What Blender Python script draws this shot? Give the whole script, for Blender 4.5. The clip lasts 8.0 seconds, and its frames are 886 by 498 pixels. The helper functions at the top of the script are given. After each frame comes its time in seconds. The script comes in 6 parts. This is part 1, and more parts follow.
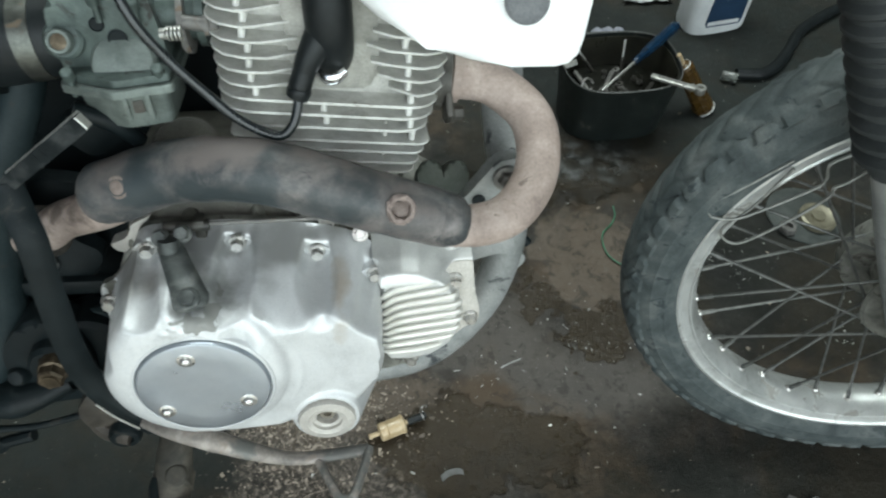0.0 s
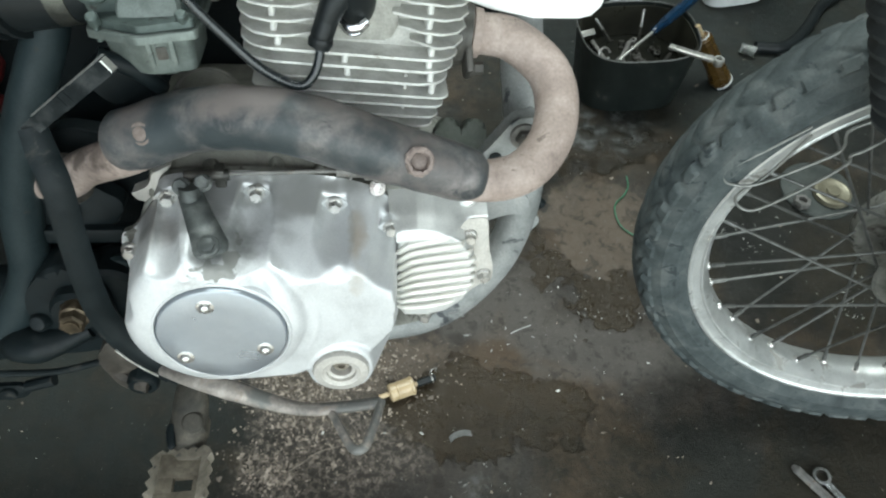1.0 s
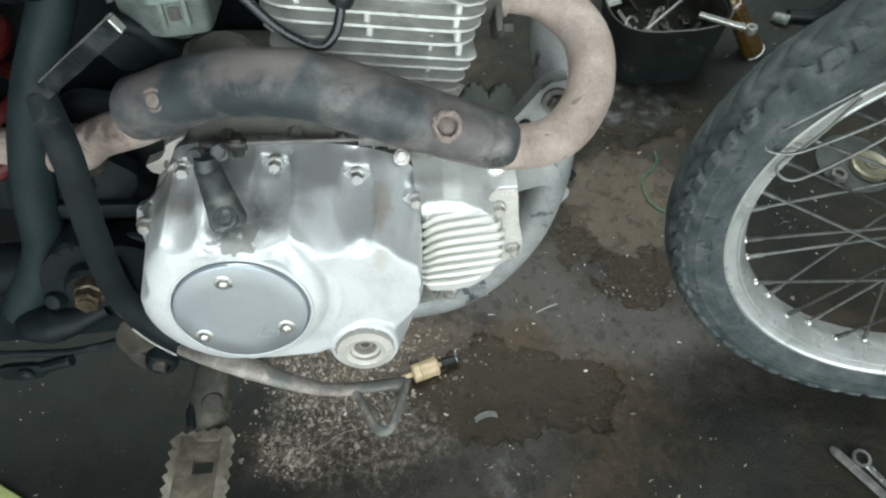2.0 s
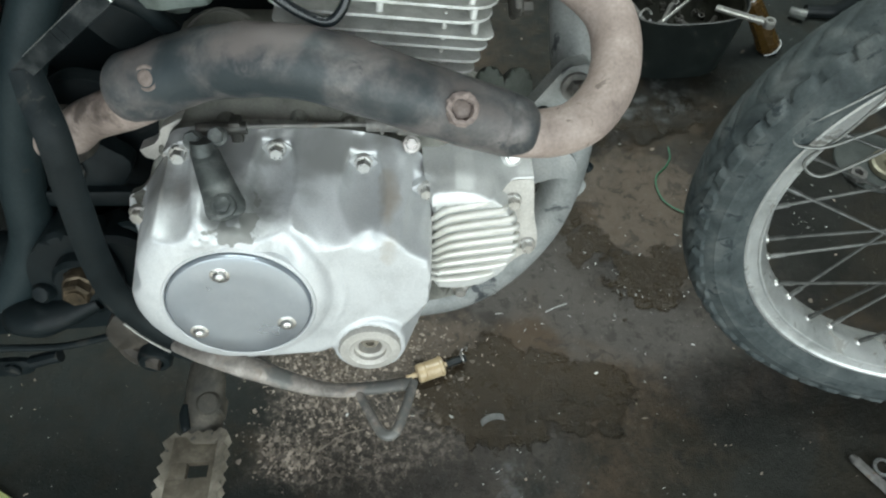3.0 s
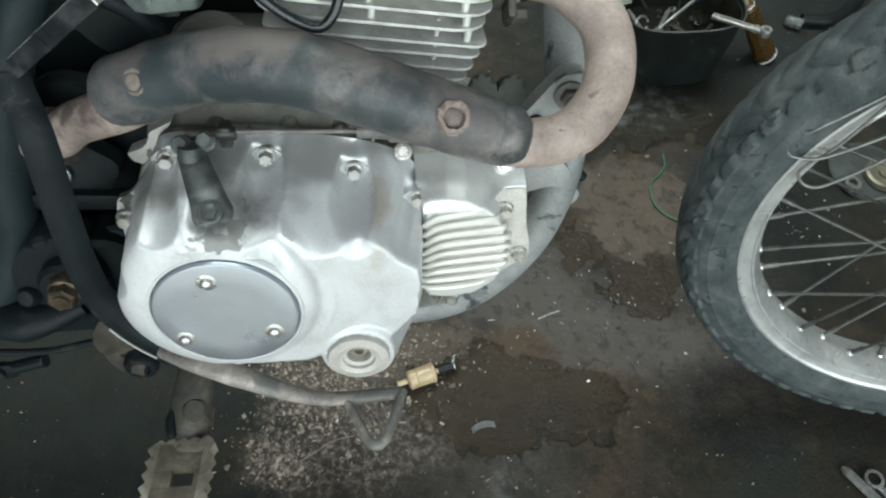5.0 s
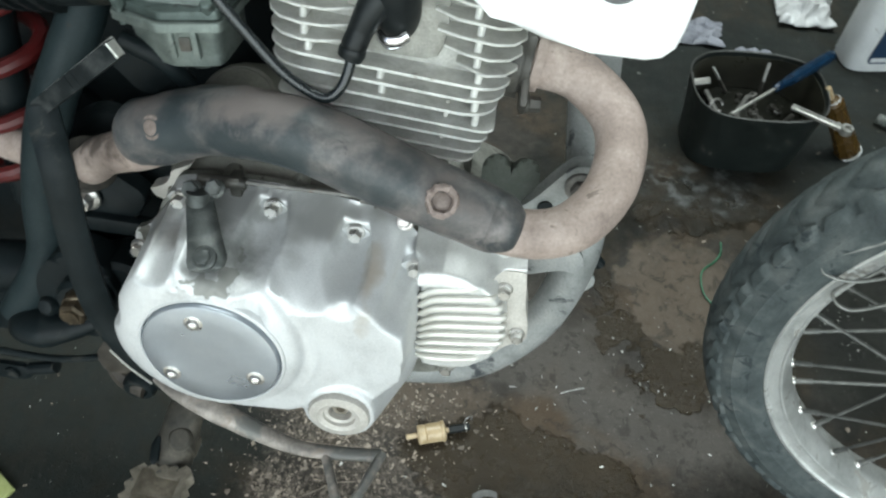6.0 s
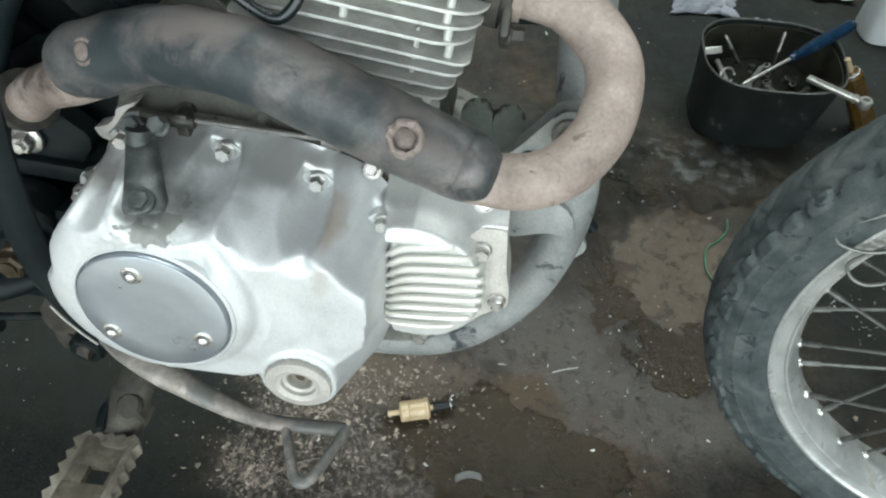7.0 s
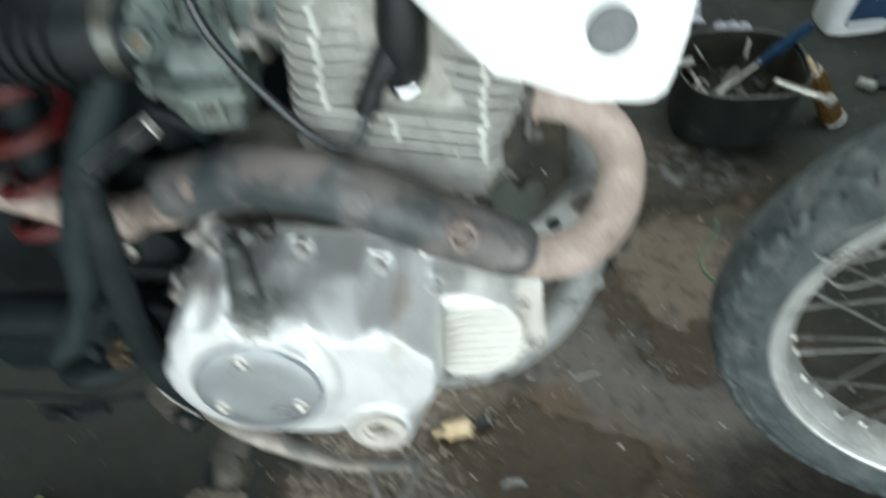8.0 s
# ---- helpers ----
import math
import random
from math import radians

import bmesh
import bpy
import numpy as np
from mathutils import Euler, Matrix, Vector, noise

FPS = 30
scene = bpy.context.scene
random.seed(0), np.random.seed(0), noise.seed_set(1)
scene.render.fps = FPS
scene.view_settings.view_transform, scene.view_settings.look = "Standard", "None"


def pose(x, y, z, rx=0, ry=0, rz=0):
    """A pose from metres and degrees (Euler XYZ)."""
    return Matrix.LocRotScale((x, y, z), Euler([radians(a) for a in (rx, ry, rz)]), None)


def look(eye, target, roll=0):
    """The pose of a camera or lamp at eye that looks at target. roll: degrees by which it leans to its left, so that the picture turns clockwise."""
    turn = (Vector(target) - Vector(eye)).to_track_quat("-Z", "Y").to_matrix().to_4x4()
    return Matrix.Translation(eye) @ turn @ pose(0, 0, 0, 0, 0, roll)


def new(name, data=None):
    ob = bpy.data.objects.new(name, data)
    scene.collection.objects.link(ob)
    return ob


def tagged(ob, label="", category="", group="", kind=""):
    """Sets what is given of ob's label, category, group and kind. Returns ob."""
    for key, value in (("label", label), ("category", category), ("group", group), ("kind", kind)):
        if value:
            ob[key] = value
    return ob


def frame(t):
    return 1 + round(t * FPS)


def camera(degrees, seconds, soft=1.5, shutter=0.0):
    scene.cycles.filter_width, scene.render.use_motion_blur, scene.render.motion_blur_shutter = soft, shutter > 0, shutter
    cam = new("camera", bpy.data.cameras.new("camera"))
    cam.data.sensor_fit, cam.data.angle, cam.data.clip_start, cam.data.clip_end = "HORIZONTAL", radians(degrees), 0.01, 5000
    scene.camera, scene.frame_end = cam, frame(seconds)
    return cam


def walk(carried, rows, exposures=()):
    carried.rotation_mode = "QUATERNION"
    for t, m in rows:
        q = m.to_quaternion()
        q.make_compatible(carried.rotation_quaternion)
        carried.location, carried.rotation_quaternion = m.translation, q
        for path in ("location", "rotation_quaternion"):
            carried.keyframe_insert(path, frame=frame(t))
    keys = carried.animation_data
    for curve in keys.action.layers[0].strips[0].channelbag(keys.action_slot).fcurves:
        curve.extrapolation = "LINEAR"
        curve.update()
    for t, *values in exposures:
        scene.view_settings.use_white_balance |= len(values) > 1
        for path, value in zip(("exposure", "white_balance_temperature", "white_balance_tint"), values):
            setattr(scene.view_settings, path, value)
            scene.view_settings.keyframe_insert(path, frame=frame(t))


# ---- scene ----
cam = camera(63.7, 8.0, soft=2.2, shutter=0.5)
PATH = [
    (0, (0.1372, -0.2581, 0.9126), (0.1949, 0.1006, 0.4351), 2.39),
    (0.2, (0.1302, -0.2627, 0.9164), (0.1777, 0.0988, 0.4399), 1.62),
    (0.3, (0.1254, -0.2662, 0.9163), (0.1681, 0.0975, 0.4409), 1.77),
    (0.5, (0.1292, -0.2713, 0.9147), (0.1771, 0.0890, 0.4373), 2.90),
    (0.8, (0.1310, -0.2717, 0.9084), (0.1827, 0.0713, 0.4188), 3.22),
    (1, (0.1303, -0.2733, 0.9073), (0.1791, 0.0702, 0.4178), 2.85),
    (1.2, (0.1311, -0.2732, 0.9089), (0.1784, 0.0719, 0.4204), 2.87),
    (1.5, (0.1338, -0.2683, 0.9122), (0.1822, 0.0826, 0.4279), 2.87),
    (1.7, (0.1304, -0.2677, 0.9010), (0.1665, 0.0684, 0.4053), 0.73),
    (2.8, (0.1189, -0.2488, 0.8538), (0.1475, 0.0829, 0.3546), 0.58),
    (3, (0.1196, -0.2487, 0.8520), (0.1506, 0.0841, 0.3537), 0.86),
    (3.5, (0.1198, -0.2479, 0.8520), (0.1528, 0.0834, 0.3528), 0.91),
    (4, (0.1204, -0.2482, 0.8524), (0.1538, 0.0818, 0.3525), 1.28),
    (5.3, (0.1269, -0.2358, 0.8500), (0.1605, 0.1033, 0.3562), 2.33),
    (5.5, (0.1513, -0.2229, 0.8520), (0.1746, 0.1249, 0.3636), 3.77),
    (5.6, (0.1596, -0.2195, 0.8521), (0.1803, 0.1314, 0.3658), 4.50),
    (5.8, (0.1733, -0.2168, 0.8571), (0.1787, 0.1402, 0.3749), 3.56),
    (6, (0.1821, -0.2199, 0.8659), (0.1497, 0.1382, 0.3856), 1.16),
    (6.2, (0.1874, -0.2189, 0.8604), (0.1518, 0.1378, 0.3792), 1.96),
    (6.5, (0.1969, -0.2101, 0.8423), (0.1601, 0.1435, 0.3589), 1.78),
    (6.7, (0.2025, -0.2049, 0.8271), (0.1746, 0.1468, 0.3417), 3.55),
    (7, (0.2042, -0.2031, 0.8142), (0.1672, 0.1438, 0.3261), 1.78),
    (7.2, (0.2029, -0.2019, 0.8135), (0.1637, 0.1479, 0.3277), 1.37),
    (7.5, (0.1958, -0.2024, 0.8211), (0.1680, 0.1372, 0.3272), 2.57),
    (7.7, (0.1818, -0.2053, 0.8493), (0.1745, 0.1165, 0.3429), 3.77),
    (7.9, (0.1721, -0.2110, 0.8865), (0.1650, 0.1145, 0.3825), 0.87),
    (8, (0.1658, -0.2167, 0.9148), (0.1373, 0.1279, 0.4245), -3.67),
]
walk(cam, [(t, look(eye, target, roll)) for t, eye, target, roll in PATH], exposures=[(0.0, 0.13), (0.5, 0.02), (1.0, 0.39), (1.5, 0.37), (3.0, 0.14), (3.5, 0.08), (4.0, 0.05), (5.5, 0.25), (6.0, 0.28), (6.5, 0.23), (7.0, 0.30), (7.5, 0.16), (8.0, 0.42)])

# ---- light: a roofed repair shop, open to an overcast day in front of the motorcycle ----
world = bpy.data.worlds.new("overcast_sky")
scene.world = world
world.use_nodes = True
sky = world.node_tree.nodes.new("ShaderNodeTexSky")
sky.sky_type, sky.sun_disc = "NISHITA", False
sky.sun_elevation, sky.sun_rotation = radians(72), radians(176)
sky.air_density, sky.dust_density = 1.0, 4.0
background = world.node_tree.nodes["Background"]
background.inputs["Strength"].default_value = 0.12
world.node_tree.links.new(sky.outputs[0], background.inputs["Color"])

sun_data = bpy.data.lights.new("sun", "SUN")
sun_data.energy, sun_data.angle, sun_data.color = 4.0, radians(10), (1.0, 1.0, 0.92)
sun = new("sun", sun_data)
sun.matrix_world = look((0.11, -1.46, 4.5), (0, 0, 0))

opening_data = bpy.data.lights.new("daylight_opening", "AREA")
opening_data.shape, opening_data.size, opening_data.size_y = "RECTANGLE", 4.4, 2.1
opening_data.energy, opening_data.color = 77.0, (0.88, 1.0, 0.975)
opening = new("daylight_opening", opening_data)
opening.matrix_world = look((0.5, -1.95, 1.25), (0.25, 0.1, 0.35))

# added overhead fill lamp for upward faces; no such window is known
overhead_fill_data = bpy.data.lights.new("overhead_fill_light", "AREA")
overhead_fill_data.shape, overhead_fill_data.size, overhead_fill_data.size_y = "RECTANGLE", 2.2, 1.3
overhead_fill_data.energy, overhead_fill_data.color = 83.0, (0.895, 1.0, 0.965)
overhead_fill = new("overhead_fill_light", overhead_fill_data)
overhead_fill.matrix_world = look((0.4, 1.45, 2.93), (0.4, 1.25, 0.0))


# ---- materials ----
def material(name, colors, rough=(0.4, 0.6), metal=0.0, scale=40.0, fine=400.0, bump=0.15, grain=0.0006, spots=None, stretch=(1, 1, 1), coat=0.0, random_tone=0.0, detail=6.0, shine=0.5):
    """A surface of mottled colours (from dark to light), with fine relief, uneven gloss and optional stains:
    spots = (colour, scale, threshold, roughness)."""
    m = bpy.data.materials.new(name)
    m.use_nodes = True
    nodes, links = m.node_tree.nodes, m.node_tree.links
    bsdf = nodes["Principled BSDF"]
    where = nodes.new("ShaderNodeTexCoord")
    mapping = nodes.new("ShaderNodeMapping")
    mapping.inputs["Scale"].default_value = stretch
    links.new(where.outputs["Object"], mapping.inputs["Vector"])

    def cloud(s, d=detail, rough_=0.6, warp=0.0):
        n = nodes.new("ShaderNodeTexNoise")
        n.inputs["Scale"].default_value, n.inputs["Detail"].default_value = s, d
        n.inputs["Roughness"].default_value, n.inputs["Distortion"].default_value = rough_, warp
        links.new(mapping.outputs[0], n.inputs["Vector"])
        return n

    big, small = cloud(scale, warp=0.4), cloud(fine, 3.0)
    ramp = nodes.new("ShaderNodeValToRGB")
    while len(ramp.color_ramp.elements) < len(colors):
        ramp.color_ramp.elements.new(0.5)
    for k, (e, c) in enumerate(zip(ramp.color_ramp.elements, colors)):
        e.position = 0.3 + 0.4 * k / max(1, len(colors) - 1)
        e.color = (*c, 1)
    links.new(big.outputs["Fac"], ramp.inputs["Fac"])
    grainy = nodes.new("ShaderNodeMix")
    grainy.data_type, grainy.blend_type = "RGBA", "OVERLAY"
    grainy.inputs["Factor"].default_value = 0.35
    links.new(ramp.outputs["Color"], grainy.inputs["A"])
    links.new(small.outputs["Fac"], grainy.inputs["B"])
    color = grainy.outputs["Result"]
    gloss = nodes.new("ShaderNodeMapRange")
    gloss.inputs["From Min"].default_value, gloss.inputs["From Max"].default_value = 0.3, 0.7
    gloss.inputs["To Min"].default_value, gloss.inputs["To Max"].default_value = rough
    links.new(cloud(scale * 1.7, 5.0).outputs["Fac"], gloss.inputs["Value"])
    roughness = gloss.outputs["Result"]
    if spots:
        tone, s, threshold, spot_rough = spots
        edge = nodes.new("ShaderNodeMapRange")
        edge.interpolation_type = "SMOOTHSTEP"
        edge.inputs["From Min"].default_value, edge.inputs["From Max"].default_value = threshold, threshold + 0.07
        links.new(cloud(s, 7.0, 0.65, 0.8).outputs["Fac"], edge.inputs["Value"])
        mix = nodes.new("ShaderNodeMix")
        mix.data_type = "RGBA"
        links.new(edge.outputs["Result"], mix.inputs["Factor"])
        links.new(color, mix.inputs["A"])
        mix.inputs["B"].default_value = (*tone, 1)
        color = mix.outputs["Result"]
        mix_r = nodes.new("ShaderNodeMix")
        links.new(edge.outputs["Result"], mix_r.inputs["Factor"])
        links.new(roughness, mix_r.inputs["A"])
        mix_r.inputs["B"].default_value = spot_rough
        roughness = mix_r.outputs["Result"]
        if metal:
            mix_m = nodes.new("ShaderNodeMix")
            links.new(edge.outputs["Result"], mix_m.inputs["Factor"])
            mix_m.inputs["A"].default_value, mix_m.inputs["B"].default_value = metal, 0.1
            links.new(mix_m.outputs["Result"], bsdf.inputs["Metallic"])
    if random_tone:
        info = nodes.new("ShaderNodeNewGeometry") if random_tone < 0 else nodes.new("ShaderNodeObjectInfo")
        tint = nodes.new("ShaderNodeMapRange")
        tint.inputs["To Min"].default_value, tint.inputs["To Max"].default_value = 1 - abs(random_tone), 1 + abs(random_tone)
        links.new(info.outputs["Random Per Island" if random_tone < 0 else "Random"], tint.inputs["Value"])
        times = nodes.new("ShaderNodeMix")
        times.data_type, times.blend_type = "RGBA", "MULTIPLY"
        times.inputs["Factor"].default_value = 1.0
        links.new(color, times.inputs["A"])
        links.new(tint.outputs["Result"], times.inputs["B"])
        color = times.outputs["Result"]
    links.new(color, bsdf.inputs["Base Color"])
    links.new(roughness, bsdf.inputs["Roughness"])
    if not (spots and metal):
        bsdf.inputs["Metallic"].default_value = metal
    bsdf.inputs["Coat Weight"].default_value = coat
    bsdf.inputs["Specular IOR Level"].default_value = shine
    if bump:
        relief = nodes.new("ShaderNodeBump")
        relief.inputs["Strength"].default_value, relief.inputs["Distance"].default_value = bump, max(grain, 0.0002)
        links.new(small.outputs["Fac"], relief.inputs["Height"])
        links.new(relief.outputs["Normal"], bsdf.inputs["Normal"])
    return m


def patched(m, centre, radii, tone, scale=95, sharp=(0.27, 0.31), finish=(0.75, 0.15)):
    """A ragged patch of another tone round one place: flaked, stained or painted shade."""
    nodes, links = m.node_tree.nodes, m.node_tree.links
    bsdf = nodes["Principled BSDF"]
    where, mapping = nodes.new("ShaderNodeTexCoord"), nodes.new("ShaderNodeMapping")
    mapping.inputs["Location"].default_value = [-c / r for c, r in zip(centre, radii)]
    mapping.inputs["Scale"].default_value = [1 / r for r in radii]
    links.new(where.outputs["Object"], mapping.inputs["Vector"])
    far = nodes.new("ShaderNodeVectorMath")
    far.operation = "LENGTH"
    links.new(mapping.outputs[0], far.inputs[0])
    flakes = nodes.new("ShaderNodeTexNoise")
    flakes.inputs["Scale"].default_value, flakes.inputs["Detail"].default_value = scale, 6
    links.new(where.outputs["Object"], flakes.inputs["Vector"])
    less = nodes.new("ShaderNodeMath")
    less.operation = "MULTIPLY_ADD"
    links.new(far.outputs["Value"], less.inputs[0])
    less.inputs[1].default_value = -0.30
    links.new(flakes.outputs["Fac"], less.inputs[2])
    edge = nodes.new("ShaderNodeMapRange")
    edge.inputs["From Min"].default_value, edge.inputs["From Max"].default_value = sharp
    links.new(less.outputs[0], edge.inputs["Value"])
    for key, value in (("Base Color", (*tone, 1)), ("Roughness", finish[0]), ("Metallic", finish[1])):
        socket = bsdf.inputs[key]
        mix = nodes.new("ShaderNodeMix")
        mix.data_type = "RGBA" if key == "Base Color" else "FLOAT"
        links.new(edge.outputs["Result"], mix.inputs["Factor"])
        if socket.is_linked:
            links.new(socket.links[0].from_socket, mix.inputs["A"])
        else:
            mix.inputs["A"].default_value = socket.default_value
        mix.inputs["B"].default_value = value
        links.new(mix.outputs["Result"], socket)
    return m


def glassy(name, tone, rough=0.08):
    m = bpy.data.materials.new(name)
    m.use_nodes = True
    bsdf = m.node_tree.nodes["Principled BSDF"]
    bsdf.inputs["Base Color"].default_value = (*tone, 1)
    bsdf.inputs["Transmission Weight"].default_value = 0.85
    bsdf.inputs["Roughness"].default_value, bsdf.inputs["IOR"].default_value = rough, 1.45
    return m


COVER_METAL = patched(material("cast_cover_aluminium", [(0.54, 0.55, 0.552), (0.63, 0.642, 0.645), (0.68, 0.692, 0.695)], (0.42, 0.54), 0.36, 26, 900, 0.08, 0.0004, ((0.28, 0.245, 0.20), 55, 0.70, 0.75)), (0.014, -0.09, 0.478), (0.019, 0.05, 0.007), (0.28, 0.28, 0.265))
# painted darker: grease round the arm, reflections along the top; then a brown streak
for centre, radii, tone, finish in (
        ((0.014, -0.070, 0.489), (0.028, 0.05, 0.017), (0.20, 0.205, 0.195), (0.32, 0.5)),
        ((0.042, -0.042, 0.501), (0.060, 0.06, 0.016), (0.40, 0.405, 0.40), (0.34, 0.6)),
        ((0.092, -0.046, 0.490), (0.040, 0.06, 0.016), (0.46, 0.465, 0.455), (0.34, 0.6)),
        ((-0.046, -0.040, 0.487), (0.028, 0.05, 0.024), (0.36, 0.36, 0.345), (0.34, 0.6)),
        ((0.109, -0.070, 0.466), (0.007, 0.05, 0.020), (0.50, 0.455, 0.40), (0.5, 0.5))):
    patched(COVER_METAL, centre, radii, tone, 38, (0.16, 0.46), finish)
CAP_METAL = material("satin_cap", [(0.40, 0.445, 0.50), (0.53, 0.575, 0.625)], (0.26, 0.40), 0.85, 16, 2200, 0.02, 0.0002)
FIN_METAL = material("dusty_fin_metal", [(0.468, 0.468, 0.435), (0.6201, 0.6201, 0.5858), (0.7371, 0.7371, 0.7018)], (0.42, 0.6), 0.25, 60, 700, 0.15, 0.0005, ((0.30, 0.27, 0.225), 45, 0.66, 0.8))
CORE_METAL = material("grimy_barrel_metal", [(0.3795, 0.3712, 0.3422), (0.506, 0.4988, 0.464), (0.621, 0.609, 0.5684)], (0.5, 0.7), 0.15, 40, 600, 0.2, 0.0006)
HEAD_GRIME = material("oil_grimed_head", [(0.20, 0.197, 0.175), (0.31, 0.305, 0.275), (0.42, 0.41, 0.375)], (0.5, 0.7), 0.15, 34, 600, 0.2, 0.0006)
HUMP_METAL = material("cast_hump_aluminium", [(0.58, 0.585, 0.57), (0.68, 0.685, 0.665)], (0.40, 0.52), 0.5, 40, 800, 0.08, 0.0003)
GRILLE_METAL = material("ribbed_cover_metal", [(0.68, 0.665, 0.61), (0.78, 0.77, 0.72)], (0.36, 0.48), 0.40, 50, 800, 0.08, 0.0003)
CASE_METAL = material("greasy_crankcase", [(0.10, 0.105, 0.09), (0.20, 0.20, 0.18), (0.29, 0.29, 0.265)], (0.4, 0.65), 0.45, 45, 600, 0.2, 0.0006, ((0.06, 0.055, 0.045), 40, 0.56, 0.6))
DECK_METAL = material("dusty_crankcase_deck", [(0.0893, 0.0888, 0.0748), (0.1363, 0.1343, 0.114), (0.1786, 0.1748, 0.1483)], (0.45, 0.65), 0.25, 40, 600, 0.2, 0.0006, ((0.13, 0.125, 0.105), 40, 0.62, 0.6))
GREEN_CASE = material("greenish_weathered_lug", [(0.06, 0.0708, 0.06), (0.096, 0.108, 0.093)], (0.6, 0.8), 0.15, 60, 600, 0.2, 0.0005)
DARK_GREASE = material("grease_blackened_metal", [(0.022, 0.022, 0.019), (0.055, 0.052, 0.045), (0.10, 0.092, 0.08)], (0.35, 0.65), 0.25, 45, 600, 0.25, 0.0006)
PEDAL_BLACK = material("black_bar_rubbed_grey", [(0.006, 0.008, 0.009), (0.013, 0.0165, 0.0175), (0.05, 0.054, 0.054)], (0.42, 0.62), 0.0, 55, 600, 0.15, 0.0004, shine=0.10)
ARM_METAL = material("greasy_grey_steel", [(0.0378, 0.0432, 0.0419), (0.0783, 0.0864, 0.0837), (0.162, 0.1701, 0.162)], (0.35, 0.55), 0.35, 60, 600, 0.15, 0.0005)
CARB_METAL = material("dull_zinc_casting", [(0.0444, 0.0588, 0.0541), (0.0777, 0.1008, 0.0935), (0.1221, 0.1529, 0.141)], (0.36, 0.56), 0.4, 50, 800, 0.2, 0.0006, ((0.03, 0.03, 0.027), 60, 0.58, 0.7))
BOWL_METAL = material("pale_zinc_casting", [(0.0946, 0.1135, 0.1037), (0.1505, 0.1767, 0.162), (0.215, 0.2465, 0.2275)], (0.38, 0.56), 0.4, 50, 800, 0.2, 0.0006, ((0.06, 0.062, 0.055), 60, 0.62, 0.7))
CLAMP_METAL = material("dull_clamp_band", [(0.08, 0.0842, 0.075), (0.16, 0.1664, 0.15)], (0.32, 0.45), 0.85, 90, 900, 0.06, 0.0003, ((0.10, 0.075, 0.05), 60, 0.58, 0.6))
BOSS_METAL = material("bare_casting", [(0.46, 0.44, 0.405), (0.60, 0.575, 0.535)], (0.5, 0.65), 0.45, 60, 700, 0.15, 0.0004)
STEEL = material("bolt_steel", [(0.50, 0.49, 0.46), (0.72, 0.71, 0.69)], (0.22, 0.4), 0.9, 150, 1500, 0.05, 0.0002, ((0.28, 0.20, 0.12), 160, 0.66, 0.7))
BRACKET_BROWN = material("oily_brown_bracket", [(0.018, 0.016, 0.0125), (0.042, 0.036, 0.029), (0.085, 0.073, 0.06)], (0.45, 0.65), 0.15, 50, 500, 0.25, 0.0006)
PEG_METAL = material("muddy_worn_steel", [(0.030, 0.030, 0.026), (0.068, 0.063, 0.052), (0.14, 0.125, 0.10)], (0.5, 0.7), 0.25, 50, 500, 0.25, 0.0007)
TREAD_MUD = material("dried_mud_on_steel", [(0.055, 0.047, 0.034), (0.105, 0.089, 0.066), (0.18, 0.156, 0.12)], (0.6, 0.8), 0.1, 60, 500, 0.3, 0.0007)
PEG_GREY = material("dusty_worn_tread_steel", [(0.11, 0.098, 0.078), (0.20, 0.178, 0.142), (0.32, 0.29, 0.24)], (0.5, 0.7), 0.2, 50, 500, 0.25, 0.0007, ((0.06, 0.06, 0.052), 60, 0.58, 0.6))
BRAKE_METAL = material("rubbed_dusty_steel", [(0.14, 0.128, 0.117), (0.27, 0.242, 0.218), (0.42, 0.375, 0.335)], (0.42, 0.68), 0.2, 55, 500, 0.3, 0.0008, ((0.29, 0.245, 0.21), 60, 0.56, 0.8), detail=9.0)
for centre, radii in (((0.098, -0.115, 0.306), (0.040, 0.05, 0.02)), ((0.02, -0.10, 0.330), (0.012, 0.03, 0.02))):
    patched(BRAKE_METAL, centre, radii, (0.165, 0.165, 0.155), 70, (0.26, 0.40), (0.5, 0.3))
CHROME = material("chrome", [(0.70, 0.71, 0.72), (0.82, 0.83, 0.84)], (0.12, 0.28), 1.0, 60, 900, 0.04, 0.0002)
TOOL_METAL = material("satin_tool_metal", [(0.40, 0.40, 0.37), (0.60, 0.60, 0.57)], (0.25, 0.42), 0.75, 90, 900, 0.06, 0.0003, ((0.12, 0.11, 0.09), 110, 0.62, 0.6))
RUSTY_STEEL = material("scuffed_grey_steel", [(0.085, 0.083, 0.076), (0.16, 0.155, 0.145), (0.25, 0.24, 0.225)], (0.45, 0.68), 0.35, 60, 600, 0.25, 0.0006, ((0.15, 0.11, 0.08), 70, 0.6, 0.8))
PIPE = material("heat_tanned_pipe", [(0.215, 0.168, 0.148), (0.33, 0.262, 0.228), (0.44, 0.362, 0.322)], (0.55, 0.75), 0.12, 34, 420, 0.3, 0.0008, ((0.185, 0.145, 0.125), 62, 0.62, 0.8), detail=9.0)
for centre, radii in (((-0.082, -0.018, 0.524), (0.040, 0.03, 0.016)),):
    patched(PIPE, centre, radii, (0.135, 0.105, 0.09), 75, (0.24, 0.40), (0.75, 0.1))
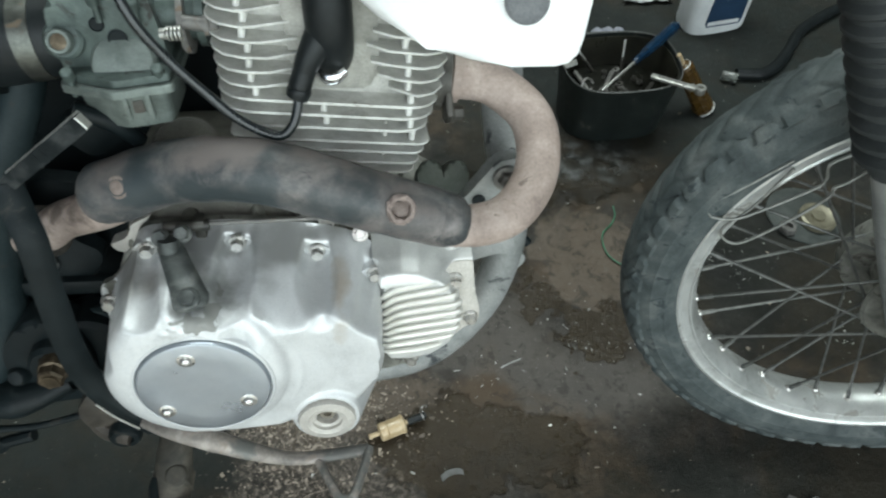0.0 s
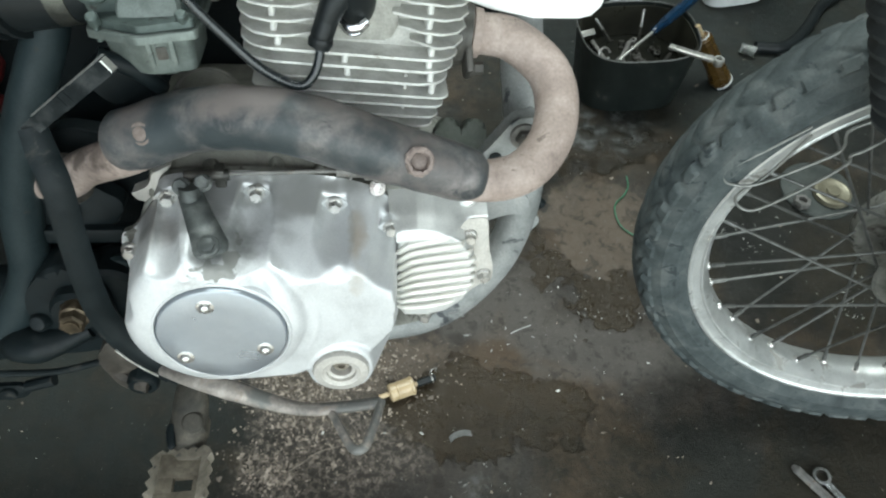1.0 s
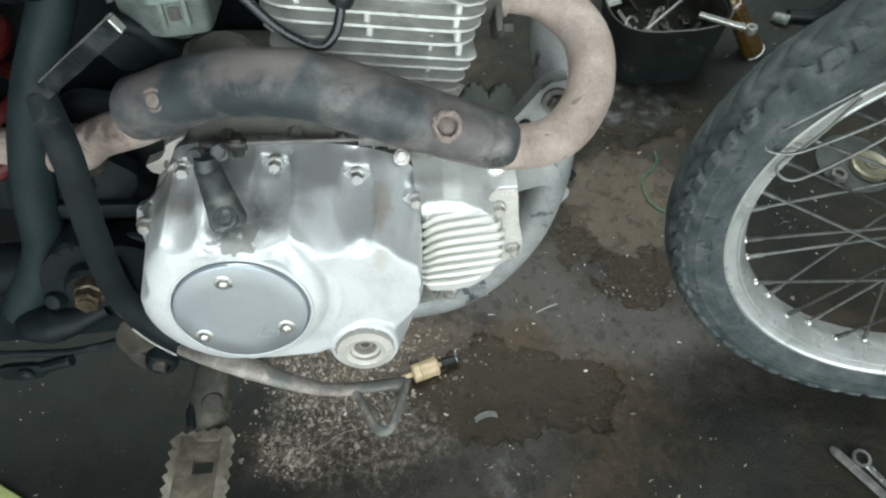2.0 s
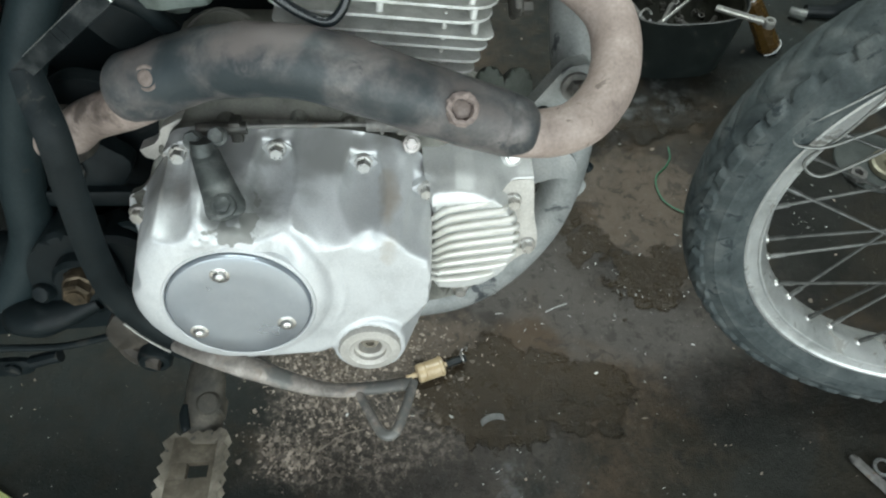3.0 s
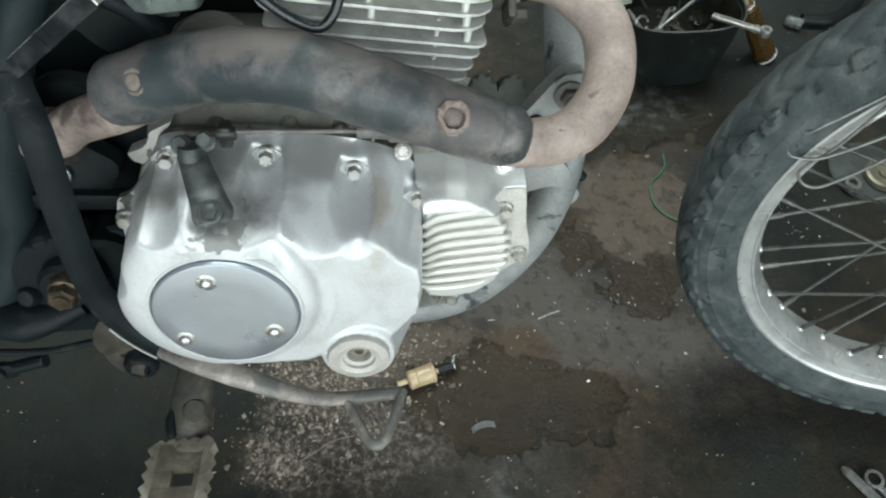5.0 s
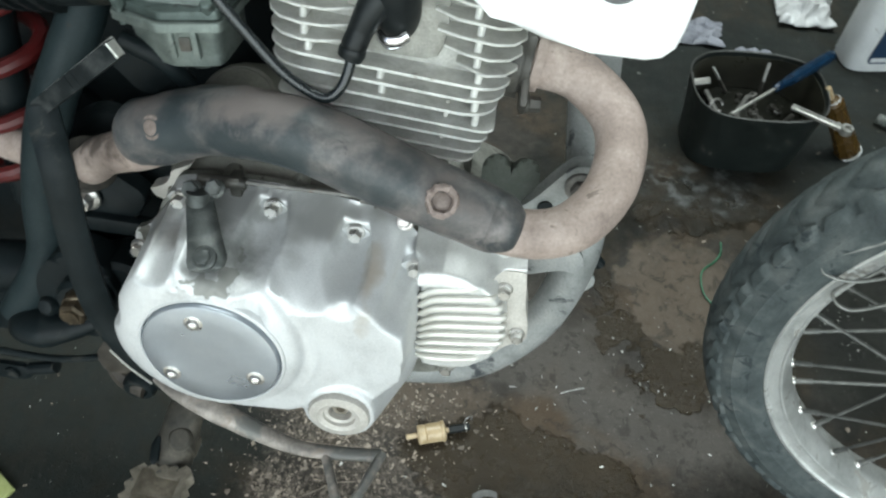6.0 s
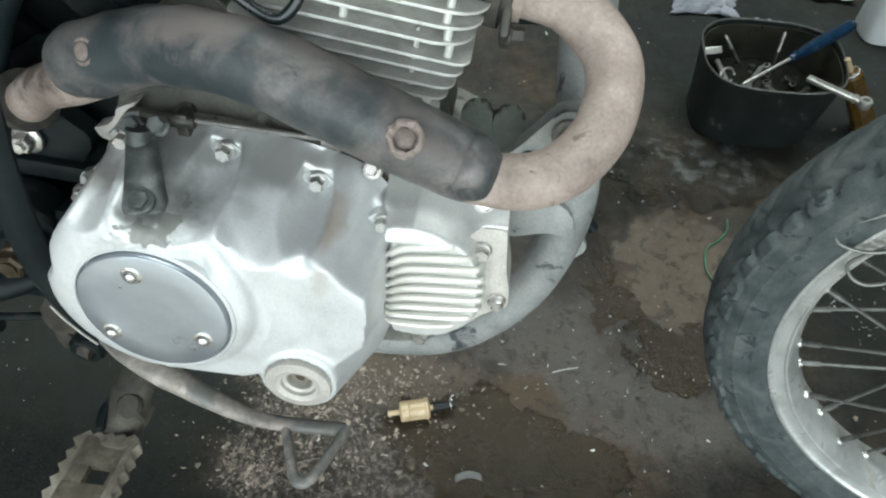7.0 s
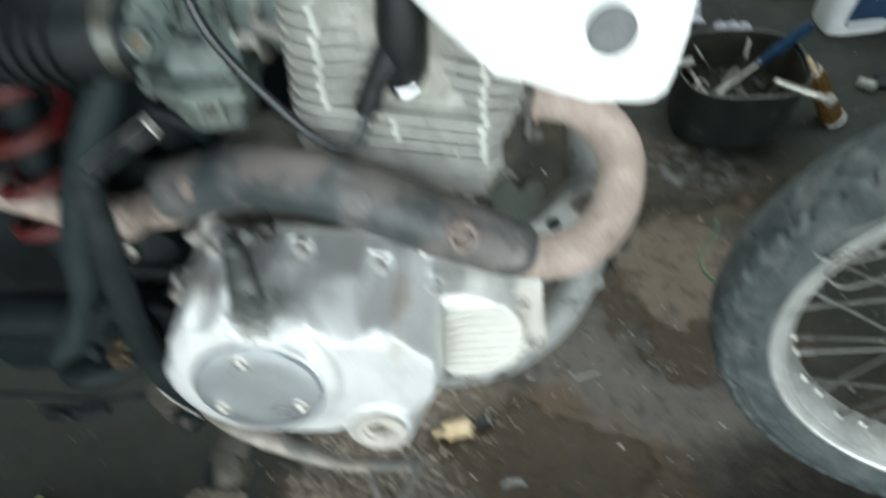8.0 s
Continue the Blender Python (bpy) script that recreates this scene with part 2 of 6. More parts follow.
SHIELD = material("scorched_heat_shield", [(0.034, 0.041, 0.044), (0.048, 0.055, 0.058), (0.078, 0.080, 0.081), (0.116, 0.110, 0.107), (0.160, 0.145, 0.140), (0.205, 0.184, 0.176)], (0.36, 0.56), 0.1, 36, 420, 0.35, 0.0009, ((0.05, 0.054, 0.057), 46, 0.56, 0.5), detail=10.0)
for centre, radii in (((0.135, -0.055, 0.570), (0.055, 0.05, 0.018)), ((0.045, -0.040, 0.589), (0.075, 0.06, 0.014)), ((-0.032, -0.043, 0.563), (0.022, 0.03, 0.022)), ((0.165, -0.085, 0.549), (0.026, 0.03, 0.022)), ((0.115, -0.07, 0.530), (0.02, 0.05, 0.012))):
    patched(SHIELD, centre, radii, (0.145, 0.125, 0.118), 45, (0.22, 0.46), (0.62, 0.05))
for centre, radii in (((0.035, -0.066, 0.560), (0.075, 0.030, 0.020)), ((0.105, -0.080, 0.552), (0.045, 0.030, 0.014)), ((-0.02, -0.03, 0.560), (0.030, 0.030, 0.016))):
    patched(SHIELD, centre, radii, (0.030, 0.040, 0.044), 32, (0.16, 0.40), (0.50, 0.1))
WELD = material("pale_rusted_weld", [(0.19, 0.15, 0.135), (0.34, 0.275, 0.245)], (0.6, 0.8), 0.1, 160, 800, 0.4, 0.0009)
SHIELD_RUST = material("rusted_weld_ring", [(0.145, 0.11, 0.096), (0.24, 0.195, 0.172)], (0.6, 0.8), 0.1, 140, 800, 0.3, 0.0006)
BLACK_PAINT = material("worn_black_paint", [(0.0045, 0.0075, 0.0085), (0.009, 0.0135, 0.0148)], (0.34, 0.60), 0.0, 45, 600, 0.25, 0.0006, ((0.030, 0.031, 0.028), 50, 0.62, 0.75), shine=0.18)
FRAME_PAINT = material("dusty_dark_frame_paint", [(0.011, 0.0185, 0.0205), (0.021, 0.031, 0.033)], (0.38, 0.62), 0.0, 30, 500, 0.2, 0.0006, ((0.030, 0.031, 0.028), 42, 0.68, 0.8), shine=0.15)
GREY_TUBE = material("scuffed_grey_tube", [(0.17, 0.18, 0.175), (0.26, 0.27, 0.265), (0.33, 0.33, 0.32)], (0.45, 0.65), 0.15, 28, 500, 0.15, 0.0004, ((0.05, 0.055, 0.06), 34, 0.6, 0.5))
RUBBER = material("dusty_tyre_rubber", [(0.0232, 0.0318, 0.0335), (0.055, 0.0679, 0.0679), (0.1049, 0.1152, 0.1118)], (0.65, 0.9), 0.0, 30, 500, 0.45, 0.0010, ((0.024, 0.033, 0.036), 62, 0.575, 0.8), detail=10.0)
BLACK_RUBBER = material("black_rubber", [(0.005, 0.007, 0.0075), (0.012, 0.0155, 0.0165)], (0.35, 0.55), 0.0, 60, 700, 0.1, 0.0004, shine=0.28)
LEAD_RUBBER = material("glossy_black_lead", [(0.006, 0.009, 0.010), (0.016, 0.020, 0.022)], (0.18, 0.30), 0.0, 60, 700, 0.05, 0.0003, shine=0.6)
GAITER = material("dusty_black_gaiter", [(0.020, 0.024, 0.025), (0.042, 0.047, 0.048)], (0.5, 0.7), 0.0, 40, 600, 0.15, 0.0005)
RIM_METAL = material("dusty_rim_alloy", [(0.40, 0.415, 0.40), (0.56, 0.575, 0.56), (0.64, 0.65, 0.63)], (0.30, 0.50), 0.65, 24, 700, 0.1, 0.0003, ((0.26, 0.255, 0.235), 40, 0.58, 0.75))
CLIP_WIRE = material("dull_clip_wire", [(0.16, 0.165, 0.155), (0.28, 0.28, 0.265)], (0.35, 0.5), 0.6, 90, 700, 0.1, 0.0003)
SPOKE_METAL = material("dull_spoke_wire", [(0.07, 0.074, 0.07), (0.15, 0.15, 0.143)], (0.35, 0.55), 0.65, 90, 700, 0.1, 0.0003)
WHITE_PLASTIC = material("white_plastic", [(0.78, 0.79, 0.78), (0.83, 0.84, 0.83)], (0.3, 0.42), 0.0, 18, 600, 0.03, 0.0002, ((0.45, 0.40, 0.33), 42, 0.73, 0.6), coat=0.2)
GROMMET = material("grey_rubber_grommet", [(0.10, 0.105, 0.11), (0.17, 0.175, 0.18)], (0.5, 0.65), 0.0, 80, 600, 0.1, 0.0004)
RED_SPRING = material("red_spring_paint", [(0.05, 0.004, 0.004), (0.09, 0.007, 0.007)], (0.4, 0.55), 0.0, 50, 600, 0.1, 0.0004)
BRASS = material("tarnished_yellow_plating", [(0.035, 0.028, 0.019), (0.075, 0.058, 0.038), (0.17, 0.135, 0.095)], (0.3, 0.5), 0.75, 120, 900, 0.1, 0.0003)
DUSTY_BRASS = material("dust_covered_brass", [(0.156, 0.143, 0.099), (0.247, 0.2275, 0.165)], (0.35, 0.55), 0.45, 70, 700, 0.1, 0.0003)
LID_METAL = material("dusty_grey_lid", [(0.035, 0.042, 0.039), (0.075, 0.083, 0.077)], (0.5, 0.7), 0.3, 40, 600, 0.2, 0.0005)
WALL_PAINT = material("sooty_wall_plaster", [(0.05, 0.055, 0.05), (0.09, 0.095, 0.085)], (0.7, 0.9), 0.0, 5, 90, 0.3, 0.003, ((0.03, 0.03, 0.028), 3, 0.55, 0.9))
ROOF_SHEET = material("dark_roof_sheet", [(0.11, 0.115, 0.115), (0.19, 0.195, 0.19)], (0.5, 0.7), 0.2, 4, 80, 0.2, 0.002)
PAN_PLASTIC = material("oily_black_plastic", [(0.006, 0.0095, 0.009), (0.014, 0.019, 0.0175)], (0.3, 0.5), 0.0, 30, 500, 0.15, 0.0005, ((0.05, 0.05, 0.042), 30, 0.60, 0.6))
PAN_FILM = material("dried_oil_film", [(0.0135, 0.0135, 0.0099), (0.0405, 0.0391, 0.0279)], (0.25, 0.45), 0.0, 24, 400, 0.2, 0.0006)
PAN_INSIDE = material("oily_black_sludge", [(0.004, 0.0045, 0.0035), (0.015, 0.015, 0.011)], (0.10, 0.3), 0.0, 35, 400, 0.3, 0.001)
BOTTLE_WHITE = material("grubby_white_bottle", [(0.62, 0.64, 0.64), (0.74, 0.76, 0.76)], (0.35, 0.5), 0.0, 25, 500, 0.05, 0.0003, ((0.30, 0.28, 0.25), 40, 0.66, 0.7))
BLUE_PLASTIC = material("blue_plastic", [(0.0026, 0.0126, 0.0315), (0.0065, 0.0294, 0.063)], (0.12, 0.25), 0.0, 40, 500, 0.05, 0.0003)
LABEL_BLUE = material("blue_label", [(0.012, 0.033, 0.07), (0.02, 0.05, 0.10)], (0.35, 0.5), 0.0, 30, 500, 0.02, 0.0002)
AMBER = material("amber_plastic", [(0.0425, 0.0225, 0.004), (0.08, 0.044, 0.0085)], (0.2, 0.35), 0.0, 30, 500, 0.04, 0.0003, coat=0.4)
FILTER_PLASTIC = material("aged_amber_filter_plastic", [(0.38, 0.28, 0.155), (0.54, 0.42, 0.26)], (0.3, 0.45), 0.0, 70, 600, 0.06, 0.0003, coat=0.3)
GREEN_WIRE = material("green_wire_plastic", [(0.02, 0.10, 0.05), (0.04, 0.17, 0.09)], (0.4, 0.5), 0.0, 60, 500, 0.05, 0.0003)
CLOTH = material("grubby_white_cloth", [(0.45, 0.46, 0.46), (0.68, 0.69, 0.69)], (0.85, 0.95), 0.0, 30, 300, 0.4, 0.001)
LILAC_CLOTH = material("grubby_lilac_cloth", [(0.17, 0.18, 0.21), (0.32, 0.33, 0.37)], (0.85, 0.95), 0.0, 30, 300, 0.4, 0.001)
LEAF_LITTER = material("dry_leaf_litter", [(0.13, 0.106, 0.084), (0.30, 0.255, 0.21)], (0.7, 0.9), 0.0, 120, 600, 0.3, 0.0006, random_tone=-0.75)
SWARF = material("pale_metal_chips", [(0.22, 0.22, 0.205), (0.5, 0.5, 0.47)], (0.35, 0.55), 0.2, 200, 900, 0.1, 0.0003, random_tone=-0.6)
YELLOW_GREEN = material("yellow_green_plastic", [(0.34, 0.38, 0.14), (0.42, 0.46, 0.20)], (0.4, 0.5), 0.0, 40, 500, 0.05, 0.0003)
CLEAR = glassy("clear_plastic", (0.50, 0.53, 0.50), 0.2)


def floor_material():
    """Oily workshop concrete: dark grey-brown, with damp brown pools, dry dusty patches and pale scuffs."""
    m = bpy.data.materials.new("oily_concrete")
    m.use_nodes = True
    nodes, links = m.node_tree.nodes, m.node_tree.links
    bsdf = nodes["Principled BSDF"]
    where = nodes.new("ShaderNodeTexCoord")

    def cloud(s, d=6.0, r=0.6, warp=0.0):
        n = nodes.new("ShaderNodeTexNoise")
        n.inputs["Scale"].default_value, n.inputs["Detail"].default_value = s, d
        n.inputs["Roughness"].default_value, n.inputs["Distortion"].default_value = r, warp
        links.new(where.outputs["Object"], n.inputs["Vector"])
        return n.outputs["Fac"]

    def band(value, low, high, to=(0.0, 1.0)):
        n = nodes.new("ShaderNodeMapRange")
        n.interpolation_type = "SMOOTHSTEP"
        n.inputs["From Min"].default_value, n.inputs["From Max"].default_value = low, high
        n.inputs["To Min"].default_value, n.inputs["To Max"].default_value = to
        links.new(value, n.inputs["Value"])
        return n.outputs["Result"]

    def math_node(kind, a, b):
        n = nodes.new("ShaderNodeMath")
        n.operation = kind
        for k, v in enumerate((a, b)):
            if isinstance(v, (int, float)):
                n.inputs[k].default_value = v
            else:
                links.new(v, n.inputs[k])
        return n.outputs[0]

    def over(a, b, factor):
        n = nodes.new("ShaderNodeMix")
        n.data_type = "RGBA"
        for key, v in (("A", a), ("B", b)):
            if isinstance(v, tuple):
                n.inputs[key].default_value = (*v, 1)
            else:
                links.new(v, n.inputs[key])
        links.new(factor, n.inputs["Factor"])
        return n.outputs["Result"]

    edge_noise = math_node("ADD", math_node("MULTIPLY", cloud(9.0, 7.0, 0.65, 0.5), 0.6), math_node("MULTIPLY", cloud(31.0, 9.0, 0.80, 0.3), 0.55))

    def bent(vector, scale, far):
        n = nodes.new("ShaderNodeTexNoise")
        n.inputs["Scale"].default_value, n.inputs["Detail"].default_value = scale, 4.0
        links.new(where.outputs["Object"], n.inputs["Vector"])
        middle, push, total = (nodes.new("ShaderNodeVectorMath") for _ in range(3))
        middle.operation, push.operation, total.operation = "SUBTRACT", "SCALE", "ADD"
        middle.inputs[1].default_value = (0.5, 0.5, 0.5)
        push.inputs["Scale"].default_value = far
        links.new(n.outputs["Color"], middle.inputs[0])
        links.new(middle.outputs[0], push.inputs[0])
        links.new(vector, total.inputs[0])
        links.new(push.outputs[0], total.inputs[1])
        return total.outputs[0]

    uneven = bent(bent(where.outputs["Object"], 13.0, 0.13), 48.0, 0.05)

    def patch(x, y, rx, ry, ragged=0.9, soft=0.18):
        """A ragged stain round (x, y)."""
        sep = nodes.new("ShaderNodeMapping")
        sep.vector_type = "POINT"
        sep.inputs["Location"].default_value = (-x / rx, -y / ry, 0)
        sep.inputs["Scale"].default_value = (1 / rx, 1 / ry, 0)
        links.new(uneven, sep.inputs["Vector"])
        length = nodes.new("ShaderNodeVectorMath")
        length.operation = "LENGTH"
        links.new(sep.outputs[0], length.inputs[0])
        shifted = math_node("ADD", length.outputs["Value"], math_node("MULTIPLY", math_node("SUBTRACT", edge_noise, 0.575), ragged * 2.6))
        return band(shifted, 1.0 + soft, 1.0 - soft)

    ground = over((0.026, 0.0235, 0.0205), (0.068, 0.060, 0.051), band(cloud(6.5, 8.0, 0.62, 0.3), 0.32, 0.68))
    brown = band(cloud(4.2, 6.0, 0.6, 0.6), 0.44, 0.58)
    ground = over(ground, (0.078, 0.053, 0.032), math_node("MULTIPLY", brown, 0.72))
    grey = math_node("MAXIMUM", patch(0.28, 0.25, 0.10, 0.06, 0.8, 0.25), patch(0.44, 0.17, 0.10, 0.05, 0.9, 0.3))
    ground = over(ground, (0.090, 0.082, 0.073), math_node("MULTIPLY", grey, 0.6))
    dry = math_node("MAXIMUM", patch(0.475, 0.385, 0.080, 0.108, 0.42, 0.05), patch(0.11, 0.175, 0.09, 0.04, 0.9, 0.4))
    ground = over(ground, (0.118, 0.094, 0.072), math_node("MULTIPLY", dry, band(cloud(26, 8.0, 0.72, 0.5), 0.3, 0.62, (0.45, 0.95))))
    # grease worked into the pores, and dust lying on top
    ground = over(ground, (0.026, 0.023, 0.019), math_node("MULTIPLY", band(cloud(46, 9.0, 0.74, 0.7), 0.53, 0.60), 0.62))
    ground = over(ground, (0.155, 0.143, 0.125), math_node("MULTIPLY", band(cloud(95, 9.0, 0.80), 0.55, 0.68), 0.6))
    damp = math_node("MAXIMUM", math_node("MAXIMUM", patch(0.445, 0.245, 0.060, 0.042, 0.5, 0.05), patch(0.225, 0.10, 0.125, 0.060, 0.75, 0.07)), math_node("MAXIMUM", patch(0.360, 0.405, 0.020, 0.062, 0.4, 0.06), patch(0.50, 0.56, 0.16, 0.05, 1.0)))
    damp = math_node("MAXIMUM", damp, math_node("MAXIMUM", patch(0.385, 0.305, 0.030, 0.034, 0.5, 0.06), patch(0.335, 0.085, 0.065, 0.060, 0.7, 0.07)))
    ground = over(ground, (0.029, 0.0205, 0.0105), math_node("MULTIPLY", damp, 0.90))
    # ragged dark patches: oily floor, with shade and haze painted in
    oily_shade = math_node("MAXIMUM", patch(0.75, -0.10, 0.52, 0.22, 0.8, 0.35), patch(-0.42, -0.02, 0.44, 0.36, 0.5, 0.3))
    oily_shade = math_node("MAXIMUM", oily_shade, math_node("MAXIMUM", patch(0.85, 0.80, 0.50, 0.36, 0.7, 0.4), patch(0.82, 0.34, 0.24, 0.20, 0.5, 0.3)))
    oily_shade = math_node("MAXIMUM", oily_shade, math_node("MAXIMUM", patch(0.33, 0.56, 0.12, 0.16, 0.6, 0.3), patch(-0.22, 0.05, 0.18, 0.14, 0.6, 0.4)))
    darken_mix = nodes.new("ShaderNodeMix")
    darken_mix.data_type, darken_mix.blend_type = "RGBA", "MULTIPLY"
    links.new(oily_shade, darken_mix.inputs["Factor"])
    links.new(ground, darken_mix.inputs["A"])
    darken_mix.inputs["B"].default_value = (0.28, 0.33, 0.315, 1)
    ground = darken_mix.outputs["Result"]
    # dark teal patches: oily floor with shade painted in, behind and at left
    far_oily_shade = math_node("MAXIMUM", math_node("MAXIMUM", patch(0.95, 0.95, 0.62, 0.36, 0.7, 0.4), patch(0.46, 0.88, 0.24, 0.22, 0.6, 0.4)), math_node("MAXIMUM", patch(-0.44, 0.16, 0.30, 0.28, 0.6, 0.35), patch(-0.26, 0.0, 0.20, 0.17, 0.5, 0.35)))
    ground = over(ground, (0.0135, 0.0185, 0.017), math_node("MULTIPLY", far_oily_shade, band(cloud(24, 8.0, 0.72, 0.6), 0.34, 0.66, (0.9, 0.42))))
    # leaf dust trodden into the floor under the engine
    crumbs = math_node("MAXIMUM", math_node("MAXIMUM", patch(-0.028, 0.036, 0.045, 0.030, 0.8, 0.4), patch(0.005, 0.105, 0.070, 0.040, 0.8, 0.45)), math_node("MAXIMUM", patch(0.01, 0.155, 0.085, 0.030, 0.8, 0.4), patch(0.075, 0.04, 0.09, 0.05, 0.9, 0.45)))
    ground = over(ground, (0.215, 0.182, 0.150), math_node("MULTIPLY", crumbs, band(cloud(120, 9.0, 0.75, 0.4), 0.44, 0.64, (0.10, 0.85))))
    pale = math_node("MULTIPLY", math_node("MAXIMUM", patch(0.52, 0.605, 0.10, 0.05, 1.2, 0.4), math_node("MULTIPLY", patch(0.218, -0.015, 0.05, 0.028, 1.2, 0.4), 0.8)), band(cloud(38, 6.0, 0.7), 0.45, 0.65))
    ground = over(ground, (0.19, 0.20, 0.20), math_node("MULTIPLY", pale, 0.45))
    specks = math_node("MULTIPLY", band(cloud(310, 3.0, 0.6), 0.66, 0.72), band(cloud(14, 5.0, 0.6), 0.42, 0.62))
    ground = over(ground, (0.27, 0.265, 0.25), math_node("MULTIPLY", specks, 0.75))
    axes = nodes.new("ShaderNodeSeparateXYZ")
    links.new(where.outputs["Object"], axes.inputs[0])
    # pale floor out of view in front, added to bounce sunlight onto the engine
    bounce_apron = band(math_node("ADD", axes.outputs["Y"], math_node("MULTIPLY", edge_noise, 0.12)), -0.53, -0.60)
    ground = over(ground, (0.36, 0.35, 0.32), bounce_apron)
    bsdf.inputs["Specular IOR Level"].default_value = 0.27
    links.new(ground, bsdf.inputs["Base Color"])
    rough = math_node("SUBTRACT", band(cloud(16, 5.0), 0.3, 0.7, (0.5, 0.78)), math_node("MULTIPLY", damp, 0.34))
    links.new(rough, bsdf.inputs["Roughness"])
    relief = nodes.new("ShaderNodeBump")
    relief.inputs["Strength"].default_value, relief.inputs["Distance"].default_value = 0.8, 0.004
    height = math_node("ADD", cloud(55, 8.0, 0.7), math_node("MULTIPLY", cloud(400, 3.0, 0.6), 0.35))
    links.new(math_node("ADD", height, math_node("MULTIPLY", damp, -0.4)), relief.inputs["Height"])
    links.new(relief.outputs["Normal"], bsdf.inputs["Normal"])
    return m


FLOOR = floor_material()


# ---- mesh helpers ----
def part(name, bm, mat, parent=None, label="", sharp=35):
    """Links a bmesh as one mesh object, under a thing or part if one is given."""
    bmesh.ops.recalc_face_normals(bm, faces=bm.faces)
    mesh = bpy.data.meshes.new(name)
    bm.to_mesh(mesh)
    bm.free()
    for p in mesh.polygons:
        p.use_smooth = True
    mesh.set_sharp_from_angle(angle=radians(sharp))
    mesh.materials.append(mat)
    ob = new(name, mesh)
    if parent is not None:
        ob.parent = parent
    if label:
        ob["label"] = label
    return ob


def again(name, ob, m, parent):
    """Another object on the same mesh."""
    twin = new(name, ob.data)
    twin.parent = parent
    twin.matrix_basis = m
    return twin


def thing(name, m=Matrix(), label="", category="", group=""):
    """An empty at the base of a thing that has parts."""
    ob = new(name)
    ob.matrix_world = m
    ob.empty_display_size = 0.05
    return tagged(ob, label, category, group)


def merged(*several):
    """One bmesh out of several."""
    bm = several[0]
    for other in several[1:]:
        mesh = bpy.data.meshes.new("piece")
        other.to_mesh(mesh)
        other.free()
        bm.from_mesh(mesh)
        bpy.data.meshes.remove(mesh)
    return bm


def placed(bm, m):
    bmesh.ops.transform(bm, matrix=m, verts=bm.verts)
    return bm


def axis_pose(origin, axis):
    """z of the piece along the axis."""
    return Matrix.Translation(origin) @ Vector(axis).to_track_quat("Z", "Y").to_matrix().to_4x4()


def curve_points(points, steps=10):
    """A smooth line through the points."""
    p = [Vector(q) for q in points]
    q = [2 * p[0] - p[1], *p, 2 * p[-1] - p[-2]]
    out = []
    for k in range(len(p) - 1):
        a, b, c, d = q[k : k + 4]
        for n in range(steps):
            s = n / steps
            out.append(0.5 * (2 * b + (c - a) * s + (2 * a - 5 * b + 4 * c - d) * s**2 + (3 * b - a - 3 * c + d) * s**3))
    return [*out, p[-1]]


def tube(points, radius, segments=16, steps=10, smooth=True, flat=1.0, turn=0.0, dents=0.0):
    """A pipe along the points; radius is a number, or one for each point; flat squeezes it."""
    line = curve_points(points, steps) if smooth else [Vector(p) for p in points]
    many = radius if isinstance(radius, (list, tuple)) else [radius] * len(points)
    radii = np.interp(np.linspace(0, len(many) - 1, len(line)), range(len(many)), many)
    bm = bmesh.new()
    side = None
    rings = []
    for k, p in enumerate(line):
        ahead = (line[min(k + 1, len(line) - 1)] - line[max(k - 1, 0)]).normalized()
        if side is None:
            side = ahead.cross(Vector((0, 0, 1)) if abs(ahead.z) < 0.9 else Vector((1, 0, 0))).normalized()
        side = (side - ahead * side.dot(ahead)).normalized()
        other = ahead.cross(side)
        ring = []
        for n in range(segments):
            a = 2 * math.pi * n / segments + turn
            r = float(radii[k])
            if dents:
                r *= 1 + dents * noise.noise(p * 60 + Vector((math.cos(a), math.sin(a), 0)) * 1.5)
            ring.append(bm.verts.new(p + r * (math.cos(a) * side + flat * math.sin(a) * other)))
        rings.append(ring)
    for a, b in zip(rings, rings[1:]):
        for n in range(segments):
            bm.faces.new((a[n], a[(n + 1) % segments], b[(n + 1) % segments], b[n]))
    bm.faces.new(rings[0])
    bm.faces.new(rings[-1])
    return bm


def lathe(profile, segments=32, origin=(0, 0, 0), axis=(0, 0, 1), closed=False):
    """Turns (radius, height) pairs round the axis."""
    bm = bmesh.new()
    rings = []
    for r, h in profile:
        if r < 1e-6:
            rings.append([bm.verts.new((0, 0, h))])
        else:
            rings.append([bm.verts.new((r * math.cos(2 * math.pi * n / segments), r * math.sin(2 * math.pi * n / segments), h)) for n in range(segments)])
    pairs = list(zip(rings, rings[1:])) + ([(rings[-1], rings[0])] if closed else [])
    for a, b in pairs:
        for n in range(segments):
            m = (n + 1) % segments
            if len(a) == 1 and len(b) == 1:
                continue
            if len(a) == 1:
                bm.faces.new((a[0], b[m], b[n]))
            elif len(b) == 1:
                bm.faces.new((a[n], a[m], b[0]))
            else:
                bm.faces.new((a[n], a[m], b[m], b[n]))
    if not closed:
        for ring in (rings[0], rings[-1]):
            if len(ring) > 2:
                bm.faces.new(ring)
    return placed(bm, axis_pose(origin, axis))


def block(size, centre=(0, 0, 0), bevel=0.002, turn=(0, 0, 0), segments=2):
    bm = bmesh.new()
    bmesh.ops.create_cube(bm, size=1.0, matrix=Matrix.Diagonal((*size, 1)))
    if bevel:
        bmesh.ops.bevel(bm, geom=bm.edges[:], offset=bevel, segments=segments, affect="EDGES", profile=0.6)
    return placed(bm, pose(*centre, *turn))


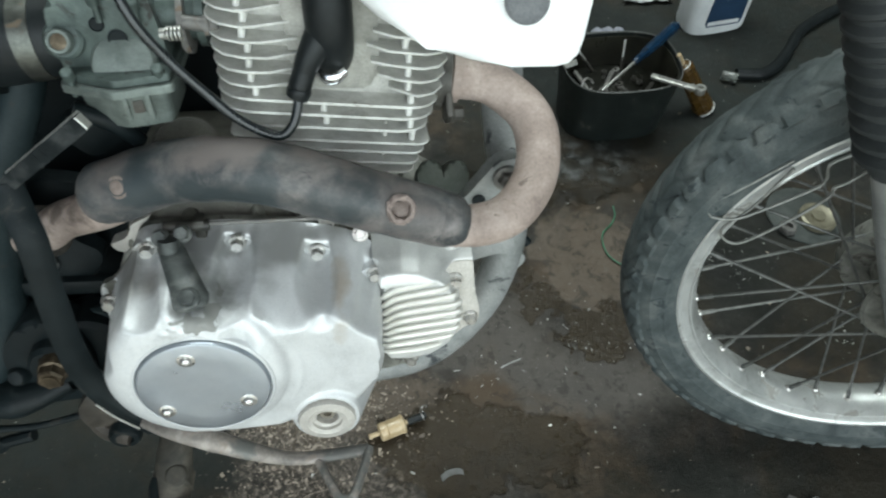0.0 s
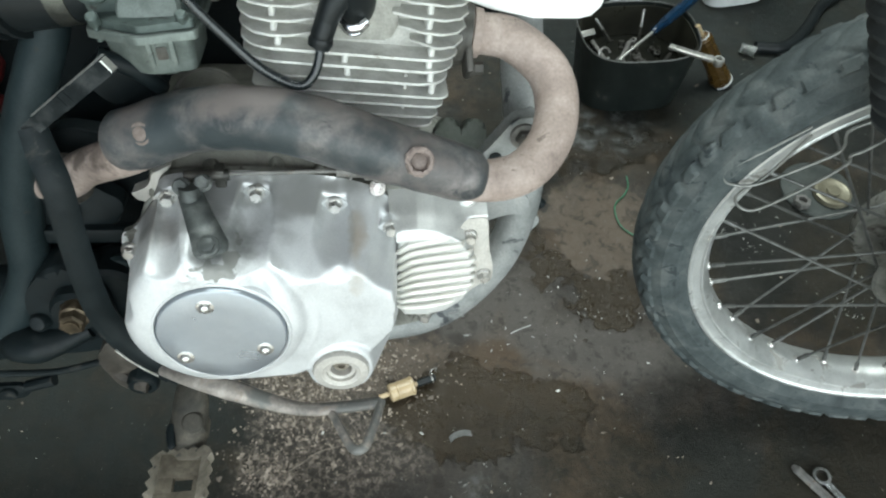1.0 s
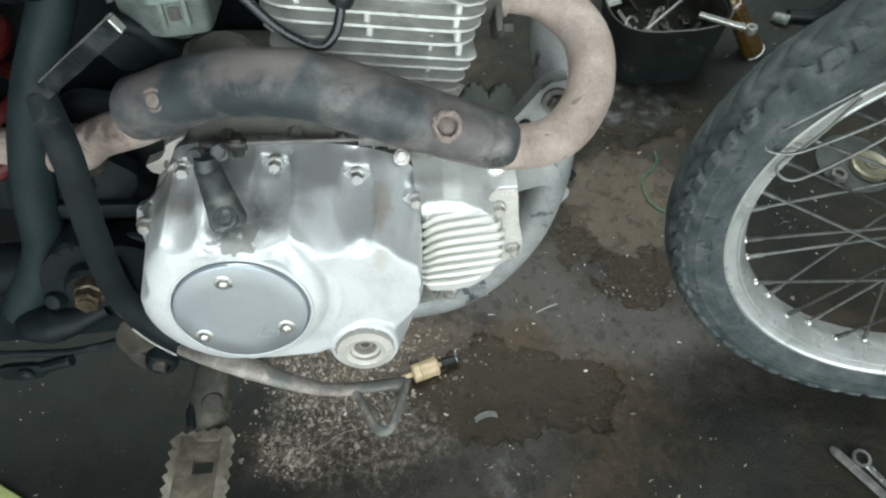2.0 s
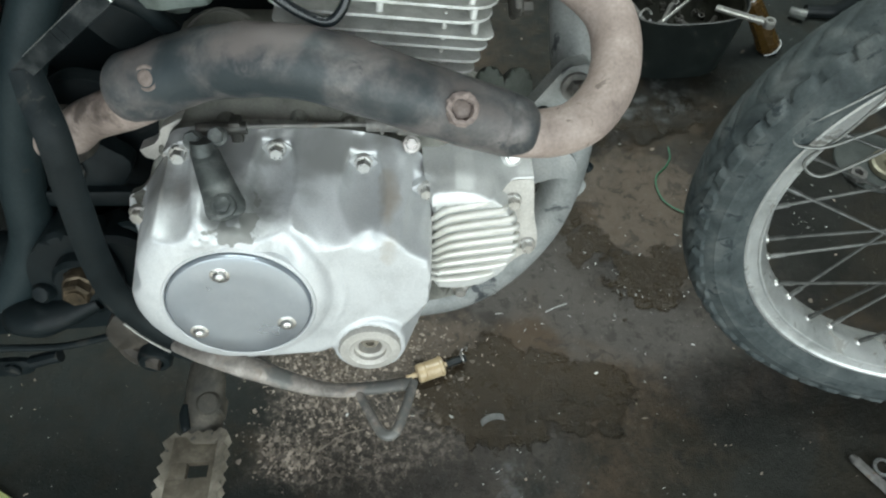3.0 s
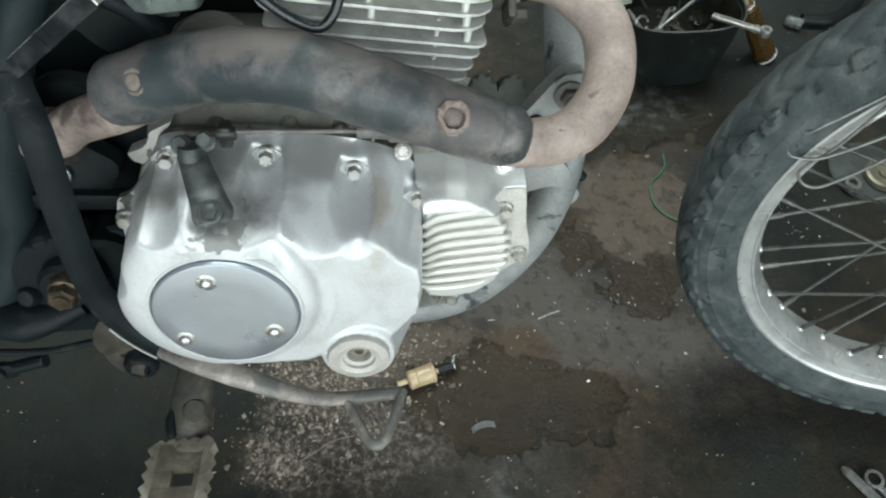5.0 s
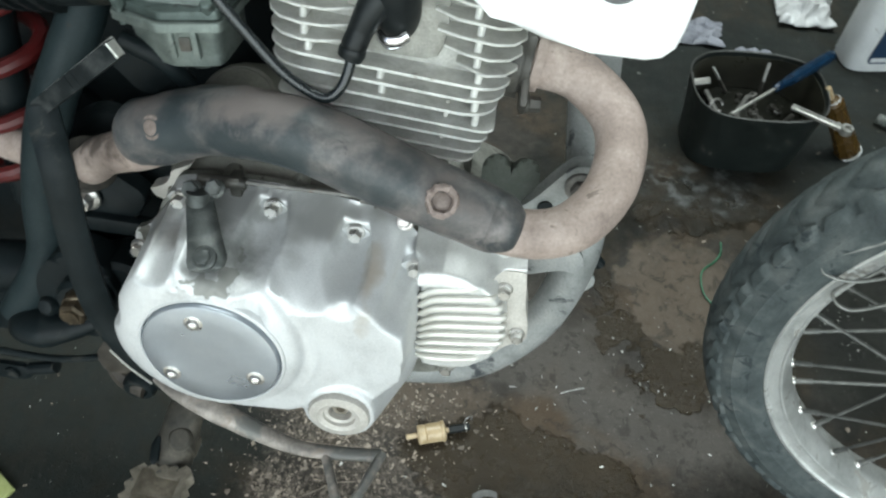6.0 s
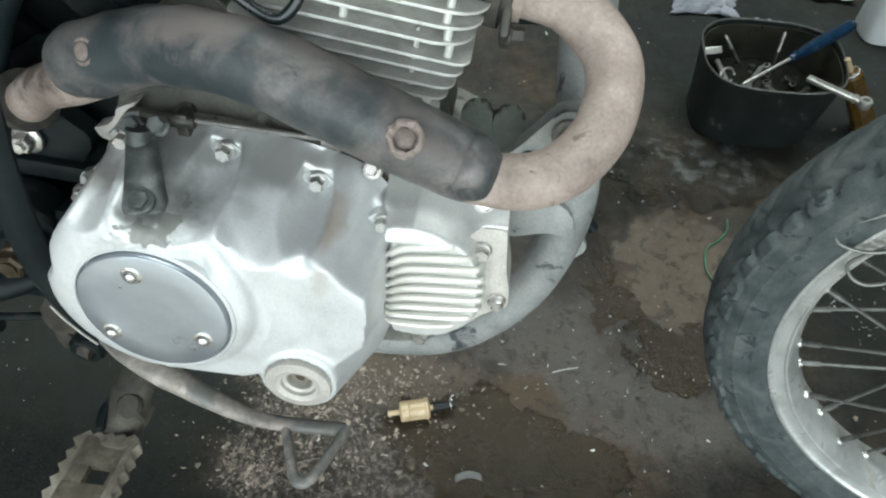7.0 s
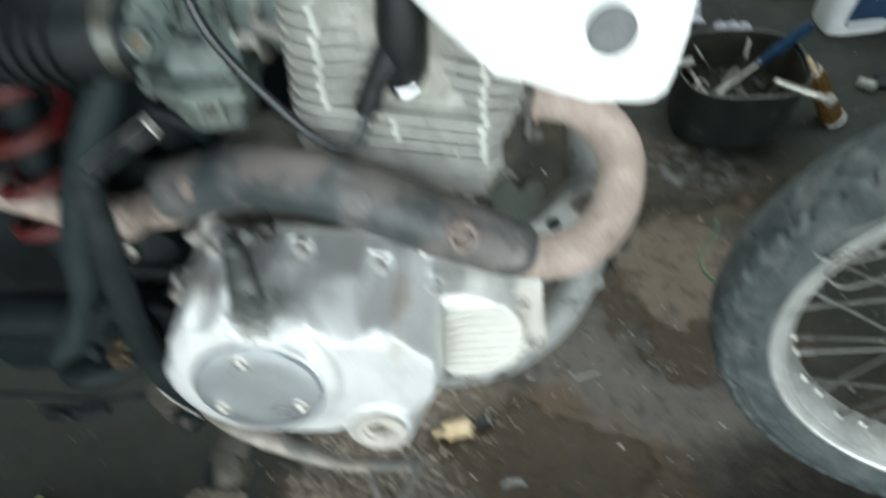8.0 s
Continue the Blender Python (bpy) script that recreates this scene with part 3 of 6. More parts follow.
def plate(outline, back, front, bevel=0.0015, segments=2):
    """An upright plate: an outline in x and z, from y = back to y = front."""
    bm = bmesh.new()
    a = [bm.verts.new((x, back, z)) for x, z in outline]
    b = [bm.verts.new((x, front, z)) for x, z in outline]
    bm.faces.new(a)
    bm.faces.new(b)
    edges = []
    for k in range(len(a)):
        n = (k + 1) % len(a)
        bm.faces.new((a[k], a[n], b[n], b[k]))
    if bevel:
        front_edges = [e for e in bm.edges if e.verts[0] in set(b) and e.verts[1] in set(b)]
        bmesh.ops.bevel(bm, geom=front_edges, offset=bevel, segments=segments, affect="EDGES", profile=0.6)
    return bm


def rounded(outline, steps=5, cut=0.3):
    """An outline with its corners rounded."""
    out = []
    n = len(outline)
    for k in range(n):
        a, b, c = (Vector(outline[(k + d) % n]) for d in (-1, 0, 1))
        p, q = b + (a - b) * cut, b + (c - b) * cut
        for s in range(steps + 1):
            u = s / steps
            out.append(tuple((1 - u) ** 2 * p + 2 * u * (1 - u) * b + u * u * q))
    return out


def hex_bolt(origin, axis=(0, -1, 0), across=0.009, height=0.006, flange=0.0066, turn=0.0):
    """A hexagon head with a chamfered crown, on a round flange."""
    r = across / 2 / math.cos(math.pi / 6)
    head = lathe([(r, 0), (r, height * 0.8), (r * 0.84, height), (0, height)], 6)
    placed(head, pose(0, 0, 0.0012, 0, 0, turn))
    ring = lathe([(flange, -0.002), (flange, 0.0006), (flange * 0.86, 0.0016), (0, 0.0016)], 20)
    return placed(merged(head, ring), axis_pose(origin, axis))


def pan_screw(origin, axis=(0, -1, 0), r=0.0048):
    """A domed screw head with a small recess, in a shallow washer."""
    head = lathe([(r, 0), (r, 0.0016), (r * 0.86, 0.0028), (r * 0.55, 0.0037), (r * 0.25, 0.0040), (r * 0.22, 0.0034), (0, 0.0034)], 20)
    ring = lathe([(r * 1.5, -0.001), (r * 1.5, 0.0002), (r * 1.2, 0.0008), (0, 0.0005)], 24)
    return placed(merged(head, ring), axis_pose(origin, axis))


def distance_in(outline, x, z):
    """How far the points lie inside an outline (outside: minus)."""
    p = np.array(outline, float)
    q = np.roll(p, -1, axis=0)
    pts = np.stack([x, z], -1)[..., None, :]
    d = q - p
    s = np.clip(((pts - p) * d).sum(-1) / (d * d).sum(-1), 0, 1)
    far = np.sqrt((((p + s[..., None] * d) - pts) ** 2).sum(-1)).min(-1)
    zz, xx = z[..., None], x[..., None]
    crosses = ((p[:, 1] > zz) != (q[:, 1] > zz)) & (xx < (q[:, 0] - p[:, 0]) * (zz - p[:, 1]) / (q[:, 1] - p[:, 1] + 1e-12) + p[:, 0])
    return np.where(crosses.sum(-1) % 2 == 1, far, -far)


def soft_max(a, b, k):
    h = np.clip(0.5 + 0.5 * (a - b) / k, 0, 1)
    return b * (1 - h) + a * h + k * h * (1 - h)


def soft_min(a, b, k):
    return -soft_max(-a, -b, k)


def casting(x0, x1, z0, z1, step, height, keep, outline=None, rim=0.0195):
    """A cast relief on the x-z plane that stands out towards -y by height(x, z), where keep(x, z); its rim drawn to the outline."""
    xs, zs = np.arange(x0, x1, step), np.arange(z0, z1, step)
    gx, gz = np.meshgrid(xs, zs)
    h, kept = height(gx, gz), keep(gx, gz)
    bm = bmesh.new()
    grid = [[bm.verts.new((gx[r, c], -h[r, c], gz[r, c])) if kept[r, c] else None for c in range(len(xs))] for r in range(len(zs))]
    for r in range(len(zs) - 1):
        for c in range(len(xs) - 1):
            four = (grid[r][c], grid[r][c + 1], grid[r + 1][c + 1], grid[r + 1][c])
            if all(four):
                bm.faces.new(four)
    bmesh.ops.delete(bm, geom=[v for v in bm.verts if not v.link_faces], context="VERTS")
    if outline:
        p = np.array(outline, float)
        d = np.roll(p, -1, axis=0) - p
        for v in bm.verts:
            if v.is_boundary:
                here = np.array((v.co.x, v.co.z))
                s = np.clip(((here - p) * d).sum(1) / (d * d).sum(1), 0, 1)
                near = p + s[:, None] * d
                best = near[((near - here) ** 2).sum(1).argmin()]
                if ((best - here) ** 2).sum() < 0.003**2:
                    v.co.x, v.co.y, v.co.z = best[0], -rim, best[1]
    return bm


# ---- the shop ----
def slab(name, low, high, mat, label, category):
    size = [b - a for a, b in zip(low, high)]
    ob = part(name, block(size, bevel=0.01), mat, None, label)
    ob.location = [(a + b) / 2 for a, b in zip(low, high)]
    return tagged(ob, "", category, "", "structure")


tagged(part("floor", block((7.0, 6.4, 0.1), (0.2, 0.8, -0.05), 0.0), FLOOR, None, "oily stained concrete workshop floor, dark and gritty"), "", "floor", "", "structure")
slab("wall_back", (-3.3, 2.6, 0.0), (3.7, 2.72, 2.9), WALL_PAINT, "sooty plastered back wall of the workshop", "wall")
slab("wall_left", (-3.3, -1.9, 0.0), (-3.18, 2.6, 2.9), WALL_PAINT, "sooty plastered side wall", "wall")
slab("wall_right", (3.58, -1.9, 0.0), (3.7, 2.6, 2.9), WALL_PAINT, "sooty plastered side wall", "wall")
# unseen roof keeps the sun off; its gap lets the fill lamp through
roof = merged(block((7.0, 2.4, 0.06), (0.2, -0.4, 0), 0.01), block((7.0, 0.62, 0.06), (0.2, 2.41, 0), 0.01), block((2.6, 1.3, 0.06), (-2.0, 1.45, 0), 0.0), block((2.2, 1.3, 0.06), (2.6, 1.45, 0), 0.0))
tagged(part("roof", placed(roof, pose(0, 0, 2.93)), ROOF_SHEET, None, "unseen dark sheet roof with a gap for the fill lamp"), "", "roof", "", "structure")

# ---- the motorcycle, leaning away on its side stand ----
LEAN = pose(0, 0, 0, -13.5, 0, 0)
bike = thing("motorcycle", LEAN, "old white trail motorcycle leaning over, bare engine and rusty exhaust", "motorcycle")

# engine: crankcase
crankcase = part("crankcase", merged(
    plate(rounded([(-0.072, 0.44), (-0.05, 0.486), (0.13, 0.482), (0.205, 0.45), (0.215, 0.37), (0.165, 0.315), (0.0, 0.305), (-0.075, 0.34)], 4, 0.25), 0.13, -0.012, 0.003),
    plate(rounded([(-0.03, 0.46), (-0.022, 0.508), (0.10, 0.507), (0.14, 0.49), (0.15, 0.45)], 4, 0.2), 0.12, 0.022, 0.004),
    plate(rounded([(0.02, 0.48), (0.03, 0.525), (0.16, 0.522), (0.17, 0.47)], 4, 0.2), 0.10, 0.026, 0.003)), CASE_METAL, bike, "greasy grey crankcase castings")
deck = plate(rounded([(-0.052, 0.47), (-0.040, 0.538), (0.150, 0.530), (0.158, 0.47)], 4, 0.2), 0.06, -0.0128, 0.003)
for v in deck.verts:
    v.co.y += max(0.0, v.co.z - 0.503) * 1.15
part("case_deck", deck, DECK_METAL, crankcase, "dusty sloping top of the crankcase")
for x, z, r in ((0.0, 0.497, 0.008), (0.05, 0.498, 0.006), (0.085, 0.495, 0.006)):
    part("casting_lug", lathe([(r, 0), (r, 0.018), (r * 0.8, 0.02), (0, 0.02)], 18, (x, 0.008, z), (0, -1, 0)), CASE_METAL, crankcase)
breather = part("breather_disc", lathe([(0.0275, -0.012), (0.0275, 0.003), (0.0262, 0.0048), (0.022, 0.0040), (0.020, 0.0025), (0, 0.0020)], 44, (0.005, 0.016, 0.5435), (0.05, -0.75, 0.65)), DARK_GREASE, crankcase, "brown round inspection cap")
# separate pale ring carries the highlight of the worn rim
part("cap_rim", lathe([(0.0279, 0.0015), (0.0283, 0.0030), (0.0275, 0.0040), (0.0264, 0.0046)], 48, (0.005, 0.016, 0.5435), (0.05, -0.75, 0.65)), DECK_METAL, breather, "pale worn rim, ring added for its highlight")
for x, z, tilt in ((0.187, 0.508, -6), (0.209, 0.506, 8)):
    lug = plate(rounded([(-0.010, -0.03), (-0.0105, 0.008), (-0.004, 0.0145), (0.005, 0.0145), (0.0105, 0.008), (0.010, -0.03)], 4, 0.3), 0.024, 0.010, 0.004, 3)
    part("casting_lug", placed(lug, pose(x, 0.004, z + 0.004, 0, tilt, 0) @ pose(0, 0, 0, -30, 0, 0)), GREEN_CASE, crankcase, "greenish grey casting lug")
part("casting_neck", plate(rounded([(0.174, 0.45), (0.178, 0.497), (0.216, 0.495), (0.222, 0.45)], 3, 0.25), 0.05, 0.016, 0.003), GREEN_CASE, crankcase)

# engine: clutch cover, a cast relief
COVER_EDGE = rounded([(-0.0800, 0.441), (-0.0765, 0.4535), (-0.0665, 0.4565), (-0.0535, 0.4715), (-0.0450, 0.4820), (-0.0395, 0.4900), (-0.0375, 0.4995), (-0.0300, 0.5070), (0.0, 0.5078), (0.04, 0.506), (0.1, 0.4955), (0.128, 0.484), (0.1445, 0.461), (0.1435, 0.35), (0.12, 0.31), (0.08, 0.302), (0.0, 0.318), (-0.046, 0.336), (-0.072, 0.366), (-0.081, 0.405)], 5, 0.4)
LOBE_BASE = [(-0.035, 0.5085), (0.04, 0.506), (0.1, 0.4955), (0.128, 0.484), (0.1425, 0.460), (0.1405, 0.352), (0.118, 0.325), (0.06, 0.322), (0.0, 0.335), (-0.03, 0.40)]
LOBE_FACE = [(0.0, 0.476), (0.034, 0.460), (0.053, 0.456), (0.073, 0.455), (0.0825, 0.456), (0.088, 0.4605), (0.093, 0.4615), (0.102, 0.4610), (0.1118, 0.4555), (0.1216, 0.4430), (0.1345, 0.4345), (0.1352, 0.4170), (0.1328, 0.394), (0.113, 0.370), (0.100, 0.365), (0.067, 0.3625), (0.050, 0.362), (0.0, 0.36)]
DOME = (0.006, 0.420)
def dome_radius(a):
    """The dome runs out wide towards the lobe, and falls steeply elsewhere."""
    return 0.083 - 0.0055 * max(0.0, (-180 - a) / 30) + 0.042 * max(0.0, min(1.0, (25 - a) / 30, (a + 105) / 40))


DOME_BASE = [(DOME[0] + dome_radius(math.degrees(a)) * math.cos(a), DOME[1] + dome_radius(math.degrees(a)) * math.sin(a)) for a in np.linspace(math.radians(-210), math.radians(35), 40)] + [(0.035, 0.5085), (-0.0300, 0.5078), (-0.0380, 0.4990), (-0.0400, 0.4895), (-0.0455, 0.4820), (-0.0540, 0.4715)]
COVER_BOLTS = [(-0.069, 0.447), (-0.0280, 0.4955), (0.037, 0.495), (0.094, 0.480), (0.1365, 0.4575)]


def cover_height(x, z):
    inside, outside = np.maximum(distance_in(LOBE_BASE, x, z), 0), np.maximum(-distance_in(LOBE_FACE, x, z), 0)
    t = inside / (inside + outside + 1e-9)
    # the roof rolls softly into the face near the dome and breaks sharply further on
    roll = np.clip((0.085 - x) / 0.03, 0, 1)
    sharp, soft = soft_min(t * 1.02, np.ones_like(t), 0.10), 0.5 * np.sin(np.clip(t, 0, 1) * math.pi / 2) + 0.5 * soft_min(t * 1.12, np.ones_like(t), 0.3)
    rise = sharp * (1 - roll) + (0.25 * soft + 0.75 * np.sin(np.clip(t, 0, 1) * math.pi / 2)) * roll
    face = 0.0915 + 0.0095 * np.clip((0.105 - x) / 0.055, 0, 1) ** 1.5 - 0.05 * np.clip(0.385 - z, 0, 0.04)
    lobe = 0.020 + (face - 0.020) * rise
    r = np.hypot(x - DOME[0], z - DOME[1])
    r = r * (1 + 0.12 * np.clip((DOME[1] - z) / (r + 1e-9), 0, 1) ** 1.5)
    # the rim of the dome reaches further up towards the corner bolt and is cut back for the arm
    rim_at = np.interp(np.degrees(np.arctan2(z - DOME[1], x - DOME[0])), [60, 76, 80, 92, 98, 118, 132, 150], [0.0704, 0.0660, 0.0640, 0.0640, 0.0765, 0.0755, 0.0735, 0.0704])
    r = r * 0.0704 / rim_at
    inside = np.maximum(distance_in(DOME_BASE, x, z), 0)
    t = np.clip(inside / (inside + np.maximum(r - 0.070, 0) + 1e-9), 0, 1)
    wall = 0.018 + 0.078 * t**0.9
    ahead = np.clip(((x - DOME[0]) * 0.94 - (z - DOME[1]) * 0.34) / (r + 1e-9), 0, 1)
    shoulder = 0.0945 + (0.0105 - 0.0015 * ahead) * np.sqrt(np.clip(1 - (np.maximum(r - 0.0495, 0) / (0.0210 - 0.0095 * ahead)) ** 2, 0, 1))
    dome = np.where(r < 0.0704, shoulder, wall)
    h = soft_max(lobe, dome, 0.0045)
    # a shallow valley between the dome and the lobe
    turn = np.degrees(np.arctan2(z - DOME[1], x - DOME[0]))
    h = h - 0.0016 * np.exp(-(((np.hypot(x - DOME[0], z - DOME[1]) - 0.0665) / 0.0055) ** 2)) * np.clip((turn + 35) / 30, 0, 1) * np.clip((70 - turn) / 25, 0, 1)
    for k, (bx, bz) in enumerate(COVER_BOLTS):
        low = (0.440, 0.4945, 0.458, 0.463, 0.440)[k]
        along = np.clip(bz - z, 0, bz - low)
        groove = np.hypot(x - bx - 0.06 * along, np.where(z > bz, 0, bz - z - along))
        depth = (0.001, 0.0, 0.0045, 0.006, 0.0025)[k]
        h = h - depth * np.clip(1.35 - groove / 0.0105, 0, 1) ** 1.5
        d = np.hypot((x - bx) * (1.0, 0.95, 0.82, 0.82, 0.9)[k], np.where(z > bz, np.maximum(z - bz - 0.02, 0) * 0.6, bz - z))
        h = soft_min(h, 0.0315 + np.maximum(d - 0.0078, 0) * (9.0, 7.0, 5.2, 5.2, 6.0)[k], 0.005)
    well = np.hypot(x - 0.0095, z - 0.482)
    h = soft_max(h, np.where(well < 0.016, 0.086, 0.0) - np.maximum(well - 0.011, 0) * 6, 0.006)
    drain_far = np.hypot(x - 0.0882, z - 0.3560)
    h = soft_max(h, 0.0950 - np.maximum(drain_far - 0.0262, 0) * 2.6, 0.005)
    h = np.where(drain_far < 0.0225, np.minimum(h, 0.078), h)
    h = np.where(np.hypot(x - DOME[0], z - DOME[1]) < 0.0487, np.minimum(h, 0.0985), h)
    pits = np.exp(-(((x - 0.012) / 0.03) ** 2 + ((z - 0.478) / 0.010) ** 2))
    rough_cast = np.array([[noise.noise(Vector((a * 260, b * 260, 3.0))) for a, b in zip(ra, rb)] for ra, rb in zip(x, z)])
    return h + pits * 0.0016 * rough_cast + 0.0002 * rough_cast


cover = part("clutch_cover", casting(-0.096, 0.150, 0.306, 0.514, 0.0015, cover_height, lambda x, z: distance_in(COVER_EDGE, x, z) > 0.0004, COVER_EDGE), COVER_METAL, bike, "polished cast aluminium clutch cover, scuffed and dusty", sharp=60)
part("cover_flange", plate(COVER_EDGE, -0.0135, -0.0195, 0.001), CASE_METAL, cover)
for bx, bz in COVER_BOLTS:
    out = 0.0055 if bx > 0.13 else 0.0
    part("cover_bolt", hex_bolt((bx, -0.0335 - out, bz), turn=random.uniform(0, 60)), STEEL, cover, "steel hexagon bolt")
    if bz > 0.44 and bx > -0.05:
        lug = plate(rounded([(bx - 0.0112, bz + 0.0010), (bx - 0.0040, bz + 0.0060), (bx + 0.0040, bz + 0.0056), (bx + 0.0112, bz - 0.0010), (bx + 0.0046, bz - 0.0064), (bx - 0.0046, bz - 0.0062)], 2, 0.15), -0.02, -0.0332 - out, 0.001)
        part("bolt_lug", lug, COVER_METAL, cover)
cap = part("round_cap", lathe([(0.047, 0.0), (0.047, 0.0085), (0.0462, 0.0098), (0.0445, 0.0103), (0.03, 0.0098), (0, 0.0095)], 72, (DOME[0], -0.0975, DOME[1]), (0, -1, 0)), CAP_METAL, cover, "round brushed metal cap")
part("cap_ring", lathe([(0.0484, 0.0), (0.0484, 0.0074), (0.0490, 0.0080), (0.0500, 0.0079), (0.0510, 0.0070), (0.0514, 0.0)], 80, (DOME[0], -0.0975, DOME[1]), (0, -1, 0), closed=True), COVER_METAL, cover, "raised lip round the cap")
for x, z in ((0.0, 0.451), (0.035, 0.402), (-0.025, 0.399)):
    part("cap_screw", pan_screw((x, -0.1074, z), r=0.0043), STEEL, cover, "domed steel screw")
drain = lathe([(0.0235, 0.0), (0.0242, 0.040), (0.0240, 0.0535), (0.0222, 0.0575), (0.0160, 0.0585), (0.0145, 0.0575), (0.0122, 0.0570), (0.0115, 0.0545), (0.0100, 0.0540), (0.0090, 0.0535), (0.0084, 0.046), (0, 0.046)], 44, (0.0882, -0.040, 0.3560), (0, -1, -0.03))
drain_boss = part("drain_boss", drain, BOSS_METAL, cover, "dull tan drain boss with a recessed plug")
part("drain_plug", lathe([(0.0070, 0.0), (0.0070, 0.0035), (0.0060, 0.0045), (0.0036, 0.0045), (0.0032, 0.0015), (0, 0.0015)], 6, (0.0882, -0.0860, 0.3546), (0, -1, -0.03)), PEG_GREY, drain_boss, "dark recessed hexagon plug")

# clutch release arm on the cover
arm = merged(
    tube([(0.0095, -0.083, 0.480), (0.0095, -0.086, 0.494)], 0.0085, 20, 2),
    tube([(0.0125, -0.096, 0.4885), (0.0118, -0.094, 0.4893), (0.0095, -0.0885, 0.492), (0.003, -0.072, 0.500), (-0.006, -0.050, 0.510)], [0.0065, 0.0108, 0.0128, 0.0105, 0.0088], 20, 8, flat=0.30),
    tube([(-0.006, -0.053, 0.507), (-0.0055, -0.051, 0.516)], 0.0075, 16, 2))
arm_part = part("clutch_arm", arm, ARM_METAL, bike, "greasy dark clutch release arm")
for x, y, z in ((-0.012, -0.046, 0.5135), (0.003, -0.044, 0.5145)):
    part("arm_nut", hex_bolt((x, y, z), (0, -0.75, 0.66), 0.0095, 0.005, 0.0066, 15), ARM_METAL, arm_part)
part("arm_bolt", hex_bolt((0.0095, -0.092, 0.4955), (0, -0.55, 0.83), 0.009, 0.0025, 0.008), ARM_METAL, arm_part)
part("cable_stop", merged(block((0.008, 0.012, 0.016), (0.013, -0.03, 0.510), 0.002), tube([(-0.012, -0.034, 0.514), (0.020, -0.032, 0.512)], 0.0045, 12, 3)), DARK_GREASE, bike, "black clutch cable stop")
part("clutch_cable", tube([(0.016, -0.031, 0.5125), (0.06, -0.03, 0.510), (0.105, -0.03, 0.508), (0.15, -0.028, 0.503)], 0.0016, 8, 8), RUSTY_STEEL, bike, "bare steel clutch cable")
cable_end = merged(tube([(0.098, -0.03, 0.5085), (0.121, -0.0295, 0.506)], 0.0048, 14, 2), tube([(0.119, -0.0295, 0.506), (0.150, -0.0285, 0.502)], 0.0065, 4, 2, turn=0.8), tube([(0.108, -0.03, 0.5075), (0.110, -0.03, 0.5072)], 0.0065, 14, 2))
part("cable_adjuster", cable_end, RUSTY_STEEL, bike, "dull metal cable adjuster")
part("cable_adjuster", merged(tube([(0.072, -0.02, 0.526), (0.088, -0.02, 0.522)], 0.0042, 12, 2), tube([(0.086, -0.02, 0.5225), (0.104, -0.02, 0.519)], 0.0026, 10, 2)), RUSTY_STEEL, bike, "dull metal cable adjuster")
part("case_bolt", hex_bolt((0.128, -0.028, 0.489), (0, -0.8, 0.6), 0.008, 0.008), STEEL, bike)
part("case_lug", lathe([(0.0085, -0.04), (0.0080, 0.0), (0.0068, 0.001), (0, 0.001)], 20, (0.199, -0.029, 0.475), (0, -0.95, 0.3)), HUMP_METAL, bike)
part("case_bolt", hex_bolt((0.199, -0.030, 0.476), (0, -0.9, 0.4), 0.008, 0.006), STEEL, bike)

# finned generator cover ahead of the clutch cover, with a smooth hump over its fins
GEN_EDGE = rounded([(0.1390, 0.449), (0.1380, 0.4545), (0.192, 0.4545), (0.2160, 0.4545), (0.2168, 0.445), (0.2185, 0.42), (0.2225, 0.401), (0.2228, 0.385), (0.2120, 0.380), (0.2050, 0.375), (0.190, 0.357), (0.178, 0.3505), (0.168, 0.349), (0.1665, 0.340), (0.1575, 0.340), (0.1555, 0.349), (0.1390, 0.351)], 4, 0.28)
GEN_BLOCK = rounded([(0.1375, 0.457), (0.183, 0.455), (0.1985, 0.441), (0.2055, 0.420), (0.2055, 0.386), (0.198, 0.371), (0.180, 0.3575), (0.160, 0.3545), (0.1375, 0.3575)], 4, 0.22)


def generator_height(x, z):
    raised = 0.029 + 0.0145 * np.clip(distance_in(GEN_BLOCK, x, z) / 0.005, 0, 1) ** 0.6
    back = np.interp(x, [0.134, 0.146, 0.158, 0.172, 0.182, 0.195], [0.4685, 0.4675, 0.4682, 0.4652, 0.4612, 0.4555])
    brow = np.interp(x, [0.137, 0.144, 0.157, 0.170, 0.179, 0.186], [0.4590, 0.4620, 0.4628, 0.4606, 0.4572, 0.4535])
    foot = np.interp(x, [0.137, 0.150, 0.165, 0.178, 0.186], [0.4522, 0.4510, 0.4512, 0.4530, 0.4535])
    fall = np.clip((0.203 - x) / 0.020, 0, 1)
    ends = np.clip((x - 0.1360) / 0.004, 0, 1) ** 0.5 * fall * fall * (3 - 2 * fall)
    nose = 0.0490 + 0.0030 * np.sin(np.clip((brow - z) / (brow - foot + 1e-6), 0, 1) * math.pi / 2)
    deck = 0.0305 - 2.3 * np.maximum(z - back, 0)
    roof = 0.0300 + 0.0190 * np.clip((back - z) / (back - brow + 1e-6), 0, 1) ** 0.8
    hump = np.where(z > brow, roof, nose)
    hump = 0.029 + (hump - 0.029) * ends
    hump = np.where(z < foot, hump - (foot - z) * 9, hump)
    lip = 0.0046 * np.exp(-((z - back) / 0.0018) ** 2) * fall
    return lip + np.where(z > back, deck, soft_max(raised, np.maximum(hump, 0.02), 0.0012))


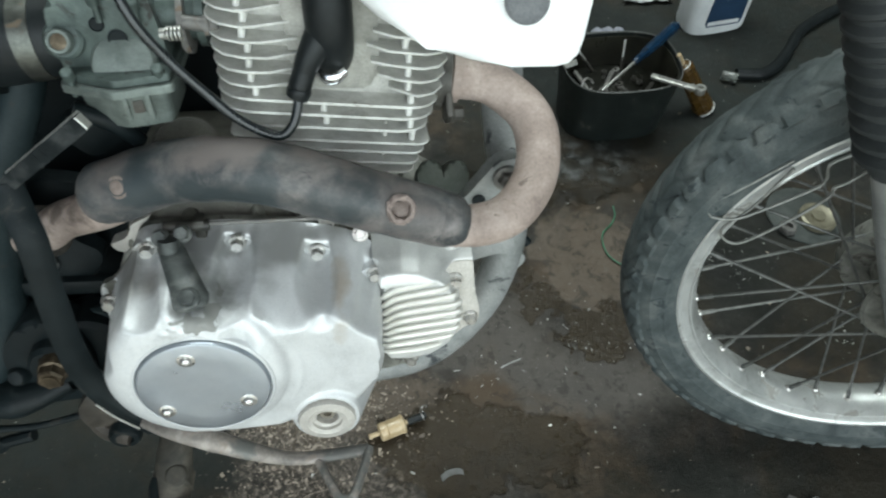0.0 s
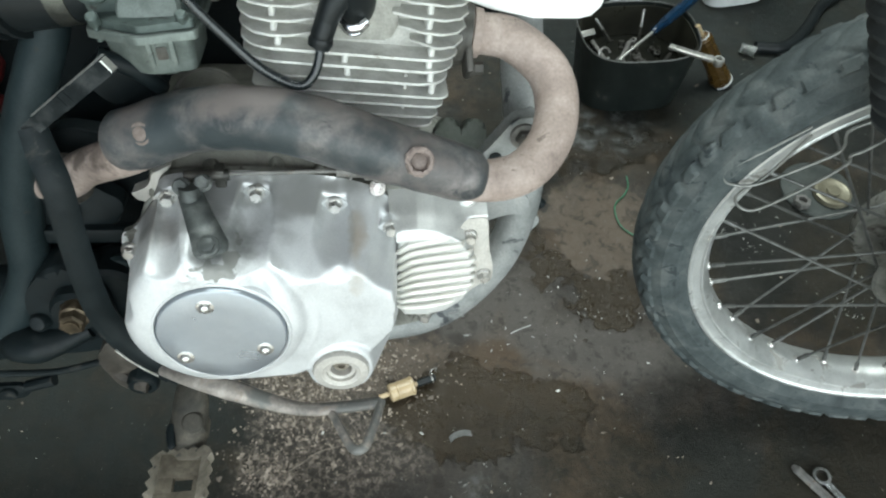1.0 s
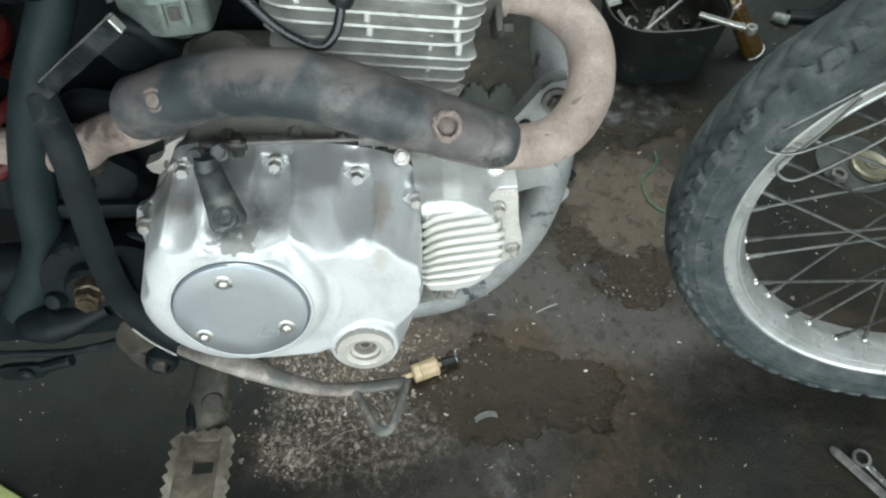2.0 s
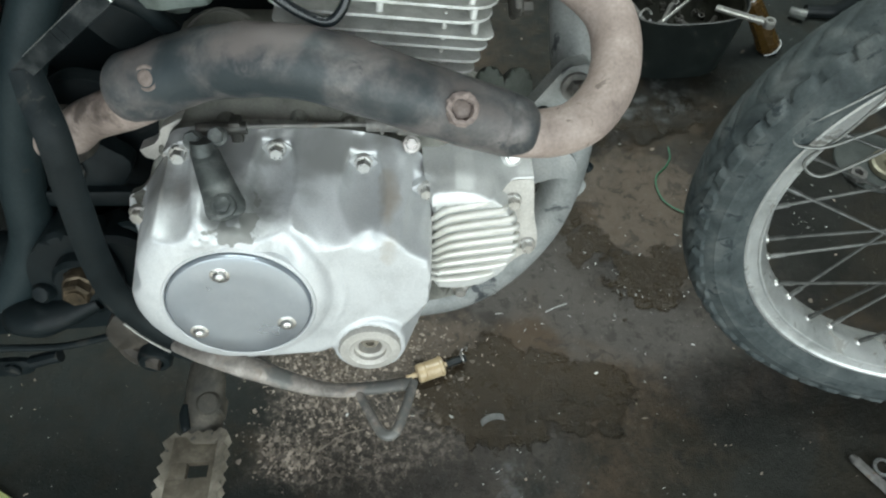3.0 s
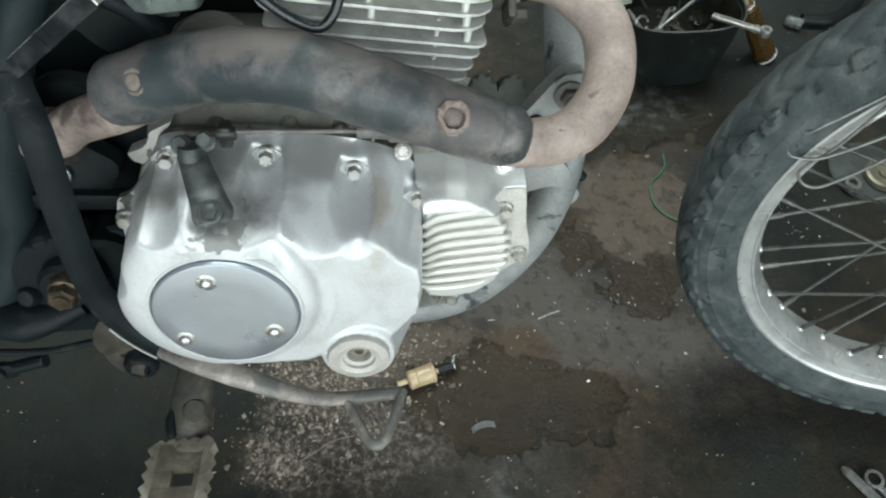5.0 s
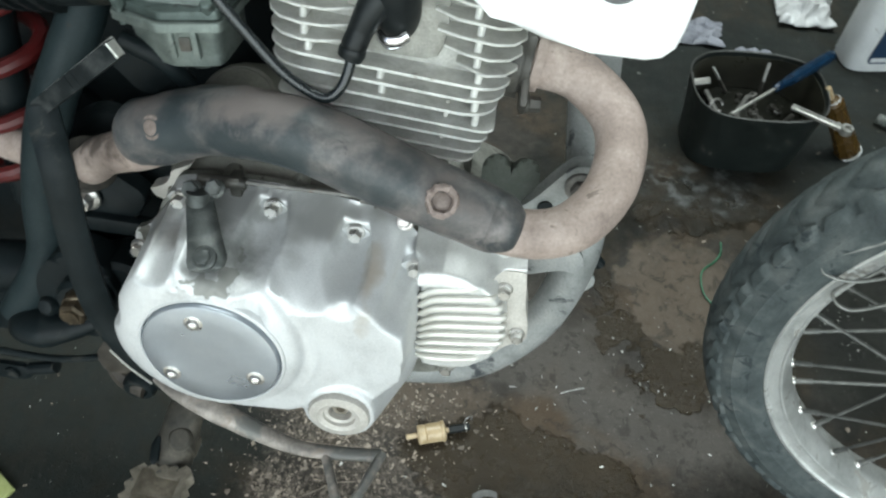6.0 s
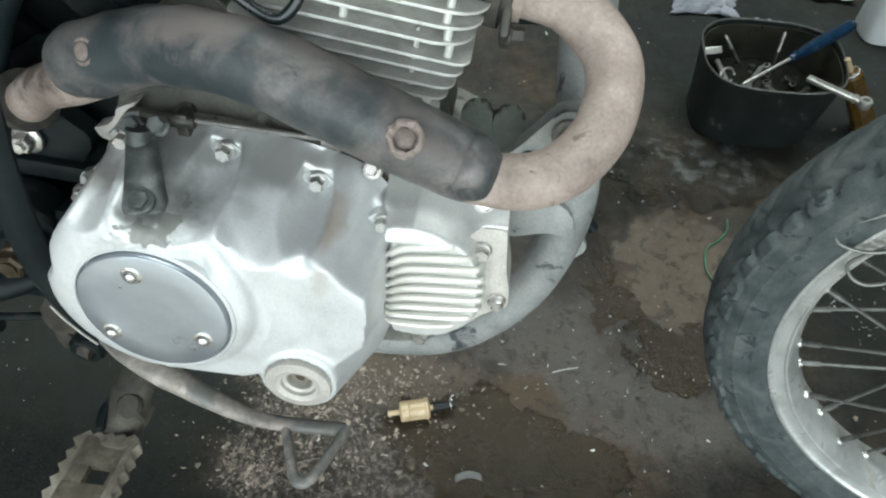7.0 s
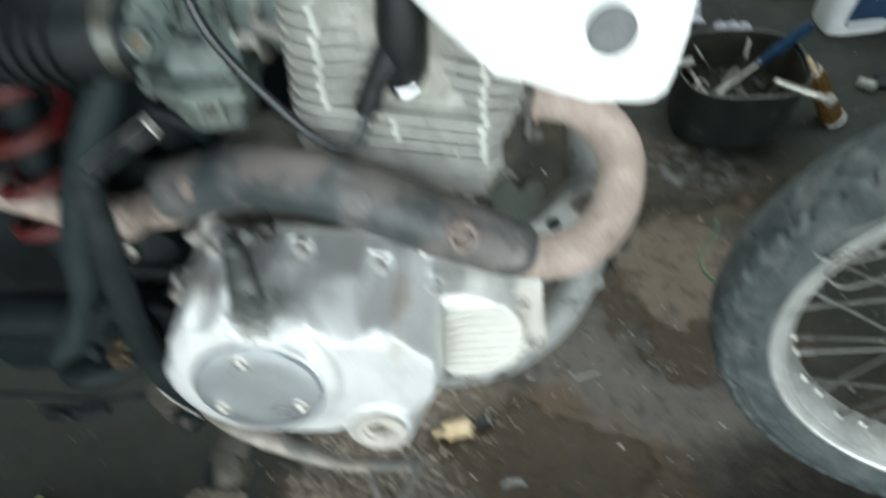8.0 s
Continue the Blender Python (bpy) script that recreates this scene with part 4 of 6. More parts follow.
generator = part("generator_cover", plate(GEN_EDGE, 0.004, -0.0305, 0.0012), BOSS_METAL, bike, "finned aluminium generator cover")
part("cover_relief", casting(0.1345, 0.2165, 0.352, 0.478, 0.0011, generator_height, lambda x, z: np.maximum(distance_in(GEN_BLOCK, x, z), np.where((x > 0.1345) & (x < 0.2160) & (z > 0.452), 0.1, -1)) > -0.001), HUMP_METAL, generator, sharp=60)
for k in range(9):
    z = 0.4454 - 0.00905 * k
    droop = 0.0130 if k < 4 else 0.0130 - 0.0024 * (k - 3)
    right = (0.1835, 0.195, 0.2015, 0.2045, 0.205, 0.205, 0.2035, 0.1985, 0.188)[k]
    fin = tube([(0.1385, -0.0425, z - droop), (0.1425, -0.0450, z - 0.66 * droop), (0.1470, -0.0456, z - 0.36 * droop), (0.1530, -0.0458, z - 0.14 * droop), (0.165, -0.0456, z), (0.5 * (0.165 + right), -0.0452, z + 0.0014), (right - 0.003, -0.0435, z + 0.0020), (right, -0.039, z + 0.0020)], [0.0016, 0.0022, 0.0025, 0.0027, 0.0028, 0.0028, 0.0026, 0.0016], 10, 5, flat=1.0)
    part("cooling_fin", fin, GRILLE_METAL, generator)
for bx, bz in ((0.201, 0.437), (0.2145, 0.392), (0.162, 0.347)):
    part("cover_bolt", hex_bolt((bx, -0.0315, bz), turn=random.uniform(0, 60)), STEEL, generator, "steel hexagon bolt")

# finned cylinder, tipped a little forward
cylinder = part("cylinder", plate(rounded([(0.068, 0.50), (0.058, 0.72), (0.186, 0.72), (0.160, 0.50)], 3, 0.2), 0.09, 0.016, 0.006), CORE_METAL, bike, "dusty aluminium cylinder with cooling fins")
part("cylinder_head", plate(rounded([(0.060, 0.594), (0.056, 0.72), (0.185, 0.72), (0.174, 0.578)], 3, 0.2), 0.0155, -0.012, 0.006), CORE_METAL, cylinder)
part("spark_plug_boss", plate(rounded([(0.094, 0.607), (0.090, 0.72), (0.156, 0.72), (0.150, 0.603)], 3, 0.2), -0.0125, -0.018, 0.004), HEAD_GRIME, cylinder)


def fin_outline(left, right, front, back, corner):
    out = []
    for cx, cy, a0 in ((right - corner, front + corner, -90), (right - corner, back - corner, 0), (left + corner, back - corner, 90), (left + corner, front + corner, 180)):
        out += [(cx + corner * math.cos(radians(a0 + s)), cy + corner * math.sin(radians(a0 + s))) for s in range(0, 91, 15)]
    return out


def cooling_fin(outline, z, thick=0.0022, tilt=7.5, pivot=0.118):
    bm = bmesh.new()
    low = [bm.verts.new((x, y, -thick / 2)) for x, y in outline]
    high = [bm.verts.new((x, y, thick / 2)) for x, y in outline]
    bm.faces.new(low)
    bm.faces.new(high)
    for k in range(len(low)):
        n = (k + 1) % len(low)
        bm.faces.new((low[k], low[n], high[n], high[k]))
    bmesh.ops.bevel(bm, geom=[e for e in bm.edges if abs(e.verts[0].co.z - e.verts[1].co.z) < 1e-6], offset=0.0005, segments=1, affect="EDGES")
    return placed(bm, Matrix.Translation((pivot, 0, z)) @ pose(0, 0, 0, 0, tilt, 0) @ Matrix.Translation((-pivot, 0, 0)))


BARREL = [(0.5497, 0.1715), (0.5573, 0.1755), (0.5660, 0.1795), (0.5732, 0.1835)]
HEAD = [(0.5830, 0.184), (0.5925, 0.188), (0.6015, 0.191)] + [(0.6113 + 0.0099 * k, 0.194 + min(k, 3) * 0.002) for k in range(9)]
for z, right in BARREL:
    part("cooling_fin", cooling_fin(fin_outline(0.047, right, -0.031, 0.10, 0.009), z, 0.0017), FIN_METAL, cylinder)
for k, (z, right) in enumerate(HEAD):
    if k < 3:
        part("cooling_fin", cooling_fin(fin_outline(0.043, right, -0.031, 0.10, 0.022), z, 0.0019), FIN_METAL, cylinder)
    else:
        part("cooling_fin", cooling_fin(fin_outline(0.043, right, 0.002, 0.10, 0.022), z, 0.0019), FIN_METAL, cylinder)
        a = (0.100, 0.096, 0.093, 0.098, 0.102, 0.104)[k % 6]
        left_half = [(0.044, -0.012), (0.047, -0.021), (0.054, -0.029), (0.066, -0.0325), (a - 0.022, -0.031), (a, -0.020 + 0.002 * (k % 3)), (a, 0.01), (0.044, 0.01)]
        part("cooling_fin", cooling_fin(left_half, z, 0.0019), FIN_METAL, cylinder)
        b = (0.144, 0.149, 0.154, 0.157, 0.150, 0.146)[k % 6]
        right_half = [(b, 0.01), (b, -0.022 - 0.002 * (k % 3)), (b + 0.014, -0.031), (right - 0.018, -0.0325), (right - 0.007, -0.027), (right, -0.015), (right, 0.01)]
        part("cooling_fin", cooling_fin(right_half, z, 0.0019), FIN_METAL, cylinder)
for x, low, high in ((0.0685, 0.60, 0.70), (0.113, 0.581, 0.602), (0.170, 0.577, 0.70)):
    tops = [z for z, _ in BARREL + HEAD]
    for a, b in zip(tops, tops[1:]):
        if low < (a + b) / 2 < high:
            part("fin_post", block((0.0044, 0.030, b - a), (x + 0.0012 * math.sin(a * 900), -0.0120, (a + b) / 2 - (x - 0.118) * 0.132), 0.0012, (0, 7.5, 0), 1), FIN_METAL, cylinder)
part("barrel_web", merged(*[block((0.003, 0.02, 0.05), (x, -0.012, 0.556), 0.001, (0, 7.5, 0), 1) for x in (0.150,)]), CORE_METAL, cylinder)

# spark plug cap and lead
boot = part("plug_cap", merged(
    tube([(0.0965, -0.036, 0.6115), (0.099, -0.035, 0.618), (0.103, -0.033, 0.627)], [0.0058, 0.0076, 0.0074], 18, 5),
    tube([(0.102, -0.033, 0.625), (0.1075, -0.0315, 0.636), (0.114, -0.028, 0.645), (0.120, -0.024, 0.652)], [0.0074, 0.0086, 0.0105, 0.0122], 20, 6),
    tube([(0.122, -0.026, 0.690), (0.1215, -0.027, 0.668), (0.1215, -0.025, 0.650), (0.1215, -0.016, 0.632), (0.1215, -0.004, 0.618)], [0.0142, 0.0154, 0.0152, 0.0140, 0.0112], 22, 6)), BLACK_RUBBER, bike, "black rubber spark plug cap")
part("cap_collar", tube([(0.0962, -0.0362, 0.6108), (0.0978, -0.0357, 0.6145), (0.0984, -0.0353, 0.6165)], [0.0074, 0.0082, 0.0078], 20, 3), BLACK_RUBBER, boot, "ribbed rubber collar")
part("plug_clip", merged(tube([(0.1115, -0.0245, 0.6215), (0.116, -0.0295, 0.6195), (0.1225, -0.0305, 0.6200), (0.1285, -0.0270, 0.6225)], 0.0022, 10, 5, flat=1.6), tube([(0.112, -0.022, 0.6165), (0.117, -0.0265, 0.6145), (0.1225, -0.0270, 0.6150), (0.127, -0.024, 0.6175)], 0.0014, 8, 5)), CHROME, boot, "shiny clip")
part("ignition_lead", tube([(0.098, -0.036, 0.614), (0.0955, -0.040, 0.603), (0.091, -0.0435, 0.594), (0.083, -0.045, 0.5885), (0.070, -0.0425, 0.592), (0.055, -0.041, 0.603), (0.039, -0.040, 0.622), (0.022, -0.040, 0.645), (0.008, -0.040, 0.672), (-0.004, -0.03, 0.71)], 0.0032, 14, 8), LEAD_RUBBER, bike, "black ignition lead")

# carburettor and its rubber intake
carb = part("carburettor", merged(
    plate(rounded([(-0.052, 0.622), (-0.050, 0.668), (-0.03, 0.690), (0.010, 0.690), (0.016, 0.640), (0.016, 0.622)], 4, 0.25), 0.045, -0.010, 0.004),
    lathe([(0.019, 0), (0.019, 0.07)], 28, (-0.016, 0.012, 0.65), (0.1, 0, 1)),
    lathe([(0.017, 0), (0.017, 0.030), (0.021, 0.031), (0.021, 0.036), (0.014, 0.037), (0.014, 0.06)], 28, (0.006, 0.014, 0.652), (1, 0, -0.06))), CARB_METAL, bike, "dull zinc carburettor")
FLANGE = [(-0.0510, -0.0220), (-0.0162, -0.0385), (0.0205, -0.0315), (0.0205, 0.036), (-0.0510, 0.036)]
part("bowl_flange", placed(plate(rounded(FLANGE, 3, 0.08), -0.6175, -0.6228, 0.0010), pose(0, 0, 0, -90)), BOWL_METAL, carb, "pale rubbed flange of the bowl")
part("bowl_flange", placed(plate(rounded([(x * 0.93, y + 0.004) for x, y in FLANGE], 3, 0.08), -0.6236, -0.6285, 0.0010), pose(0, 0, 0, -90)), CARB_METAL, carb)
bowl = bmesh.new()
rings = []
for z, shrink, forward in ((0.6172, 0.82, 0.003), (0.600, 0.80, 0.0045), (0.590, 0.77, 0.006), (0.5865, 0.66, 0.009), (0.586, 0.26, 0.013), (0.577, 0.24, 0.013), (0.575, 0.20, 0.013)):
    rings.append([bowl.verts.new((-0.0155 + (x + 0.0155) * shrink, y * shrink + forward, z)) for x, y in rounded(FLANGE, 4, 0.14)])
for a, b in zip(rings, rings[1:]):
    for n in range(len(a)):
        bowl.faces.new((a[n], a[(n + 1) % len(a)], b[(n + 1) % len(a)], b[n]))
bowl.faces.new(rings[0])
bowl.faces.new(rings[-1])
part("float_bowl", bowl, BOWL_METAL, carb, "grey metal float bowl")
for x in (-0.0135, 0.0010):
    part("bowl_rib", block((0.0035, 0.008, 0.019), (x, -0.0255, 0.6070), 0.0012, (6, 0, 10)), BOWL_METAL, carb)
# dark block stands in for the shade inside a recess
part("bowl_window", block((0.0075, 0.006, 0.010), (-0.0066, -0.0234, 0.6060), 0.002, (6, 0, 10)), DARK_GREASE, carb, "dark block painted as a recess in the bowl")
part("body_window", lathe([(0.0205, -0.012), (0.0205, 0.004), (0.0185, 0.0065), (0.012, 0.0072), (0, 0.0076)], 36, (-0.0105, -0.012, 0.629), (0, -0.85, 0.5)), BOWL_METAL, carb)
part("cap_bolt", merged(lathe([(0.0080, -0.004), (0.0080, 0.005), (0.0070, 0.0065), (0.0054, 0.0065), (0.0048, 0.0045), (0, 0.0050)], 28, (-0.0446, -0.012, 0.6466), (0, -0.9, 0.35))), BOWL_METAL, carb, "pale ringed cap")
part("cap_face", lathe([(0.0056, 0.0), (0.0054, 0.0009), (0.002, 0.0013), (0, 0.0013)], 24, (-0.0446, -0.0162, 0.6482), (0, -0.9, 0.35)), BRASS, carb, "olive plug in the cap")
part("cap_shroud", lathe([(0.0128, -0.012), (0.0124, 0.0), (0.0105, 0.0016), (0.0082, 0.0016)], 32, (-0.0438, -0.0110, 0.6474), (0, -0.9, 0.35)), CARB_METAL, carb)
# flat dark discs stand in for the shaded openings
for x, z, r in ((-0.0113, 0.6457, 0.0062), (-0.0088, 0.6400, 0.0040), (-0.0215, 0.6555, 0.0046)):
    part("vent_hole", lathe([(r, -0.004), (r, 0.0006), (r * 0.9, 0.0009), (r * 0.8, 0.0004), (0, 0.0004)], 22, (x, -0.0102, z), (0, -1, 0)), BLACK_PAINT, carb, "dark disc painted as an opening in the body")
for x, y, z in ((0.012, -0.026, 0.629), (-0.043, -0.024, 0.629), (0.005, -0.016, 0.668), (-0.018, -0.014, 0.672)):
    part("carb_screw", merged(lathe([(0.004, -0.002), (0.004, 0.004), (0.003, 0.005), (0, 0.005)], 14, (x, y, z), (0, -0.4, 0.9)), tube([(x, y + 0.001, z - 0.014), (x, y, z)], 0.002, 8, 2)), CARB_METAL, carb)
part("idle_screw", merged(tube([(0.0165, -0.016, 0.6495), (0.0200, -0.016, 0.6495)], 0.0036, 14, 2), *[tube([(0.0210 + 0.0024 * k, -0.016, 0.6495), (0.0222 + 0.0024 * k, -0.016, 0.6495)], 0.0048, 14, 2) for k in range(4)]), TOOL_METAL, carb, "bright idle screw and spring")
part("intake_clamp", merged(tube([(0.027, 0.006, 0.648), (0.031, 0.006, 0.648)], 0.02, 24, 2), tube([(0.031, -0.012, 0.655), (0.046, -0.014, 0.653)], 0.0045, 12, 2), hex_bolt((0.046, -0.014, 0.653), (1, 0, 0), 0.008, 0.005)), RUSTY_STEEL, bike, "dull steel intake clamp")
boot = part("intake_boot", tube([(-0.052, 0.016, 0.642), (-0.068, 0.016, 0.640), (-0.10, 0.02, 0.638), (-0.16, 0.03, 0.634)], [0.0265, 0.028, 0.031, 0.036], 28, 6), BLACK_RUBBER, bike, "black rubber intake boot with ribs")
for k in range(5):
    part("boot_rib", tube([(-0.10 - 0.012 * k, 0.02 + 0.002 * k, 0.638), (-0.104 - 0.012 * k, 0.0208 + 0.002 * k, 0.6377)], 0.0355 + 0.001 * k, 28, 2), BLACK_RUBBER, boot)
part("boot_lip", tube([(-0.0480, 0.016, 0.6425), (-0.0600, 0.016, 0.6412)], [0.0262, 0.0272], 36, 2), BLACK_RUBBER, boot)
part("boot_clamp", tube([(-0.0620, 0.016, 0.6408), (-0.0745, 0.0162, 0.6400)], [0.0284, 0.0292], 36, 2), CLAMP_METAL, boot, "dull steel band clamp")

# exhaust: header pipe, heat shield, rear pipe
HEADER = [(0.196, 0.016, 0.5945), (0.2046, 0.0130, 0.5939), (0.2354, 0.0108, 0.5869), (0.2617, -0.0063, 0.565), (0.2592, -0.0392, 0.5412), (0.2350, -0.0660, 0.5255), (0.2010, -0.0688, 0.5200)]
RUN = [(0.1800, -0.0690, 0.5305), (0.1239, -0.0640, 0.5512), (0.0637, -0.0545, 0.5690), (0.006, -0.0358, 0.5608), (-0.030, -0.029, 0.5475), (-0.046, -0.0255, 0.5412)]
exhaust = part("exhaust_pipe", tube([*HEADER, (0.155, -0.064, 0.530), (0.1239, -0.0620, 0.5445), (0.0637, -0.0535, 0.5624), (0.006, -0.035, 0.555), (-0.048, -0.027, 0.531), (-0.087, -0.012, 0.512), (-0.1127, -0.0016, 0.4934), (-0.160, 0.022, 0.485), (-0.24, 0.045, 0.49), (-0.34, 0.06, 0.51)], [0.0150, 0.0150, 0.0158, 0.0162, 0.0162, 0.0158, 0.0152, 0.015, 0.015, 0.015, 0.015, 0.015, 0.0145, 0.0145, 0.0145, 0.0145, 0.0145], 28, 10, dents=0.02), PIPE, bike, "heat-tanned rusty header pipe")
part("port_flange", merged(tube([(0.197, 0.0140, 0.5947), (0.2035, 0.0132, 0.5940)], 0.0205, 28, 2), block((0.006, 0.030, 0.064), (0.1995, 0.014, 0.594), 0.004, (-38, 0, 0)), tube([(0.180, 0.016, 0.597), (0.198, 0.014, 0.5948)], 0.0245, 24, 2)), DARK_GREASE, exhaust, "blackened port flange")
part("port_collar", tube([(0.2035, 0.0132, 0.5940), (0.2095, 0.0128, 0.5930)], [0.0185, 0.0178], 28, 2), PIPE, exhaust)
for side in (1, -1):
    part("flange_nut", hex_bolt((0.2025, 0.014 + side * 0.0165, 0.594 + side * 0.0212), (1, 0, 0), 0.009, 0.007, 0.006), DARK_GREASE, exhaust)
NOSE = [(0.2068, -0.0748, 0.5262), (0.2062, -0.0747, 0.5262), (0.2040, -0.0742, 0.5264), (0.1995, -0.0734, 0.5270), (0.1920, -0.0718, 0.5284)]
cowl = tube([*NOSE, *RUN, (-0.0515, -0.0245, 0.539), (-0.0535, -0.024, 0.5382)], [0.0015, 0.0060, 0.0112, 0.0158, 0.0192, 0.0208, 0.0217, 0.0222, 0.0226, 0.0235, 0.0228, 0.0210, 0.0165], 32, 10, flat=0.97, dents=0.05)
shield = part("heat_shield", cowl, SHIELD, bike, "scorched black and brown heat shield over the pipe")
part("pipe_collar", tube([(-0.1065, -0.0045, 0.4980), (-0.1135, -0.0012, 0.4930)], [0.0205, 0.0205], 28, 2), DARK_GREASE, exhaust, "blackened clamp on the pipe")


def shield_mount(origin, axis):
    weld = lathe([(0.0100, -0.003), (0.0098, 0.0006), (0.0088, 0.0016), (0.0068, 0.0018), (0.0060, 0.0004), (0.0056, -0.003)], 36, origin, axis)
    for v in weld.verts:
        v.co += 0.0016 * Vector((noise.noise(v.co * 330), noise.noise(v.co * 330 + Vector((7, 0, 0))), noise.noise(v.co * 330 + Vector((0, 9, 0)))))
    ring = part("shield_ring", weld, WELD, shield, "rusted raised ring")
    return ring


shield_mount((0.157, -0.0865, 0.5515), (0.05, -0.80, 0.60))
part("shield_bolt", lathe([(0.0058, -0.004), (0.0058, -0.0015), (0.0045, -0.0008), (0, -0.0008)], 6, (0.157, -0.0865, 0.5515), (0.05, -0.80, 0.60)), SHIELD_RUST, shield)
part("shield_bolt", lathe([(0.0052, -0.004), (0.0050, 0.0006), (0.0038, 0.0015), (0.0018, 0.0018), (0, 0.0016)], 20, (-0.0275, -0.0500, 0.5610), (-0.31, -0.85, 0.42)), SHIELD_RUST, shield, "rusted shield bolt")
part("bolt_washer", lathe([(0.0082, -0.003), (0.0078, -0.0004), (0.0068, 0.0001), (0.0055, -0.0002)], 28, (-0.0275, -0.0500, 0.5610), (-0.31, -0.85, 0.42)), SHIELD_RUST, shield, "rusted washer")

# engine cradle tube and its brackets
cradle = part("cradle_tube", tube([(0.235, 0.05, 0.80), (0.242, 0.05, 0.66), (0.252, 0.05, 0.54), (0.262, 0.05, 0.46), (0.262, 0.05, 0.405), (0.249, 0.05, 0.350), (0.230, 0.05, 0.313), (0.208, 0.05, 0.286), (0.183, 0.05, 0.266), (0.145, 0.05, 0.253), (0.06, 0.05, 0.250), (-0.08, 0.05, 0.256)], 0.0175, 24, 8), GREY_TUBE, bike, "scuffed grey engine cradle tube")
part("cradle_tab", plate(rounded([(0.262, 0.378), (0.276, 0.392), (0.281, 0.386), (0.280, 0.379), (0.270, 0.368)], 4, 0.3), 0.052, 0.047, 0.001), GREY_TUBE, cradle)
part("cradle_tab", tube([(0.279, 0.056, 0.402), (0.284, 0.056, 0.396)], 0.005, 10, 2), BLACK_PAINT, cradle)
engine_mount = part("engine_mount", plate(rounded([(0.190, 0.478), (0.215, 0.498), (0.238, 0.528), (0.256, 0.530), (0.262, 0.508), (0.254, 0.494), (0.232, 0.486), (0.214, 0.462)], 4, 0.3), 0.012, -0.002, 0.0015), GREY_TUBE, bike, "grey engine mounting plate")
part("mount_nut", merged(hex_bolt((0.246, -0.004, 0.513), (0, -1, 0), 0.013, 0.007, 0.011), lathe([(0.0045, 0), (0.0045, 0.012), (0, 0.0125)], 16, (0.246, -0.004, 0.513), (0, -1, 0))), RUSTY_STEEL, engine_mount)
part("mount_nut", lathe([(0.0055, 0), (0.0055, 0.0015), (0, 0.0016)], 18, (0.224, -0.0025, 0.493), (0, -1, 0)), BLACK_PAINT, engine_mount)
part("lower_bracket", plate(rounded([(0.208, 0.44), (0.226, 0.452), (0.262, 0.43), (0.268, 0.405), (0.248, 0.41), (0.214, 0.40)], 4, 0.25), 0.035, 0.028, 0.001), GREY_TUBE, bike, "grey lower engine bracket")

# rear frame, kick starter, brackets, brake pedal, footrest
part("rear_frame_tube", tube([(-0.05, 0.08, 0.80), (-0.070, 0.065, 0.70), (-0.092, 0.032, 0.614), (-0.109, 0.018, 0.576), (-0.126, 0.008, 0.543), (-0.144, 0.003, 0.50), (-0.158, 0.000, 0.453), (-0.170, -0.004, 0.40), (-0.205, -0.015, 0.345)], [0.0150, 0.0150, 0.0152, 0.0155, 0.0155, 0.0155, 0.016, 0.017, 0.018], 24, 8), FRAME_PAINT, bike, "dusty dark rear frame tube")
part("swingarm", merged(tube([(-0.10, 0.01, 0.385), (-0.16, 0.01, 0.375), (-0.34, 0.02, 0.36)], [0.028, 0.024, 0.022], 20, 6), lathe([(0.03, 0), (0.03, 0.03), (0.026, 0.034), (0, 0.034)], 28, (-0.105, 0.012, 0.385), (0, -1, 0))), BLACK_PAINT, bike, "black swing arm")
pivot = part("pivot_plate", merged(
    plate(rounded([(-0.172, 0.340), (-0.170, 0.400), (-0.140, 0.432), (-0.108, 0.420), (-0.100, 0.385), (-0.112, 0.342)], 5, 0.35), 0.0, -0.030, 0.008, 3),
    lathe([(0.021, -0.012), (0.021, 0.004), (0.018, 0.008), (0, 0.008)], 28, (-0.126, -0.036, 0.390), (0, -1, 0)),
    tube([(-0.205, -0.020, 0.345), (-0.190, -0.030, 0.347), (-0.170, -0.034, 0.348), (-0.150, -0.030, 0.350), (-0.128, -0.026, 0.356)], [0.009, 0.0165, 0.0185, 0.014, 0.010], 20, 7, flat=0.8, dents=0.08)), BLACK_PAINT, bike, "greasy black pivot casting")
part("pivot_bolt", merged(hex_bolt((-0.1225, -0.053, 0.396), (0.03, -1, 0), 0.0185, 0.009, 0.0115, 10), lathe([(0.0118, -0.012), (0.0118, 0.0), (0, 0.0)], 24, (-0.1225, -0.052, 0.396), (0, -1, 0))), BRASS, pivot, "large brassy hexagon pivot bolt")
part("pivot_bolt", hex_bolt((-0.1245, -0.0405, 0.396), (0, -1, 0), 0.0195, 0.006, 0.0125, 24), BRASS, pivot, "brassy lock nut")
part("pivot_bolt", lathe([(0.0060, 0.0), (0.0060, 0.0012), (0, 0.0014)], 18, (-0.122, -0.0634, 0.396), (0.03, -1, 0)), BRASS, pivot)
part("bearing_cap", lathe([(0.017, -0.01), (0.017, 0.006), (0.014, 0.009), (0, 0.009)], 28, (-0.094, -0.004, 0.398), (-0.05, -0.93, 0.35)), FRAME_PAINT, pivot, "dark rounded end cap")
part("grease_boss", lathe([(0.0085, -0.01), (0.0085, 0.004), (0.006, 0.008), (0, 0.009)], 24, (-0.163, -0.030, 0.372), (-0.1, -0.9, 0.42)), BLACK_PAINT, pivot, "greasy black boss")
